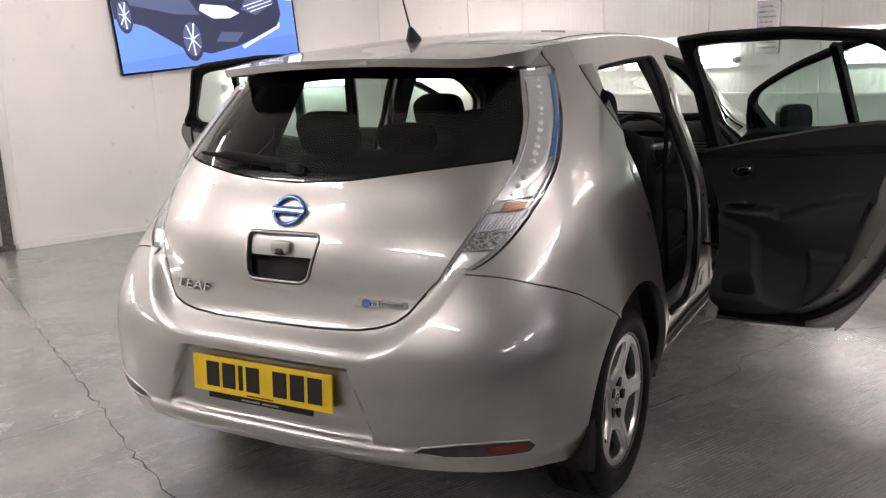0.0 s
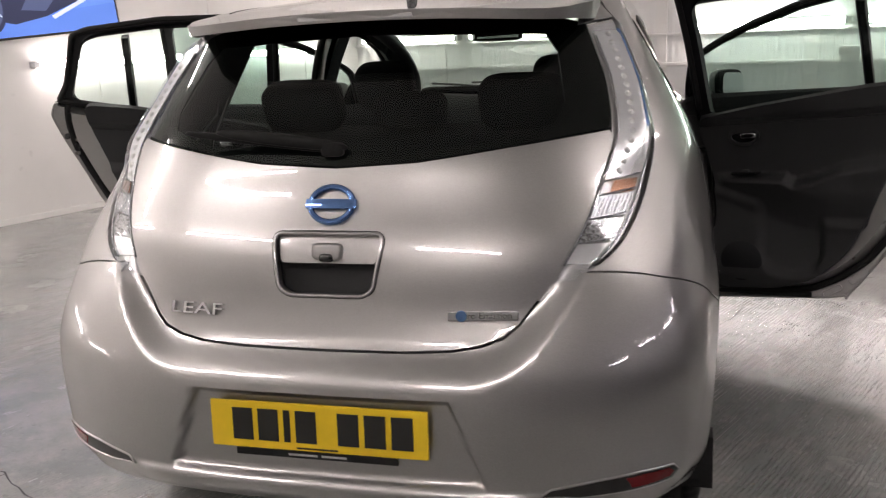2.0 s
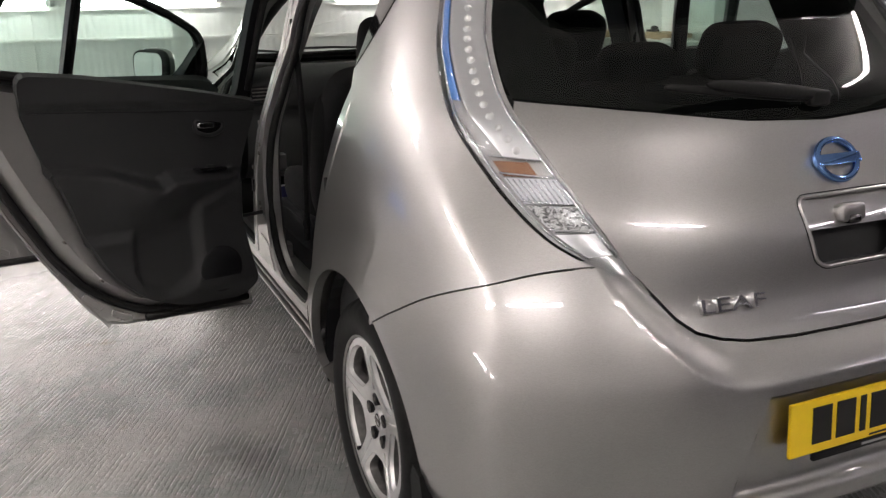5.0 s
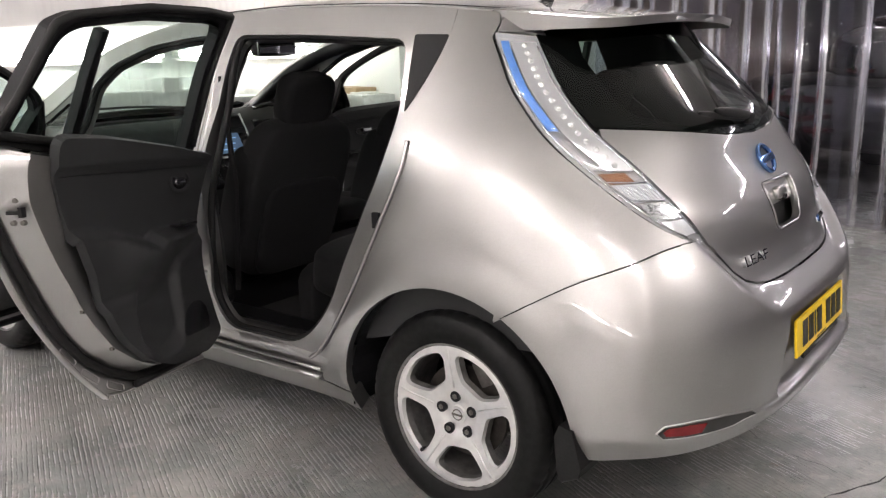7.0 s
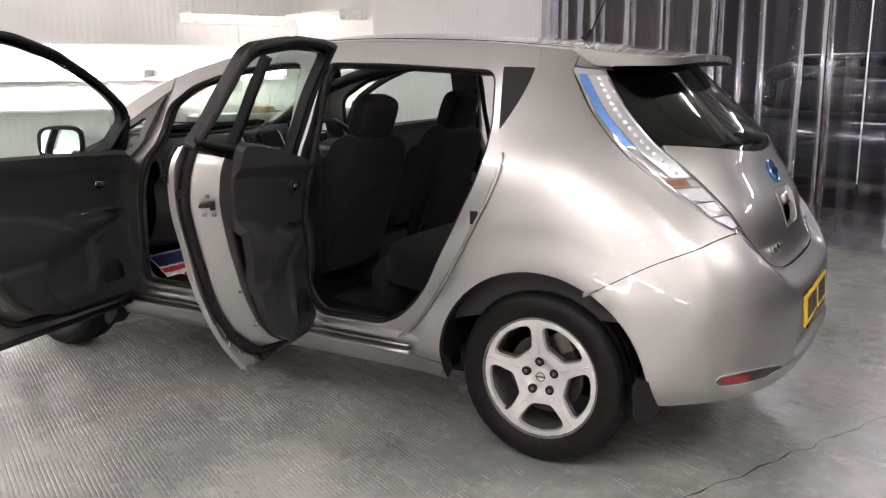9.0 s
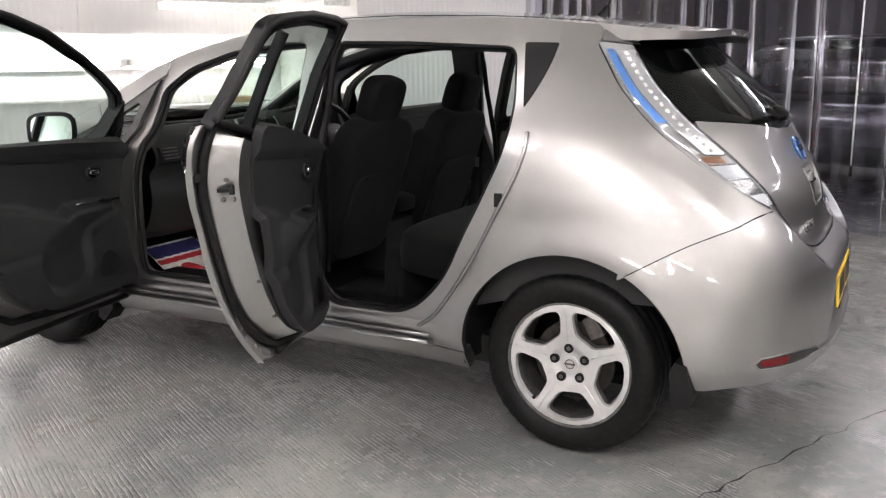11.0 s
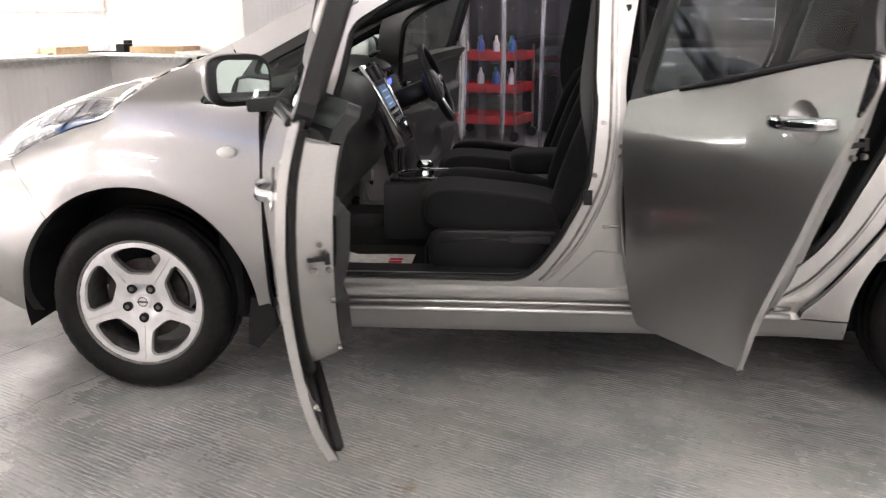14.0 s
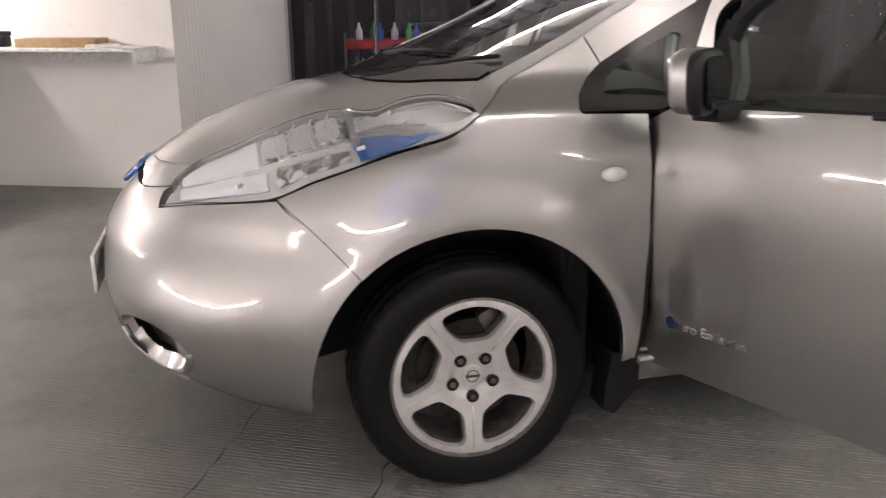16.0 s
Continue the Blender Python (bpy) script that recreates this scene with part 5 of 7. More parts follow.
part("badge_drop", add_cyl(bmesh.new(), et @ Vector((-.048, -.006, 0)), et @ Vector((-.048, 0, 0)), .0125), BLUECHROME, gate)
letters("emission_letters", "zero Emission", .02, INK, gate, et @ pose(.005, -.0038, 0, 90, 0, 0), .0006, "black raised letters", 1.05)
# number plate with bars for its characters
pl = Matrix.Translation((0, -.776, .524)) @ Matrix.Rotation(radians(-4), 4, "X")
plate = part("number_plate", add_box(bmesh.new(), (-.26, -.004, -.0555), (.26, .004, .0555), .003, pl), YELLOW, car, "yellow number plate with black bars")
xk = -.205
for wdt in (.05, .05, .016, .05, .0, .05, .05, .05):
    if wdt:
        part("plate_bar", add_box(bmesh.new(), (xk, -.006, -.036), (xk + wdt, -.004, .040), .001, pl), INK, plate)
    xk += (wdt or .025) + .013
part("plate_strip", add_box(bmesh.new(), (-.20, -.005, -.073), (.19, .003, -.0565), .002, pl), BLACK, plate)
for a, b in ((-.07, .0), (.01, .07)):
    part("plate_small_bar", add_box(bmesh.new(), (a, -.0058, -.067), (b, -.0049, -.062), 0, pl), SILVERPL, plate)
part("plate_small_bar", add_box(bmesh.new(), (-.05, -.0048, -.051), (.05, -.0039, -.047), 0, pl), INK, plate)
# wiper on the rear window
w0 = lift_rear(-.020)(-.015, 1.125)
cushion("wiper_pivot", (.055, .024, .034), RUBBER, gate, Matrix.Translation(w0 + Vector((.004, .006, -.004))), .45, 12)
wm = Matrix.Translation(w0 + Vector((-.125, .006, .020))) @ Matrix.Rotation(radians(7), 4, "Y")
cushion("wiper_arm", (.34, .026, .030), RUBBER, gate, wm, .85, 14)
cushion("wiper_blade", (.40, .020, .018), RUBBER, gate, wm @ Matrix.Translation((-.06, .010, -.012)), .6, 12)
# reflectors in the bumper
for sd in (-1, 1):
    rr = S([("r", .682, .384), ("r", .72, .385), ("r", .752, .389), ("r", .758, .400), ("r", .750, .410), ("r", .71, .412), ("r", .672, .409)])
    pod = S([("r", .50, .386), ("r", .58, .375), ("r", .68, .377), ("r", .755, .381), ("r", .766, .398), ("r", .757, .414), ("r", .70, .418), ("r", .62, .413), ("r", .52, .398)])
    # Lies flush; the recess's shade is put into its dark silver colour.
    panel("reflector_pod", pod, lift_side(sd, -.001), SCOOP, car, .015, 0)
    rim = [lift_side(sd, -.001)(a, z) for a, z in dense(shrink(pod, -.002), .02)]
    tube("reflector_rim", rim, .003, PAINT, car, 6, True)
    panel("bumper_reflector", rr, lift_side(sd, -.003), RED, car, .015, .004)


# --- roof, glass and bonnet
def rail_loop(y0, y1, k=1.0, front=(), rear=()):
    ys = [y0 + (y1 - y0) * i / 24 for i in range(25)]
    right = [(rail_x(y) * k, y) for y in ys]
    return list(rear) + right + list(front) + [(-x, y) for x, y in reversed(right)]


roof = panel("roof", rail_loop(.022, 1.30, .998, front=[(.45, 1.37), (.25, 1.405), (0, 1.415), (-.25, 1.405), (-.45, 1.37)]), lift_top(), PAINT, car, .05, .012)
for sd in (-1, 1):
    tube("roof_strip", [Vector((sd * side_x(y, Z_RAIL(y)) * .90, y, top_z(side_x(y, Z_RAIL(y)) * .90, y) - .001)) for y in [.03 + 1.2 * i / 14 for i in range(15)]], .0028, BLACK, roof, 6)
SPE = [(-.535, -.20), (-.515, -.25), (-.47, -.295), (-.40, -.322), (-.22, -.346), (0, -.356), (.22, -.346), (.40, -.322), (.47, -.295), (.515, -.25), (.535, -.20)]
sp = panel("spoiler", rail_loop(-.13, .016, .995, rear=SPE), lift_top(), PAINT, car, .03, .020)
panel("spoiler_underside", rail_loop(-.13, .01, .965, rear=[(x * .97, y + .006) for x, y in SPE]), lift_top(.020), GLOSSBLACK, sp, .05, 0)
lip = [(rail_x(y) * .995, y) for y in (.014, -.03, -.08, -.13)] + list(reversed(SPE[6:]))
lip += [(0, SPE[5][1])] + [(-x, y) for x, y in reversed(lip)]
drop = lambda y: .020 + .026 * smooth((y + .33) / .30)
loft_pts = fine([(x, y, top_z(x, y) - .004) for x, y in lip], 3)
lv = [Vector(p) for p in loft_pts] + [Vector((p[0] * (1 - .2 * drop(p[1])), p[1] + .3 * drop(p[1]), p[2] - drop(p[1]))) for p in loft_pts]
nl = len(loft_pts)
mesh_ob("spoiler_lip", lv, [(i, i + 1, nl + i + 1, nl + i) for i in range(nl - 1)], PAINT, sp, smooth=True)
for sd in (-1, 1):
    # painted shoulder between the tail lamp and the spoiler
    sk = [("r", .530, 1.384), (-.075, 1.393), (-.014, 1.400), (-.014, 1.440), (-.06, 1.436), ("r", .53, 1.422)]
    panel("spoiler_shoulder", S(sk), lift_side(sd, .001), PAINT, sp, .02, .01)
part("brake_light", add_box(bmesh.new(), (-.15, -.351, top_z(0, -.35) - .022), (.15, -.335, top_z(0, -.35) - .008), .003), SILVERPL, sp)
ab = Vector((0, .19, top_z(0, .19)))
part("antenna_base", add_cyl(bmesh.new(), ab, ab + Vector((0, -.02, .045)), .030, .008), BLACK, car, smooth=True)
tube("antenna", [ab + Vector((0, -.015, .03)), ab + Vector((0, -.12, .27))], .0035, BLACK, car, 6)
wl = [(.875 * side_x(y, Z_RAIL(y)), y) for y in [1.36 + 1.2 * i / 20 for i in range(21)]] + [(.62, 2.62), (.4, 2.70), (.2, 2.73), (0, 2.74)]
wt = [(.45, 1.385), (.25, 1.42), (0, 1.43)]
wloop = wl + [(-x, y) for x, y in reversed(wl[:-1])] + [(-x, y) for x, y in wt[:-1]] + list(reversed(wt))
panel("windscreen", wloop, lift_top(.004), CLEARGL, car, .06, 0, label="clear laminated windscreen")
for sd in (-1, 1):
    ys = [1.29 + 1.3 * i / 26 for i in range(27)]
    al = [(sd * side_x(y, Z_RAIL(y)) * .998, y) for y in ys] + [(sd * side_x(y, Z_RAIL(y)) * .885, y) for y in reversed(ys)]
    panel("windscreen_pillar", al, lift_top(), PAINT, car, .03, .02)
    ai = [Vector((sd * side_x(y, Z_RAIL(y)) * .90, y, Z_RAIL(y) - .045)) for y in ys]
    tube("pillar_trim", ai, .034, BLACK, car, 8)
for sd in (-1, 1):
    pb2 = [(sd * .668, 2.585), (sd * .668, 2.655), (sd * .705, 2.692)] + [(sd * rail_x(y) * .998, y) for y in (2.692, 2.65, 2.62, 2.585)]
    panel("pillar_foot", pb2, lift_top(-.001), PAINT, car, .03, .012)
bon = [(x - .002, y) for x, y in fine([(.765, 2.694), (.645, 2.735), (.540, 2.80), (.485, 2.88), (.462, 2.97), (.446, 3.10), (.435, 3.24), (.40, 3.34)], 4)] + [(.375, 3.372), (.28, 3.43), (.18, 3.472), (.06, 3.498)]
cow = [(.665, 2.645), (.56, 2.70), (.42, 2.772), (.25, 2.85), (.11, 2.893), (0, 2.902)]
panel("bonnet", [(0, 3.502)] + [(-x, y) for x, y in reversed(bon)] + [(-x, y) for x, y in cow[:-1]] + list(reversed(cow)) + bon, lift_top(-.002), PAINT, car, .04, .015)
nc = [(.386, 3.366), (.387, 3.42)] + [(rail_x(y) - .001, y) for y in (3.43, 3.45, 3.475, 3.495, 3.51, 3.52)] + [(0, 3.523)]
ncl = [(.374, 3.374), (.28, 3.432), (.18, 3.474), (.06, 3.500), (0, 3.504)]
panel("nose_panel", nc + [(-x, y) for x, y in reversed(nc[:-1])] + [(-x, y) for x, y in ncl[:-1]] + list(reversed(ncl)), lift_top(-.002), PAINT, car, .03, .012)
cl = [(.655, 2.61), (.66, 2.64), (.555, 2.694), (.415, 2.766), (.246, 2.844), (.108, 2.887), (0, 2.896)]
cl2 = [(.60, 2.60), (.4, 2.66), (.2, 2.695), (0, 2.70)]
panel("scuttle", cl + [(-x, y) for x, y in reversed(cl[:-1])] + [(-x, y) for x, y in cl2[:-1]] + list(reversed(cl2)), lift_top(-.006), GLOSSBLACK, car, .04, .01, label="gloss black scuttle panel below the windscreen")
for x0, x1, y1 in ((.30, -.35, 2.62), (-.28, -.58, 2.56)):
    pts = [Vector((x0 + (x1 - x0) * t, 2.71 + (y1 - 2.71) * t, top_z(x0 + (x1 - x0) * t, 2.71 + (y1 - 2.71) * t) + .008)) for t in (0, .3, .6, 1)]
    tube("front_wiper", pts, .006, BLACK, car, 6)

# front bumper, lower intake, fog lamps, plate and badge
fb = [("f", 0, .205), ("f", .35, .206), ("f", .62, .212), (3.15, .218), (3.112, .226)] + arc(2.70, .412, -6, 45.5)
fb += [(2.987, .612), (3.03, .66), (3.10, .73), (3.167, .784), ("f", .53, .744), ("f", .45, .722), ("f", .40, .758)] + [("f", rail_x(y), Z_RAIL(y) - .001) for y in (3.43, 3.45, 3.475, 3.495, 3.51, 3.52)] + [("f", 0, .744)]
vent = rounded([(R_END - a, z) for a, z in S([("f", .44, .425), ("f", .54, .462), ("f", .63, .462), ("f", .688, .43), ("f", .700, .385), ("f", .665, .335), ("f", .55, .318), ("f", .44, .325)])], .03)
vents = [vent, [(-a, z) for a, z in reversed(vent)]]
nose = panel("front_bumper", symn(fb), lift_nose(), PAINT, car, .03, .03, vents)
for v in vents:
    rs = [abs(q[0]) for q in v]
    r0, r1 = min(rs), max(rs)

    def scoop(a, z, r0=r0, r1=r1, lip=0.0):
        """The vent's floor: deep towards the middle, running out flush at the corner."""
        k = min(1.0, max(0.0, (abs(a) - r0) / (r1 - r0)))
        p = wrap(R_END - abs(a), z, .064 * (1 - k ** 2.2) + .003 - lip)
        return Vector((-p.x if a < 0 else p.x, p.y, p.z))
    panel("vent_dish", shrink(v, -.004), scoop, PAINT, nose, .016, 0)
    vl = [lift_nose(-.002)(a, z) for a, z in v if z < .40]
    tube("vent_lip", sorted(vl, key=lambda p: abs(p.x)), .010, PAINT, nose, 8)
    sh = sorted([(a, z) for a, z in dense(v, .015) if z < .375], key=lambda q: abs(q[0]))
    lv = [lift_nose(-.008)(a, z + .003) for a, z in sh] + [lift_nose(.040)(a, z + .034) for a, z in sh]
    nv = len(sh)
    mesh_ob("vent_ledge", lv, [(i, i + 1, nv + i + 1, nv + i) for i in range(nv - 1)], PAINT, nose, smooth=True)
    sg = float(np.sign(v[0][0]))
    dk = rounded([(sg * (R_END - coord("f", x, z)), z) for x, z in ((.45, .345), (.45, .410), (.50, .432), (.545, .425), (.535, .380), (.52, .350))], .015)
    panel("vent_mesh", dk, lambda a, z: scoop(a, z, lip=.003), BLACK, nose, .02, 0)
ik = [("f", 0, .285), ("f", .30, .288), ("f", .46, .30), ("f", .50, .325), ("f", .44, .375), ("f", .25, .395), ("f", 0, .40)]
panel("air_intake", symn(ik), lift_nose(-.004), BLACK, nose, .03, .004)
lip = [("f", 0, .255), ("f", .35, .258), ("f", .55, .268), ("f", .60, .285), ("f", .46, .292), ("f", .30, .28), ("f", 0, .277)]
panel("intake_lip", symn(lip), lift_nose(-.012), PAINT, nose, .03, .012)
fp = Matrix.Translation((0, 3.678, .493))
fpl = part("front_plate", add_box(bmesh.new(), (-.26, -.005, -.0555), (.26, .005, .0555), .003, fp), WHITEPL, car, "white number plate with black bars")
xk = -.205
for wdt in (.05, .05, .016, .05, .0, .05, .05, .05):
    if wdt:
        part("plate_bar", add_box(bmesh.new(), (xk, .005, -.04), (xk + wdt, .007, .04), .001, fp), INK, fpl)
    xk += (wdt or .025) + .013
nb = Matrix.Translation((0, Y_NOSE(.75) + .012, .757)) @ Matrix.Rotation(radians(48), 4, "X")
tube("nose_badge_ring", [nb @ Vector((.062 * math.cos(a), 0, .052 * math.sin(a))) for a in [2 * math.pi * k / 32 for k in range(32)]], .008, BLUECHROME, nose, 8, True)
part("nose_badge_bar", add_box(bmesh.new(), (-.072, -.004, -.013), (.072, .008, .013), .004, nb), BLUECHROME, nose, smooth=True)


def loft(name, a, b, material, parent):
    """A wall between two loops of the same count."""
    n = len(a)
    fs = [(i, (i + 1) % n, n + (i + 1) % n, n + i) for i in range(n)]
    bm = bmesh.new()
    vs = [bm.verts.new(p) for p in a + b]
    for f in fs:
        bm.faces.new([vs[i] for i in f])
    ob = part(name, bm, material, parent, smooth=True)
    return ob


# ---------------------------------------------------------------- wheels
def wheel(y, sd, phase):
    m = Matrix.Translation((sd * (.757 if y < 1 else .765), y, .316)) @ Matrix.Rotation(0 if sd > 0 else math.pi, 4, "Z")
    prof = [(.212, -.085), (.235, -.098), (.262, -.104), (.285, -.100), (.303, -.088), (.311, -.072), (.315, -.060), (.306, -.055), (.306, -.047), (.3155, -.042), (.316, -.006), (.307, -.004), (.307, .004), (.316, .006), (.3155, .042), (.306, .047), (.306, .055), (.315, .060), (.311, .072), (.303, .088), (.292, .097), (.275, .1025), (.262, .104), (.248, .1025), (.235, .098), (.222, .092), (.212, .085)]
    side_rows = {4, 5, 6, 17, 18, 19}

    def wob(k, i, r):
        return r - .003 if (i in side_rows and k % 4 == 0) else r
    vs, fs = revolve(prof, 176, m, wob)
    ty = mesh_ob("wheel", vs, fs, TYRE, car, "black tyre on a silver five-spoke alloy rim", smooth=True)
    # barrel
    vs, fs = revolve([(.214, .088), (.222, .092), (.224, .086), (.218, .078), (.208, .07), (.198, .02), (.195, -.06), (.20, -.085)], 72, m)
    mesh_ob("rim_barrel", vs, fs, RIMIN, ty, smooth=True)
    # face with five windows
    outer = [(.2205 * math.cos(a), .2205 * math.sin(a)) for a in [2 * math.pi * k / 90 for k in range(90)]]
    holes = []
    for k in range(5):
        a0 = phase + radians(36 + 72 * k)
        dx = lambda r, w: (r * math.cos(a0) - w * math.sin(a0), r * math.sin(a0) + w * math.cos(a0))
        hl2 = [dx(.099, -.039), dx(.128, -.066), dx(.154, -.086), dx(.173, -.084), dx(.190, -.051), dx(.199, 0), dx(.190, .051), dx(.173, .084), dx(.154, .086), dx(.128, .066), dx(.099, .039), dx(.098, 0)]
        holes.append(rounded(hl2, .014, 3))

    def lift(a, b):
        r = math.hypot(a, b)
        h = .072 + .016 * smooth((r - .06) / .14) - .010 * smooth((.07 - r) / .03) - .004 * smooth((r - .208) / .012)
        return m @ Vector((h, a, b))
    panel("rim_face", outer, lift, ALLOY, ty, .014, .004, holes)
    for h in holes:
        deep = lambda q, d: m @ Vector((m.inverted() @ lift(q[0], q[1])) - Vector((d, 0, 0)))
        hd = dense(h, .012)
        loft("window_wall", [deep(q, .003) for q in hd], [deep(q, .012) for q in shrink(hd, .004)], ALLOY, ty)
        # The deeper wall has shade put into its colour as well as dust.
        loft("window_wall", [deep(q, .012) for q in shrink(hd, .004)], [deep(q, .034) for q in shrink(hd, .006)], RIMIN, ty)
    for k in range(5):
        a0 = phase + radians(36 + 72 * k)
        p = Vector((.060, .057 * math.cos(a0 + radians(36)), .057 * math.sin(a0 + radians(36))))
        part("bolt_well", add_cyl(bmesh.new(), m @ (p + Vector((.0, 0, 0))), m @ (p + Vector((.0145, 0, 0))), .0165, seg=20), BLACK, ty, smooth=True)
        part("wheel_nut", add_cyl(bmesh.new(), m @ (p + Vector((.004, 0, 0))), m @ (p + Vector((.0175, 0, 0))), .0092, .008, seg=6), STEEL, ty)
        gr = [m @ Vector((.0735 + .016 * smooth((r - .06) / .14), r * math.cos(a0 + radians(36)), r * math.sin(a0 + radians(36)))) for r in (.085, .12, .16, .20)]
        tube("spoke_ridge", gr, .0022, ALLOY, ty, 5)
    part("centre_cap", add_cyl(bmesh.new(), m @ Vector((.055, 0, 0)), m @ Vector((.070, 0, 0)), .029, .027, seg=32), ALLOY, ty, smooth=True)
    tube("cap_ring", [m @ Vector((.0705, .016 * math.cos(a), .016 * math.sin(a))) for a in [2 * math.pi * k / 24 for k in range(24)]], .0018, STEEL, ty, 6, True)
    part("cap_bar", add_box(bmesh.new(), (.069, -.019, -.003), (.0725, .019, .003), 0, m), STEEL, ty)
    va = phase + radians(36 + 72 * 1) + .45
    part("valve", add_cyl(bmesh.new(), m @ Vector((.06, .192 * math.cos(va), .192 * math.sin(va))), m @ Vector((.088, .185 * math.cos(va), .185 * math.sin(va))), .006), BLACK, ty)
    part("brake_disc", add_cyl(bmesh.new(), m @ Vector((.008, 0, 0)), m @ Vector((.026, 0, 0)), .142, seg=48), RUST, ty, smooth=True)
    part("disc_hat", add_cyl(bmesh.new(), m @ Vector((.02, 0, 0)), m @ Vector((.05, 0, 0)), .082, seg=32), RUST, ty, smooth=True)
    part("caliper", add_box(bmesh.new(), (-.01, .09, .04), (.03, .145, .12), .012, m @ Matrix.Rotation(.5, 4, "X")), STEEL, ty, smooth=True)
    # inner arch liner, joined to the body
    lv, lf = [], []
    rr, n, a0 = (.40, 28, -8) if y < 1 else (.415, 32, -13)
    for i in range(n + 1):
        a = radians(a0 + (188 - a0) * i / n)
        for x in (.42, .845):
            lv.append((sd * x, y + rr * math.cos(a), .316 + rr * math.sin(a)))
    for i in range(n):
        lf.append((2 * i, 2 * i + 1, 2 * i + 3, 2 * i + 2))
    lv.append((sd * .42, y, .316))
    c = len(lv) - 1
    for i in range(n):
        lf.append((2 * i, 2 * i + 2, c))
    mesh_ob("arch_liner", lv, lf, BLACK, car)


wheel(0.0, -1, radians(90 + 4))
wheel(0.0, 1, radians(70))
wheel(2.70, -1, radians(270))
wheel(2.70, 1, radians(20))


# ---------------------------------------------------------------- doors
def door_relief(kind):
    y0, y1 = (.34, 1.03) if kind == "rear" else (1.19, 2.14)

    def f(y, z):
        """How far the trim stands into the cabin."""
        s = (y - y0) / (y1 - y0)
        crease = .985 + .012 * (1 - s) if kind == "rear" else .930 + .03 * (1 - s)
        d = .018 * smooth((z - crease + .004) / .030)                                # upper roll
        zt = np.interp(s, [0, .10, .28, .42, .50, .56, .90, 1], [.850, .845, .825, .790, .775, .800, .800, .79]) - (.035 if kind == "front" else 0)
        zb = np.interp(s, [0, .35, .55, .80, 1], [.640, .650, .680, .745, .79]) - (.035 if kind == "front" else 0)
        arm = smooth((zt + .010 - z) / .045) * smooth((z - zb + .08) / .17) * smooth((.97 - s) / .10)
        d += (.034 + .036 * smooth((s - .18) / .30)) * arm                           # armrest sweeping into the pull
        low = smooth((zb - .005 - z) / .045) * smooth((z - .36) / .07)
        pocket = smooth((.40 - s) / .05) + smooth((s - .66) / .06)
        scoop = smooth((.135 - math.hypot((s - .53) * .62, (z - .545) * .9)) / .05)
        d += .024 * low * min(1.0, pocket + (1 - scoop) * smooth((.52 - z) / .06))   # pocket front, cut by the scoop
        return d
    return f


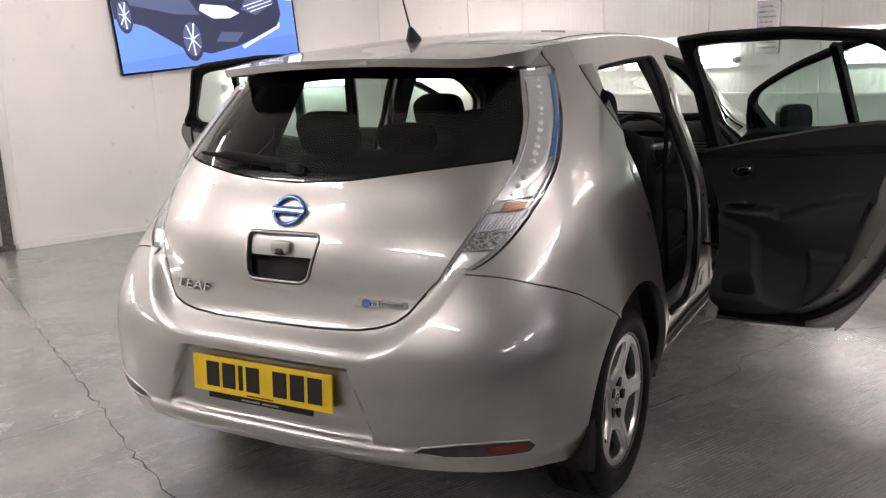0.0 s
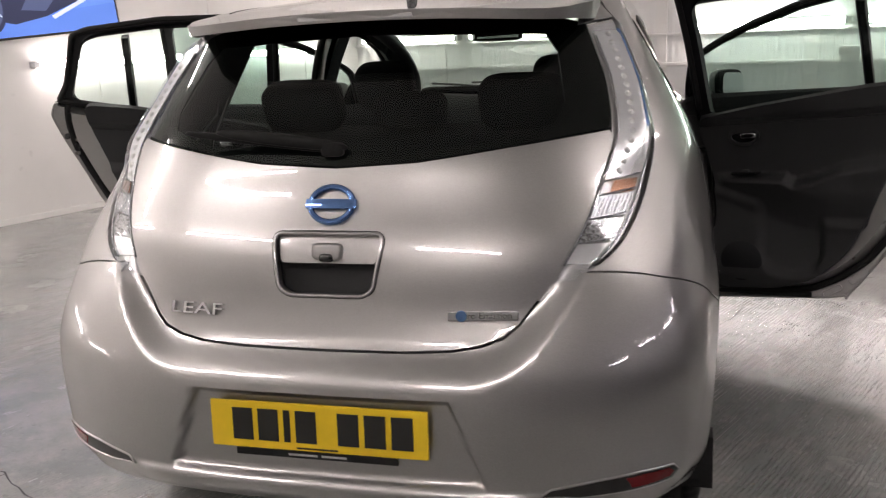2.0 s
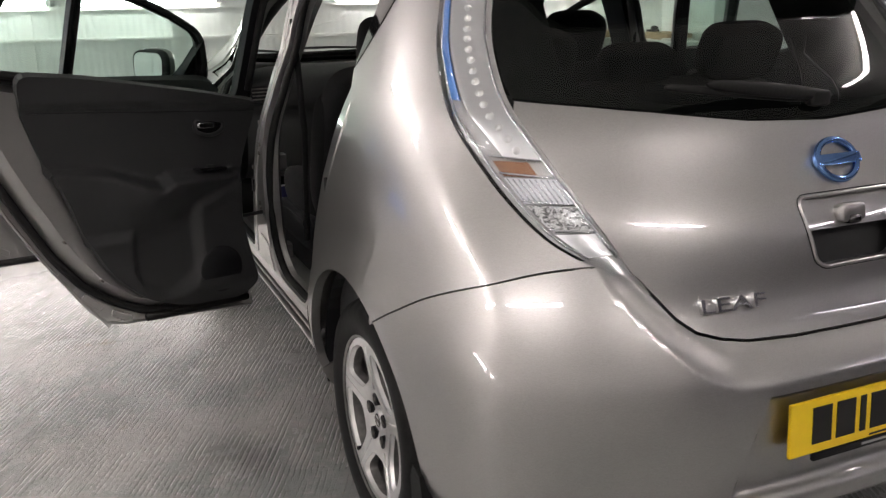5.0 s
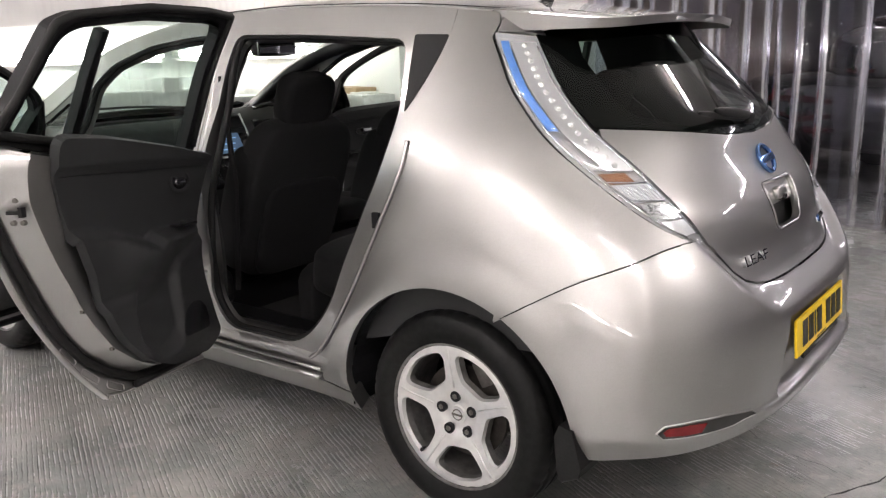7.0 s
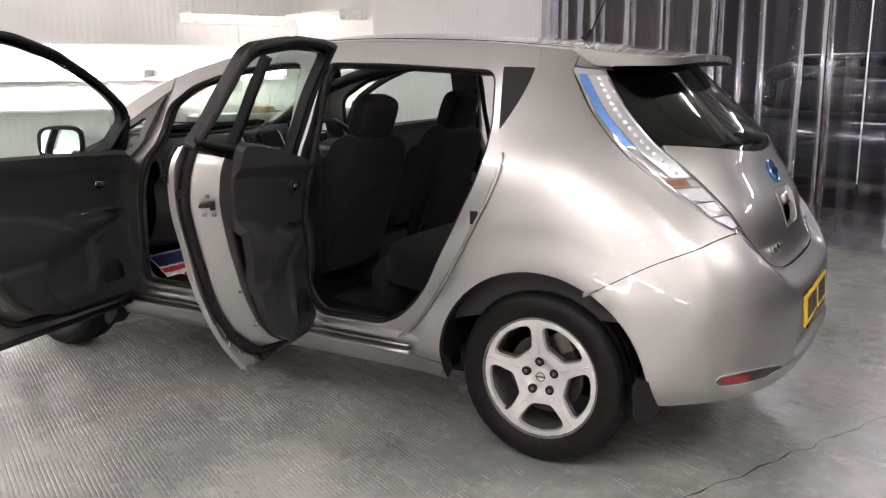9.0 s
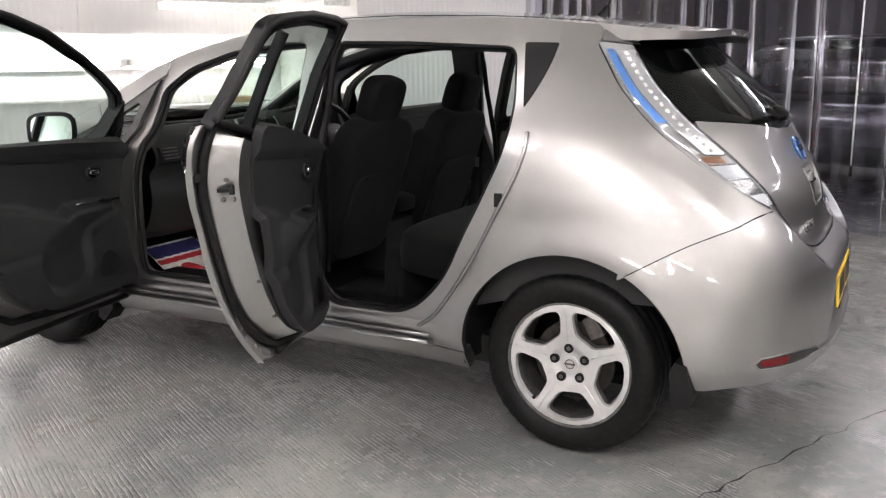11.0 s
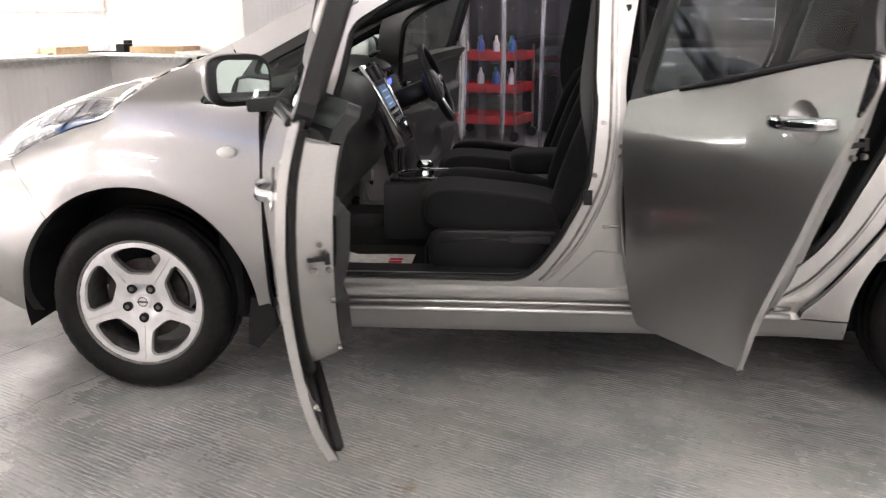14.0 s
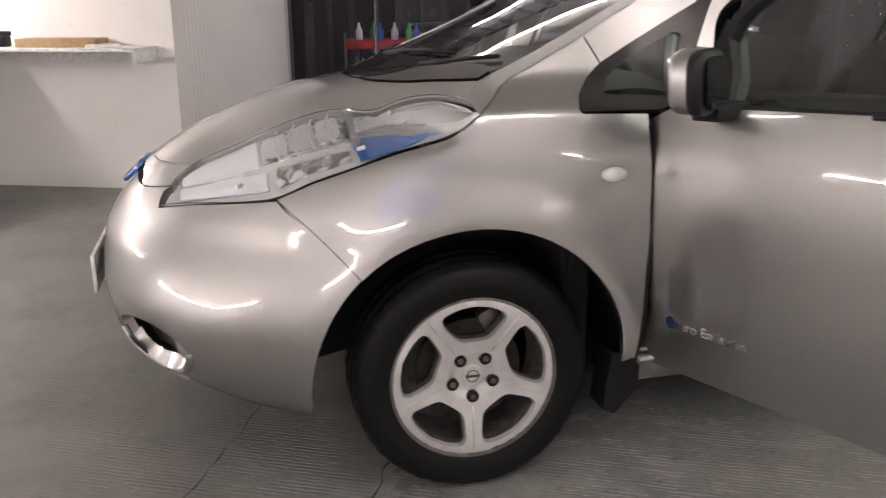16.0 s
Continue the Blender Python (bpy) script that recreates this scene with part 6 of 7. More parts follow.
def make_door(kind, sd):
    if kind == "front":
        skin = rounded([(2.238, .29), (2.242, .62), (2.238, .945), (2.13, .995), (1.60, 1.0), (1.076, .998), (1.072, .62), (1.062, .282)], .012)
        frame_o = rounded([(2.135, .985), (2.08, 1.205), (1.95, 1.280), (1.81, 1.343), (1.55, 1.424), (1.30, 1.462), (1.076, 1.468), (1.076, .985)], .05)
        win = rounded([(2.078, 1.02), (2.035, 1.192), (1.93, 1.253), (1.81, 1.305), (1.55, 1.383), (1.30, 1.422), (1.150, 1.427), (1.142, 1.02)], .04)
        jamb = [(2.19, .40), (2.195, .62), (2.19, .92), (2.10, .955), (1.60, .965), (1.135, .965), (1.124, .80), (1.130, .70), (1.165, .62), (1.25, .51), (1.34, .42), (1.44, .365), (1.8, .345), (2.15, .345)]
        trim = [(2.17, .375), (2.185, .60), (2.165, .97), (2.08, 1.005), (1.60, 1.012), (1.178, 1.008), (1.195, .90), (1.225, .76), (1.275, .62), (1.355, .49), (1.45, .415), (1.56, .375)]
        hinge, swing, lean = Vector((sd * .828, 2.20, .62)), 71.8, 3.3
        latch, hdl_in, hdl_out = (1.157, .705), (1.93, .885), (1.275, .842)
        J, bars = .122, ()
    else:
        skin = rounded([(1.062, .30), (1.064, .998), (.80, 1.035), (.45, 1.075), (.20, 1.105)] + REAR_EDGE[:-3] + [(.545, .332), (.60, .322)], .006)
        frame_o = rounded([(1.064, .985), (1.064, 1.470), (.90, 1.470), (.60, 1.450), (.31, 1.402), (.245, 1.375), (.190, 1.18), (.14, 1.100), (.45, 1.065)], .02)
        win = rounded([(1.0, 1.025), (1.0, 1.425), (.90, 1.426), (.60, 1.407), (.35, 1.367), (.300, 1.345), (.248, 1.20), (.222, 1.125), (.45, 1.10)], .03)
        jamb = [(1.035, .352), (1.04, .95), (.80, 1.005), (.45, 1.052), (.190, 1.092), (.184, 1.02), (.200, .93), (.258, .815), (.330, .69), (.405, .565), (.480, .47), (.570, .405), (.66, .365), (.80, .348)]
        trim = [(1.02, .40), (1.03, 1.010), (.80, 1.045), (.45, 1.085), (.272, 1.092), (.290, 1.0), (.340, .88), (.400, .75), (.455, .62), (.52, .505), (.62, .415), (.75, .372), (.96, .365)]
        hinge, swing, lean = Vector((sd * .86, 1.14, .62)), (67.0 if sd < 0 else 66.5), 4.6
        latch, hdl_in, hdl_out = (.232, .915), (.865, .940), (.285, .968)
        J, bars = .122, ((.455, 1.10, 1.38),)
    win = shrink(win, -.014)
    jamb, trim = rounded(jamb, .025), rounded(trim, .04)
    oy, oz = hdl_out
    grip = [(coord("s", oy, oz) + .055 * math.cos(k * math.pi / 14), oz + .045 * math.sin(k * math.pi / 14)) for k in range(28)]
    skin_ob = panel("door", S(skin), lift_side(sd), PAINT, car, .03, .018, [grip], label=("front" if kind == "front" else "rear") + " door in silver paint, standing open")
    kids = []
    add = kids.append
    # flange inside the skin's edge, the stepped wall and the inner sheet
    add(panel("door_flange", S(shrink(skin, .003)), lift_side(sd, .018), PAINT, skin_ob, .03, 0, [S(jamb)], flip=True))
    at = lambda loop, d: [lift_side(sd, d)(a, z) for a, z in S(loop)]
    lo0 = dense(jamb, .03)
    add(loft("jamb_wall", at(lo0, .018), at(shrink(lo0, .030), J), PAINT, skin_ob))
    add(panel("door_jamb", S(shrink(jamb, .030)), lift_side(sd, J), PAINT, skin_ob, .035, .004, flip=True))
    strip = shrink(lo0, -.006)
    add(tube("door_weatherstrip", [lift_side(sd, .030)(a, z) for a, z in S(strip)], .0145, RUBBER, skin_ob, 8, True))
    add(tube("door_hem", [lift_side(sd, .016)(a, z) for a, z in S(dense(shrink(skin, .004), .04))], .0045, PAINT, skin_ob, 6, True))
    # pressed drain plates in the lower corner of the flange
    for yq, zq, an in (((.505, .405, -42), (.440, .480, -54), (.590, .350, -28)) if kind == "rear" else ((1.165, .40, -50), (1.23, .345, -30))):
        c, s = math.cos(radians(an)), math.sin(radians(an))
        lp = rounded([(yq + c * a - s * b, zq + s * a + c * b) for a, b in ((-.034, -.011), (.034, -.011), (.034, .011), (-.034, .011))], .008)
        add(tube("flange_pressing", at(lp, .019), .0022, PAINT, skin_ob, 6, True))
    # window
    add(panel("window_frame", S(frame_o), lift_side(sd, .004), BLACK, skin_ob, .03, .036, [S(win)]))
    add(panel("window_frame_lining", S(shrink(frame_o, .008)), lift_side(sd, .040), BLACK, skin_ob, .03, 0, [S(win)], flip=True))
    top = [p for p in dense(shrink(frame_o, .012), .04) if p[1] > 1.02]
    i0 = max(range(len(top)), key=lambda i: math.dist(top[i], top[i - 1]))
    top = top[i0:] + top[:i0]
    add(tube("frame_seal", at(top, .045), .012, RUBBER, skin_ob, 6))
    add(panel("window", S(shrink(win, -.004)), lift_side(sd, .020), GLASS, skin_ob, .06, 0, label="raised green-tinted window"))
    for yb, z0, z1 in bars:
        bl = [(yb - .014, z0 - .01), (yb + .014, z0 - .015), (yb + .014, z1), (yb - .014, z1 - .005)]
        add(panel("window_bar", S(bl), lift_side(sd, .008), BLACK, skin_ob, .03, .030))
    foot = [(2.19, .965), (1.60, .968), (1.080, .962), (1.080, .996), (1.60, .998), (2.12, .993)] if kind == "front" else [(1.05, .955), (.80, 1.008), (.45, 1.055), (.19, 1.090), (.150, 1.088), (.150, 1.104), (.45, 1.075), (.80, 1.034), (1.055, .997)]
    add(panel("sash_seal", S(foot), lift_side(sd, .030), RUBBER, skin_ob, .03, .012, flip=True))
    belt = [p for p in skin if p[1] > .99 and p[0] < (2.10 if kind == "front" else 1.05)]
    belt = sorted(belt)
    add(tube("belt_moulding", at([(y, z - .002) for y, z in belt], -.003), .007, BLACK, skin_ob, 8))
    rel = door_relief(kind)

    def tl(a, z):
        y = wrap(a, z).y
        p = wrap(a, z, J + .012 + rel(y, z))
        return Vector((p.x * sd, p.y, p.z))
    tr = panel("trim_panel", S(trim), tl, TRIM, skin_ob, .012, .030, label="dark grey moulded trim with armrest and pocket", flip=True)
    add(tr)
    # trim crease line
    yA, yB = (1.21, 2.15) if kind == "front" else (.31, 1.03)
    cz = lambda t: (.981 + .012 * (1 - t)) if kind == "rear" else (.926 + .03 * (1 - t))
    cr = [tl(coord("s", y, z), z) for y, z in [(yA + (yB - yA) * i / 16, cz(i / 16)) for i in range(17)]]
    add(tube("trim_crease", cr, .0022, BLACK, skin_ob, 6))
    # inner handle: oval recess and chrome lever
    hy, hz2 = hdl_in
    pc = tl(coord("s", hy, hz2), hz2)
    inn = Vector((-sd, 0, 0))
    bm = bmesh.new()
    bmesh.ops.create_uvsphere(bm, u_segments=24, v_segments=10, radius=1, matrix=Matrix.Translation(pc) @ Matrix.Diagonal((.004, .050, .028, 1)))
    add(part("handle_recess", bm, GLOSSBLACK, skin_ob, smooth=True))
    add(tube("handle_rim", [pc + inn * .003 + Vector((0, .052 * math.cos(k * math.pi / 16), .031 * math.sin(k * math.pi / 16))) for k in range(32)], .006, TRIM, skin_ob, 8, True))
    lev = Matrix.Translation(pc + inn * .016 + Vector((0, -.020, .001)))
    add(cushion("inner_handle", (.018, .062, .020), CHROME, skin_ob, lev, .5, 12))
    add(cushion("lock_button", (.014, .018, .024), BLACK, skin_ob, Matrix.Translation(pc + inn * .010 + Vector((0, -.040, .004))), .6, 10))
    # switch plate on the armrest's top
    ys, zs2 = (2.0, .745) if kind == "front" else (.86, .785)
    ps = tl(coord("s", ys, zs2), zs2)
    plate_m = Matrix.Translation(ps + Vector((0, 0, .018)))
    add(part("switch_plate", add_box(bmesh.new(), (-.020, -.05, -.004), (.020, .05, .004), .003, plate_m), GLOSSBLACK, skin_ob))
    for k in range(3 if kind == "front" else 1):
        add(part("window_switch", add_box(bmesh.new(), (-.008, -.012 + .030 * (k - 1 if kind == "front" else 0), .003), (.008, .012 + .030 * (k - 1 if kind == "front" else 0), .012), .003, plate_m), DASH, skin_ob))
    if kind == "front":
        pg = tl(coord("s", 1.80, .748), .748)
        add(tube("pull_trim", [pg + Vector((0, dy, .018)) for dy in (-.05, 0, .05)], .004, CHROME, skin_ob, 6))
    # loudspeaker grille
    ysp = (1.96 if kind == "front" else .885)
    pg = tl(coord("s", ysp, .47), .47)
    add(part("speaker_grille", add_cyl(bmesh.new(), pg, pg + inn * .004, .078, .072, seg=32), BLACK, skin_ob, smooth=True))
    # outer handle: dish, chrome pull
    po = lift_side(sd)(coord("s", oy, oz), oz)
    co = coord("s", oy, oz)
    dl = [(co + .056 * math.cos(k * math.pi / 14), oz + .046 * math.sin(k * math.pi / 14)) for k in range(28)]
    add(panel("handle_dish", dl, lift_side(sd, lambda a, z: -.0015 + .024 * max(0.0, 1 - ((a - co) / .056) ** 2 - ((z - oz) / .046) ** 2)), PAINT, skin_ob, .012, 0))
    outw = Vector((sd, 0, 0))
    pts = fine([po + outw * d + Vector((0, dy, 0)) for dy, d in ((.105, .006), (.085, .022), (.03, .034), (-.04, .034), (-.085, .026), (-.105, .006))], 3)
    bm = bmesh.new()
    rows = []
    for i, p in enumerate(pts):
        p = Vector(p)
        w = .010 + .006 * math.sin(math.pi * i / (len(pts) - 1))
        rows.append([bm.verts.new(p + outw * (.007 * math.cos(k * math.pi / 6)) + Vector((0, 0, w * math.sin(k * math.pi / 6)))) for k in range(12)])
    for r0, r1 in zip(rows, rows[1:]):
        for k in range(12):
            bm.faces.new((r0[k], r0[(k + 1) % 12], r1[(k + 1) % 12], r1[k]))
    bm.faces.new(rows[0])
    bm.faces.new(rows[-1])
    add(part("outer_handle", bm, CHROME, skin_ob, smooth=True))
    # latch with its screws on the closing edge, and a plug in the flange
    ly, lz = latch
    edge = lift_side(sd, .092)(coord("s", ly, lz), lz) + Vector((0, -.014, 0))
    add(part("latch", add_box(bmesh.new(), (-.026, -.006, -.005), (.020, .010, .005), .002, Matrix.Translation(edge)), BLACK, skin_ob))
    add(part("latch", add_box(bmesh.new(), (-.008, -.007, -.013), (.004, .010, .013), .002, Matrix.Translation(edge + inn * .018)), BLACK, skin_ob))
    for dx, dz in ((-.002, .030), (-.018, -.026), (.012, -.026)):
        add(part("latch_screw", add_cyl(bmesh.new(), edge + Vector((sd * dx, .006, dz)), edge + Vector((sd * dx, -.004, dz)), .0075, .006, seg=12), STEEL, skin_ob))
    ey, ez = (1.098, .862) if kind == "front" else (.166, .955)
    eh = lift_side(sd, .020)(coord("s", ey, ez), ez)
    add(part("edge_plug", add_cyl(bmesh.new(), eh, eh + inn * .006 + Vector((0, -.004, 0)), .013, seg=16), BLACK, skin_ob))
    for yq, zq in (((1.178, .60), (1.30, .45)) if kind == "front" else ((.30, .80), (.395, .62), (.49, .49))):
        pq = lift_side(sd, J - .012)(coord("s", yq + .012, zq), zq)
        add(part("trim_plug", add_cyl(bmesh.new(), pq, pq + inn * .010, .007, .006, seg=12), STEEL, skin_ob))
    # lower seal strip
    zk = .302 if kind == "front" else .334
    zb = [lift_side(sd, .032)(coord("s", y, zk), zk) for y in ([1.10, 1.6, 2.2] if kind == "front" else [.66, .80, 1.04])]
    add(tube("sill_seal", zb, .013, RUBBER, skin_ob, 6))
    if kind == "front":
        # mirror
        base = lift_side(sd, 0)(coord("s", 1.962, 1.01), 1.01)
        mm = Matrix.Translation(base + Vector((sd * .106, .0, .057))) @ Matrix.Rotation(radians(-24 * sd), 4, "Z")
        add(cushion("mirror_housing", (.190, .080, .146), PAINT, skin_ob, mm @ Matrix.Translation((0, .022, .004)), .62, 18))
        add(cushion("mirror_rim", (.196, .046, .146), BLACK, skin_ob, mm @ Matrix.Translation((0, -.006, 0)), .55, 18))
        bm = bmesh.new()
        lo = rounded([(-.080, -.056), (.080, -.060), (.084, .052), (-.074, .060)], .040, 6)
        bm.faces.new([bm.verts.new((mm @ Vector((x, -.0325, z)))) for x, z in lo])
        add(part("mirror_glass", bm, MIRROR, skin_ob))
        add(part("mirror_arm", add_box(bmesh.new(), (-.06, -.03, -.035), (.05, .05, .005), .012, Matrix.Translation(base + Vector((sd * .03, 0, .0)))), BLACK, skin_ob, smooth=True))
        tri = [(2.135, 1.0), (2.085, 1.195), (1.985, 1.015)]
        add(panel("mirror_corner", S(tri), lift_side(sd, .0), BLACK, skin_ob, .03, .06))
        if sd < 0:
            pz = lift_side(sd, -.002)(coord("s", 1.975, .452), .452)
            zb2 = Matrix.Translation(pz) @ Matrix.Rotation(radians(-90), 4, "Z")
            add(letters("emission_letters", "zero Emission", .036, CHROME, skin_ob, zb2 @ pose(0, -.004, 0, 90, 0, 0), .0015, "chrome letters", 1.1))
            add(part("badge_drop", add_cyl(bmesh.new(), pz + Vector((-.004, .128, 0)), pz + Vector((.0, .128, 0)), .017), BLUECHROME, skin_ob))
    # swing it open about its hinges; the hinge pins lean inwards
    turn = Matrix.Translation(hinge) @ Matrix.Rotation(radians(swing * sd), 4, Vector((-sd * math.sin(radians(lean)), 0, math.cos(radians(lean))))) @ Matrix.Translation(-hinge)
    skin_ob.matrix_basis = turn
    for k in range(2):
        z = .46 + .33 * k
        p = Vector((sd * .80, hinge.y + .01, z))
        part("door_hinge", add_box(bmesh.new(), (-.03, -.03, -.028), (.05, .025, .028), .006, Matrix.Translation(p)), PAINT, car)
    p = Vector((sd * .80, hinge.y - .005, .62))
    q = turn @ Vector((sd * .80, hinge.y - .12, .62))
    part("check_strap", add_cyl(bmesh.new(), p, q, .007), BLACK, car)


for sd in (-1, 1):
    make_door("front", sd)
    make_door("rear", sd)
# ---------------------------------------------------------------- inside the car
part("floor_pan", add_box(bmesh.new(), (-.62, -.30, .19), (.62, 2.62, .23), .01), BLACK, car)
part("carpet", add_box(bmesh.new(), (-.70, .30, .232), (.70, 2.3, .33), .02), CARPET, car)
part("tunnel", add_box(bmesh.new(), (-.12, .5, .33), (.12, 2.3, .42), .04), CARPET, car, smooth=True)
part("boot_floor", add_box(bmesh.new(), (-.60, -.60, .55), (.60, .20, .58), .01), CARPET, car)
part("bulkhead", add_box(bmesh.new(), (-.78, 2.36, .25), (.78, 2.44, .98), .02), CARPET, car)
panel("headlining", rail_loop(-.10, 1.33, .93), lift_top(.045), LINER, car, .08, 0, flip=True)
for sd in (-1, 1):
    ql = S([(.62, .42), (.40, .66), (.275, .93), (.25, 1.05), (.30, 1.375), (.10, 1.40), (-.05, 1.36), (-.22, 1.10), (-.42, .92), (-.40, .55), (.1, .55), (.45, .45)])
    panel("side_lining", ql, lift_side(sd, .085), TRIM, car, .05, 0, flip=True)
    bp2 = S([(1.19, 1.42), (1.06, 1.42), (1.06, .45), (1.25, .42), (1.20, .75)])
    panel("pillar_lining", bp2, lift_side(sd, .09), TRIM, car, .04, 0, flip=True)
    tube("seat_belt", [Vector((sd * .70, 1.10, 1.28)), Vector((sd * .69, 1.08, .9)), Vector((sd * .70, 1.10, .5))], .011, FABRIC, car, 6)
hl_in = sym([("r", 0, .66), ("r", .45, .70), ("r", .52, .9), ("r", .54, 1.1), ("r", .3, 1.07), ("r", 0, 1.05)])
panel("tailgate_lining", hl_in, lift_rear(.05), TRIM, car, .06, 0, flip=True)
part("parcel_shelf", add_box(bmesh.new(), (-.62, -.42, .945), (.62, .10, .965), .008), CARPET, car)


def seat(x, y, z, rear=False):
    base = cushion("seat", (.52, .55, .17), FABRIC, car, Matrix.Translation((x, y, z + .13)) @ Matrix.Rotation(radians(6), 4, "X"), .52, label="black cloth seat with side bolsters")
    for s in (-1, 1):
        cushion("seat_bolster", (.11, .48, .16), FABRIC, base, Matrix.Translation((x + s * .215, y, z + .16)) @ Matrix.Rotation(radians(6), 4, "X"), .6, 12)
    bm = Matrix.Translation((x, y - .375, z + .385)) @ Matrix.Rotation(radians(20), 4, "X")
    cushion("backrest", (.50, .15, .64), FABRIC, base, bm, .40)
    for s in (-1, 1):
        cushion("back_bolster", (.10, .16, .50), FABRIC, base, bm @ Matrix.Translation((s * .215, .035, -.04)), .6, 12)
    hm = bm @ Matrix.Translation((0, .02, .395))
    cushion("headrest", (.25, .11, .20), FABRIC, base, hm, .5, 14)
    for s in (-1, 1):
        part("headrest_post", add_cyl(bmesh.new(), hm @ Vector((s * .06, 0, -.14)), hm @ Vector((s * .06, 0, 0)), .007), CHROME, base)
    part("seat_plinth", add_box(bmesh.new(), (x - .22, y - .22, z - .12), (x + .22, y + .24, z + .05), .02), BLACK, base)
    xs = x + (-.255 if x < 0 else .255)
    cushion("seat_side_cover", (.05, .50, .15), BLACK, base, Matrix.Translation((xs, y - .03, z + .045)), .35, 14)
    tube("cover_edge", [Vector((xs + (-.024 if x < 0 else .024), y + dy, z + dz)) for dy, dz in ((.18, .075), (.05, .09), (-.1, .085), (-.22, .07))], .004, TRIM, base, 6)
    part("seat_lever", add_box(bmesh.new(), (xs - .035, y - .20, z + .075), (xs + .03, y - .06, z + .10), .010), TRIM, base, smooth=True)
    part("seat_rail", add_box(bmesh.new(), (xs - .03, y - .26, z - .085), (xs + .01, y + .30, z - .055), .006), STEEL, base)
    cushion("back_pocket", (.40, .03, .40), FABRIC, base, bm @ Matrix.Translation((0, -.075, -.1)), .4, 10)


seat(-.37, 1.52, .42)
seat(.37, 1.52, .42)
bench = cushion("rear_bench", (1.22, .52, .20), FABRIC, car, Matrix.Translation((0, .62, .56)) @ Matrix.Rotation(radians(7), 4, "X"), .35, label="black cloth rear bench")
cushion("bench_front", (1.20, .12, .28), FABRIC, bench, Matrix.Translation((0, .86, .47)), .4)
bkm = Matrix.Translation((0, .24, .80)) @ Matrix.Rotation(radians(20), 4, "X")
cushion("bench_back", (1.20, .16, .62), FABRIC, bench, bkm, .32)
for x in (-.345, .345):
    cushion("headrest", (.26, .10, .16), FABRIC, bench, bkm @ Matrix.Translation((x, 0, .40)), .5, 14)
cushion("headrest", (.23, .09, .10), FABRIC, bench, bkm @ Matrix.Translation((0, 0, .38)), .5, 14)
for x in (-.14, .12):
    part("belt_buckle", add_box(bmesh.new(), (x - .014, .40, .655), (x + .014, .43, .72), .005), BLACK, bench)
    part("buckle_button", add_box(bmesh.new(), (x - .011, .402, .718), (x + .011, .428, .726), .003), RED, bench)

# dashboard: a swept profile
prof = [(2.44, .98), (2.34, 1.035), (2.17, 1.055), (2.05, 1.03), (2.00, .985), (1.995, .90), (2.04, .84), (2.035, .72), (2.10, .58), (2.22, .52), (2.38, .50)]
prof = fine(prof, 4)
vs, fs = [], []
xs = [-.70 + 1.40 * i / 28 for i in range(29)]
for x in xs:
    k = smooth((abs(x) - .45) / .3)
    for y, z in prof:
        hump = .03 * math.exp(-((x - .36) / .16) ** 2) * smooth((z - .95) / .08)
        vs.append((x, y + .05 * k, z - .03 * k * smooth((z - .9) / .1) + hump))
n = len(prof)
for i in range(len(xs) - 1):
    for j in range(n - 1):
        fs.append((i * n + j, i * n + j + 1, (i + 1) * n + j + 1, (i + 1) * n + j))
dash = mesh_ob("dashboard", vs, fs, DASH, car, "dark grey moulded dashboard", smooth=True)
for x in (-.63, .63):
    vt = Matrix.Translation((x, 2.035, .935)) @ Matrix.Rotation(radians(-20), 4, "X")
    v0 = part("air_vent", add_box(bmesh.new(), (-.055, -.02, -.038), (.055, .02, .038), .014, vt), BLACK, dash, smooth=True)
    for k in range(4):
        part("vent_slat", add_box(bmesh.new(), (-.045, -.026, -.026 + .016 * k), (.045, -.018, -.021 + .016 * k), .001, vt), STEEL, v0)
# centre stack
st = Matrix.Translation((0, 1.985, .91)) @ Matrix.Rotation(radians(-28), 4, "X")
stack = part("centre_console_panel", add_box(bmesh.new(), (-.145, -.02, -.19), (.145, .05, .17), .02, st), GLOSSBLACK, dash, "gloss black centre stack in a silver surround", smooth=True)
for s in (-1, 1):
    pts = [st @ Vector((s * .148, -.012, .165)), st @ Vector((s * .146, -.022, .05)), st @ Vector((s * .128, -.022, -.10)), st @ Vector((s * .10, -.012, -.19))]
    tube("stack_edge", pts, .008, CHROME, stack, 8)
SCREENB = glowing("screen_glow", (0.05, 0.09, 0.15), 0.4)
SCREENL = glowing("screen_text_glow", (0.16, 0.30, 0.48), 0.6)
DIALB = glowing("dial_glow", (0.03, 0.05, 1.0), 3.0)
part("display", add_box(bmesh.new(), (-.085, -.026, -.035), (.085, -.02, .065), .004, st), SCREENB, stack)
for k in range(3):
    part("display_line", add_box(bmesh.new(), (-.07, -.0275, -.02 + .028 * k), (.03 + .015 * k, -.0262, -.014 + .028 * k), 0, st), SCREENL, stack)
for x in (-.075, .075):
    part("vent", add_box(bmesh.new(), (x - .055, -.026, .085), (x + .055, -.019, .15), .012, st), BLACK, stack, smooth=True)
for x in (-.06, 0, .06):
    part("stack_knob", add_cyl(bmesh.new(), st @ Vector((x, -.02, -.095)), st @ Vector((x, -.036, -.095)), .016, seg=20), CHROME, stack, smooth=True)
for x in (-.09, -.045, 0, .045, .09):
    part("stack_button", add_box(bmesh.new(), (x - .016, -.026, -.06), (x + .016, -.02, -.048), .003, st), SILVERPL, stack)
part("dial_cluster", add_box(bmesh.new(), (.20, 2.000, .935), (.52, 2.035, 1.03), .01), GLOSSBLACK, dash)
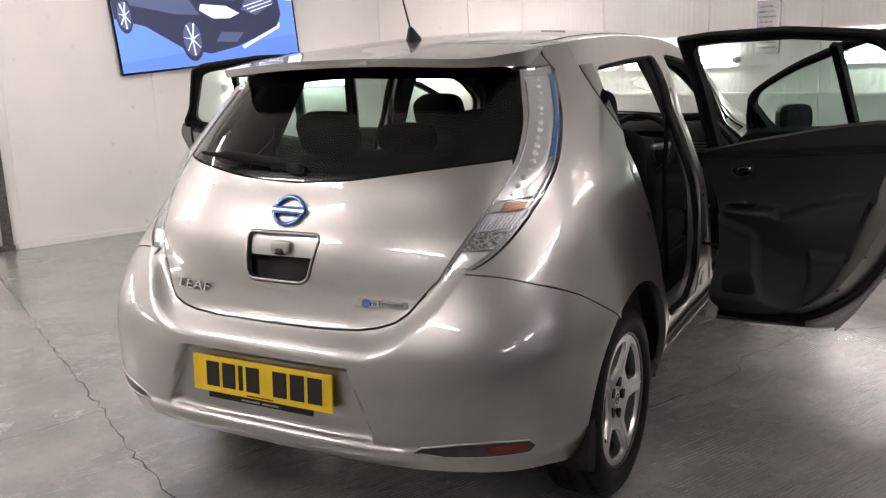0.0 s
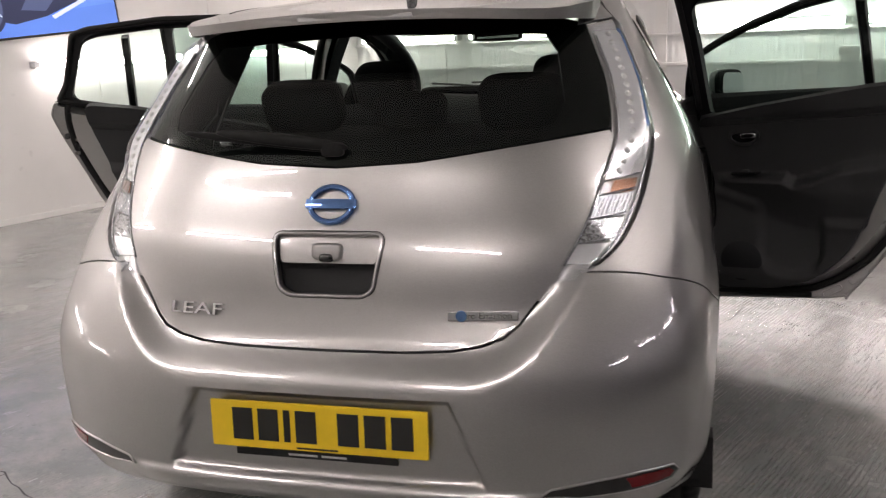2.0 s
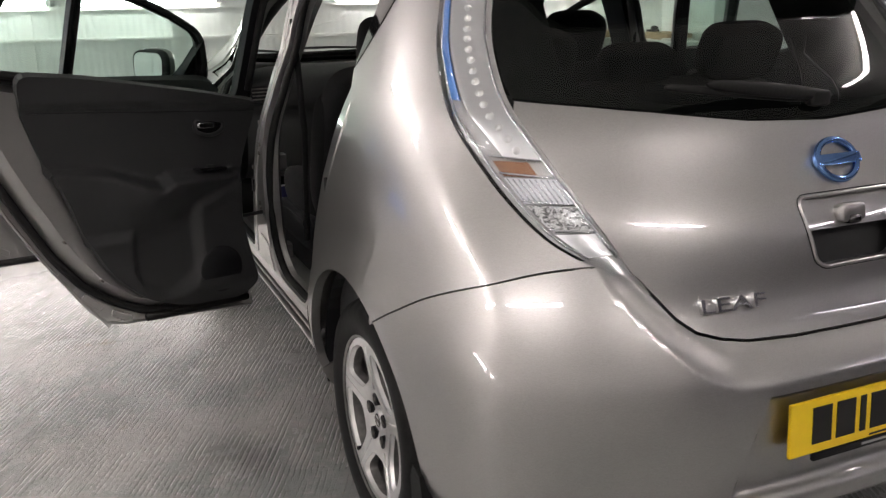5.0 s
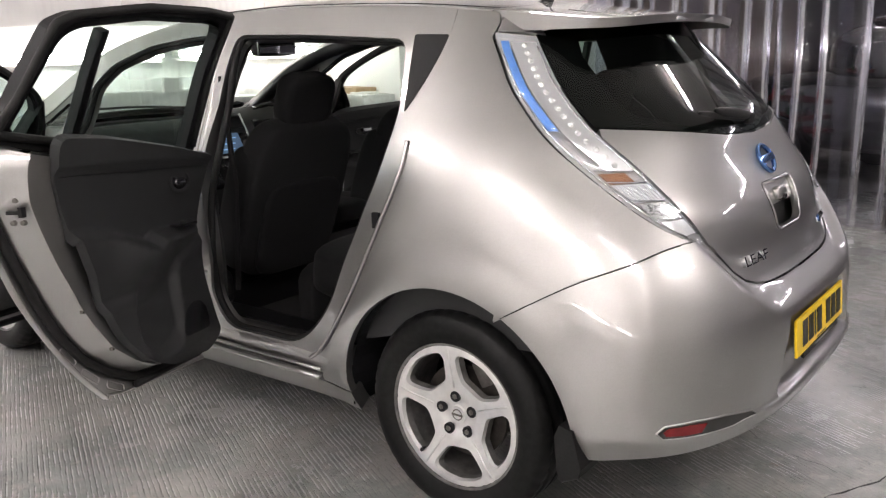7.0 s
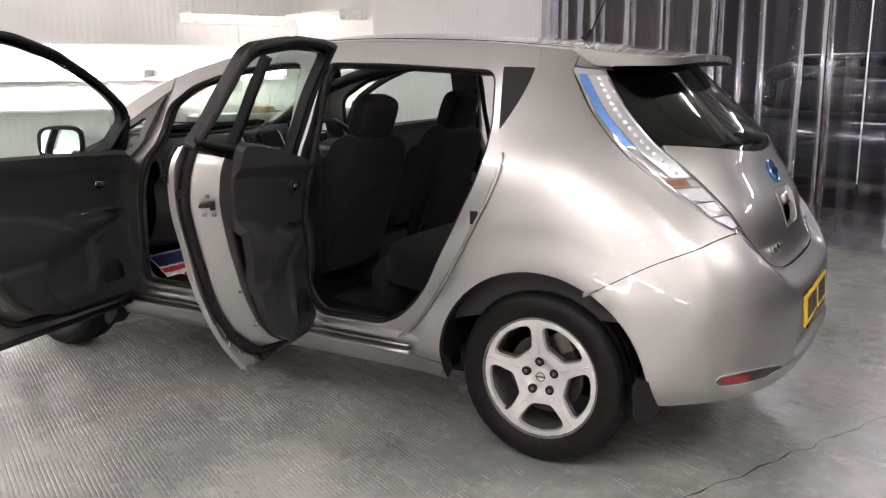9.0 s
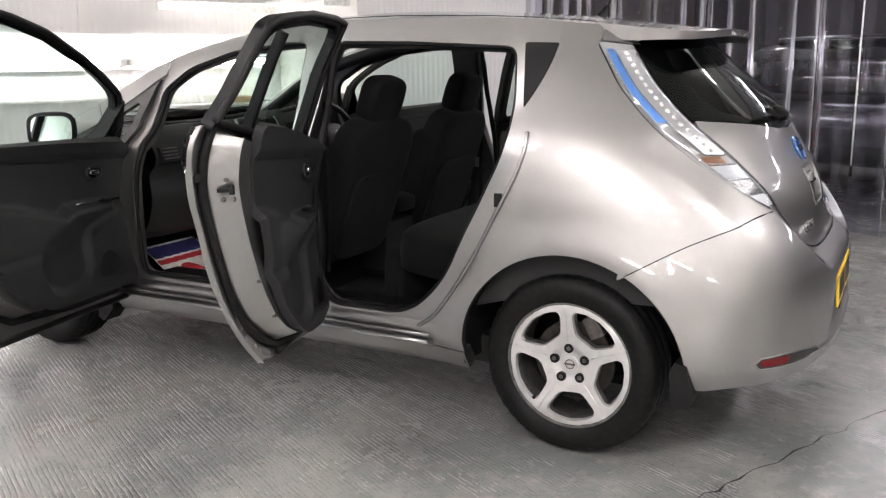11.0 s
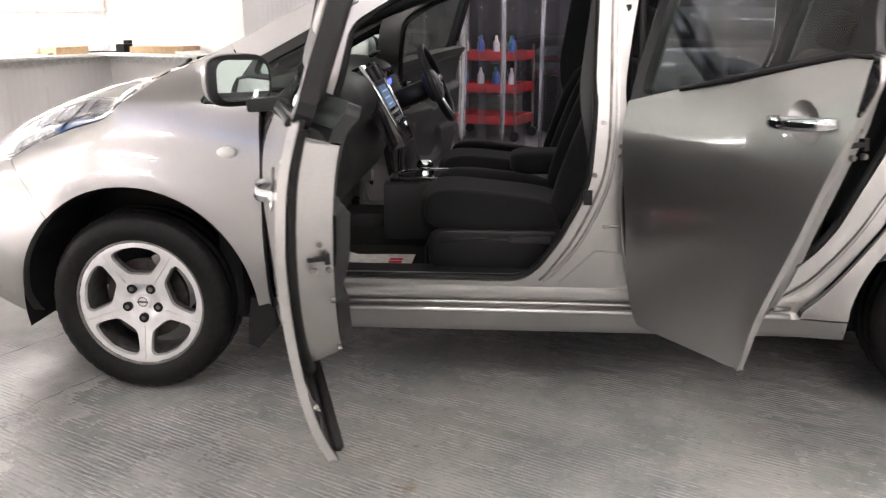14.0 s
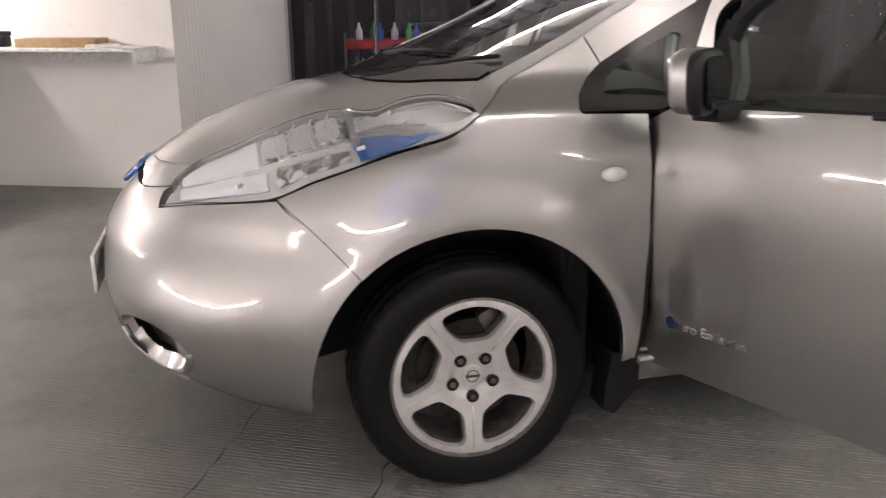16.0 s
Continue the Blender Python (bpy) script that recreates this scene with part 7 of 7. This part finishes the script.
part("dial_display", add_box(bmesh.new(), (.20, 1.994, .945), (.285, 2.0, .985), .002), DIALB, dash, "blue glowing dial display")
tube("eyebrow_display", [Vector((.27, 2.08, 1.085)), Vector((.36, 2.06, 1.098)), Vector((.47, 2.08, 1.085))], .012, GLOSSBLACK, dash, 8)
# steering wheel
sw = Matrix.Translation((.36, 1.80, .955)) @ Matrix.Rotation(radians(-24), 4, "X")
ring = [sw @ Vector((.185 * math.cos(a), 0, .185 * math.sin(a) * (.96 if math.sin(a) > 0 else .9))) for a in [2 * math.pi * k / 48 for k in range(48)]]
steer = tube("steering_wheel", ring, .0155, BLACK, car, 10, True, "black leather steering wheel with a silver badge")
cushion("steering_hub", (.17, .07, .14), TRIM, steer, sw @ Matrix.Translation((0, .02, 0)), .6, 12)
for a, b in (((-.07, .01, .01), (-.178, 0, .02)), ((.07, .01, .01), (.178, 0, .02)), ((0, .02, -.05), (0, 0, -.165))):
    tube("steering_spoke", [sw @ Vector(a), sw @ Vector(b)], .018, SILVERPL, steer, 8)
tube("hub_badge", [sw @ Vector((.022 * math.cos(a), -.018, .018 * math.sin(a))) for a in [2 * math.pi * k / 24 for k in range(24)]], .004, CHROME, steer, 6, True)
tube("steering_column", [sw @ Vector((0, .03, 0)), Vector((.36, 2.0, .87))], .045, BLACK, steer, 10)
# centre console with the shift knob and armrest
con = part("console", add_box(bmesh.new(), (-.13, 1.18, .36), (.13, 1.98, .60), .03), TRIM, car, "dark console between the front seats", smooth=True)
part("console_top", add_box(bmesh.new(), (-.115, 1.50, .60), (.115, 1.95, .615), .006), GLOSSBLACK, con)
tube("console_edge", [Vector((.115 * math.cos(a), 1.72 + .21 * math.sin(a), .617)) for a in [2 * math.pi * k / 32 for k in range(32)]], .004, CHROME, con, 6, True)
part("shift_base", add_cyl(bmesh.new(), (0, 1.82, .614), (0, 1.82, .632), .042, .034, seg=24), CHROME, con, smooth=True)
bm = bmesh.new()
bmesh.ops.create_uvsphere(bm, u_segments=20, v_segments=12, radius=.030, matrix=Matrix.Translation((0, 1.82, .655)) @ Matrix.Diagonal((1, 1.2, .75, 1)))
part("shift_knob", bm, CHROME, con, "round chrome shift knob", smooth=True)
for y in (1.60,):
    vs, fs = revolve([(.042, .0), (.042, .004), (.036, .004), (.034, -.03)], 24, Matrix.Translation((-.0, y, .614)) @ Matrix.Rotation(radians(-90), 4, "Y"))
    mesh_ob("cup_holder", vs, fs, CHROME, con, smooth=True)
cushion("armrest", (.22, .34, .09), FABRIC, con, Matrix.Translation((0, 1.30, .675)), .45, 12)
# pedals' side kick panels, interior mirror, paper mat
im = Matrix.Translation((0, 1.60, 1.375))
mir = cushion("interior_mirror", (.24, .05, .07), BLACK, car, im, .45, 10)
part("mirror_face", add_box(bmesh.new(), (-.11, -.030, -.028), (.11, -.022, .028), .008, im), MIRROR, mir)
tube("mirror_stalk", [Vector((0, 1.61, 1.38)), Vector((0, 1.67, 1.43))], .012, BLACK, mir, 8)

mat_e = empty("paper_mat")
tagged(mat_e, "white paper floor mat printed in red and navy, in the footwell", "mat")
vs, fs = [], []
nx, ny = 8, 12
mat_z = lambda x, y: .338 + .13 * smooth((y - 2.05) / .26) + .006 * math.sin(x * 14) * smooth((2.1 - y) / .2)
for i in range(nx + 1):
    for j in range(ny + 1):
        x, y = -.61 + .34 * i / nx, 1.83 + .46 * j / ny
        vs.append((x, y, mat_z(x, y)))
for i in range(nx):
    for j in range(ny):
        a = i * (ny + 1) + j
        fs.append((a, a + ny + 1, a + ny + 2, a + 1))
mesh_ob("sheet", vs, fs, PAPER, mat_e, smooth=True)


def printed(name, pts, material, lift=.003):
    mesh_ob(name, [(x, y, mat_z(x, y) + lift) for x, y in pts], [tuple(range(len(pts)))], material, mat_e)


for k, (y0, y1, mt) in enumerate(((2.20, 2.27, NAVY), (2.165, 2.19, REDPRINT))):
    for i in range(6):
        x0 = -.605 + .055 * i
        printed("printed_band", [(x0, y0), (x0 + .055, y0 - .004), (x0 + .055, y1 - .004), (x0, y1)], mt)
for a0, rr, mt in ((0.3, .075, REDPRINT), (2.6, .075, INK), (0.0, .04, REDPRINT)):
    for k in range(10):
        t0, t1 = a0 + 2.4 * k / 10, a0 + 2.4 * (k + 1) / 10
        cx, cy, w = -.47, 2.05, .018 * math.sin(math.pi * (k + .5) / 10) + .004
        printed("printed_swirl", [(cx + (rr - w) * math.cos(t0), cy + (rr - w) * math.sin(t0)), (cx + (rr + w) * math.cos(t0), cy + (rr + w) * math.sin(t0)), (cx + (rr + w) * math.cos(t1), cy + (rr + w) * math.sin(t1)), (cx + (rr - w) * math.cos(t1), cy + (rr - w) * math.sin(t1))], mt)
for k in range(7):
    printed("printed_letter_bar", [(-.58 + .035 * k, 1.87), (-.555 + .035 * k, 1.87), (-.555 + .035 * k, 1.92), (-.58 + .035 * k, 1.92)], REDPRINT)
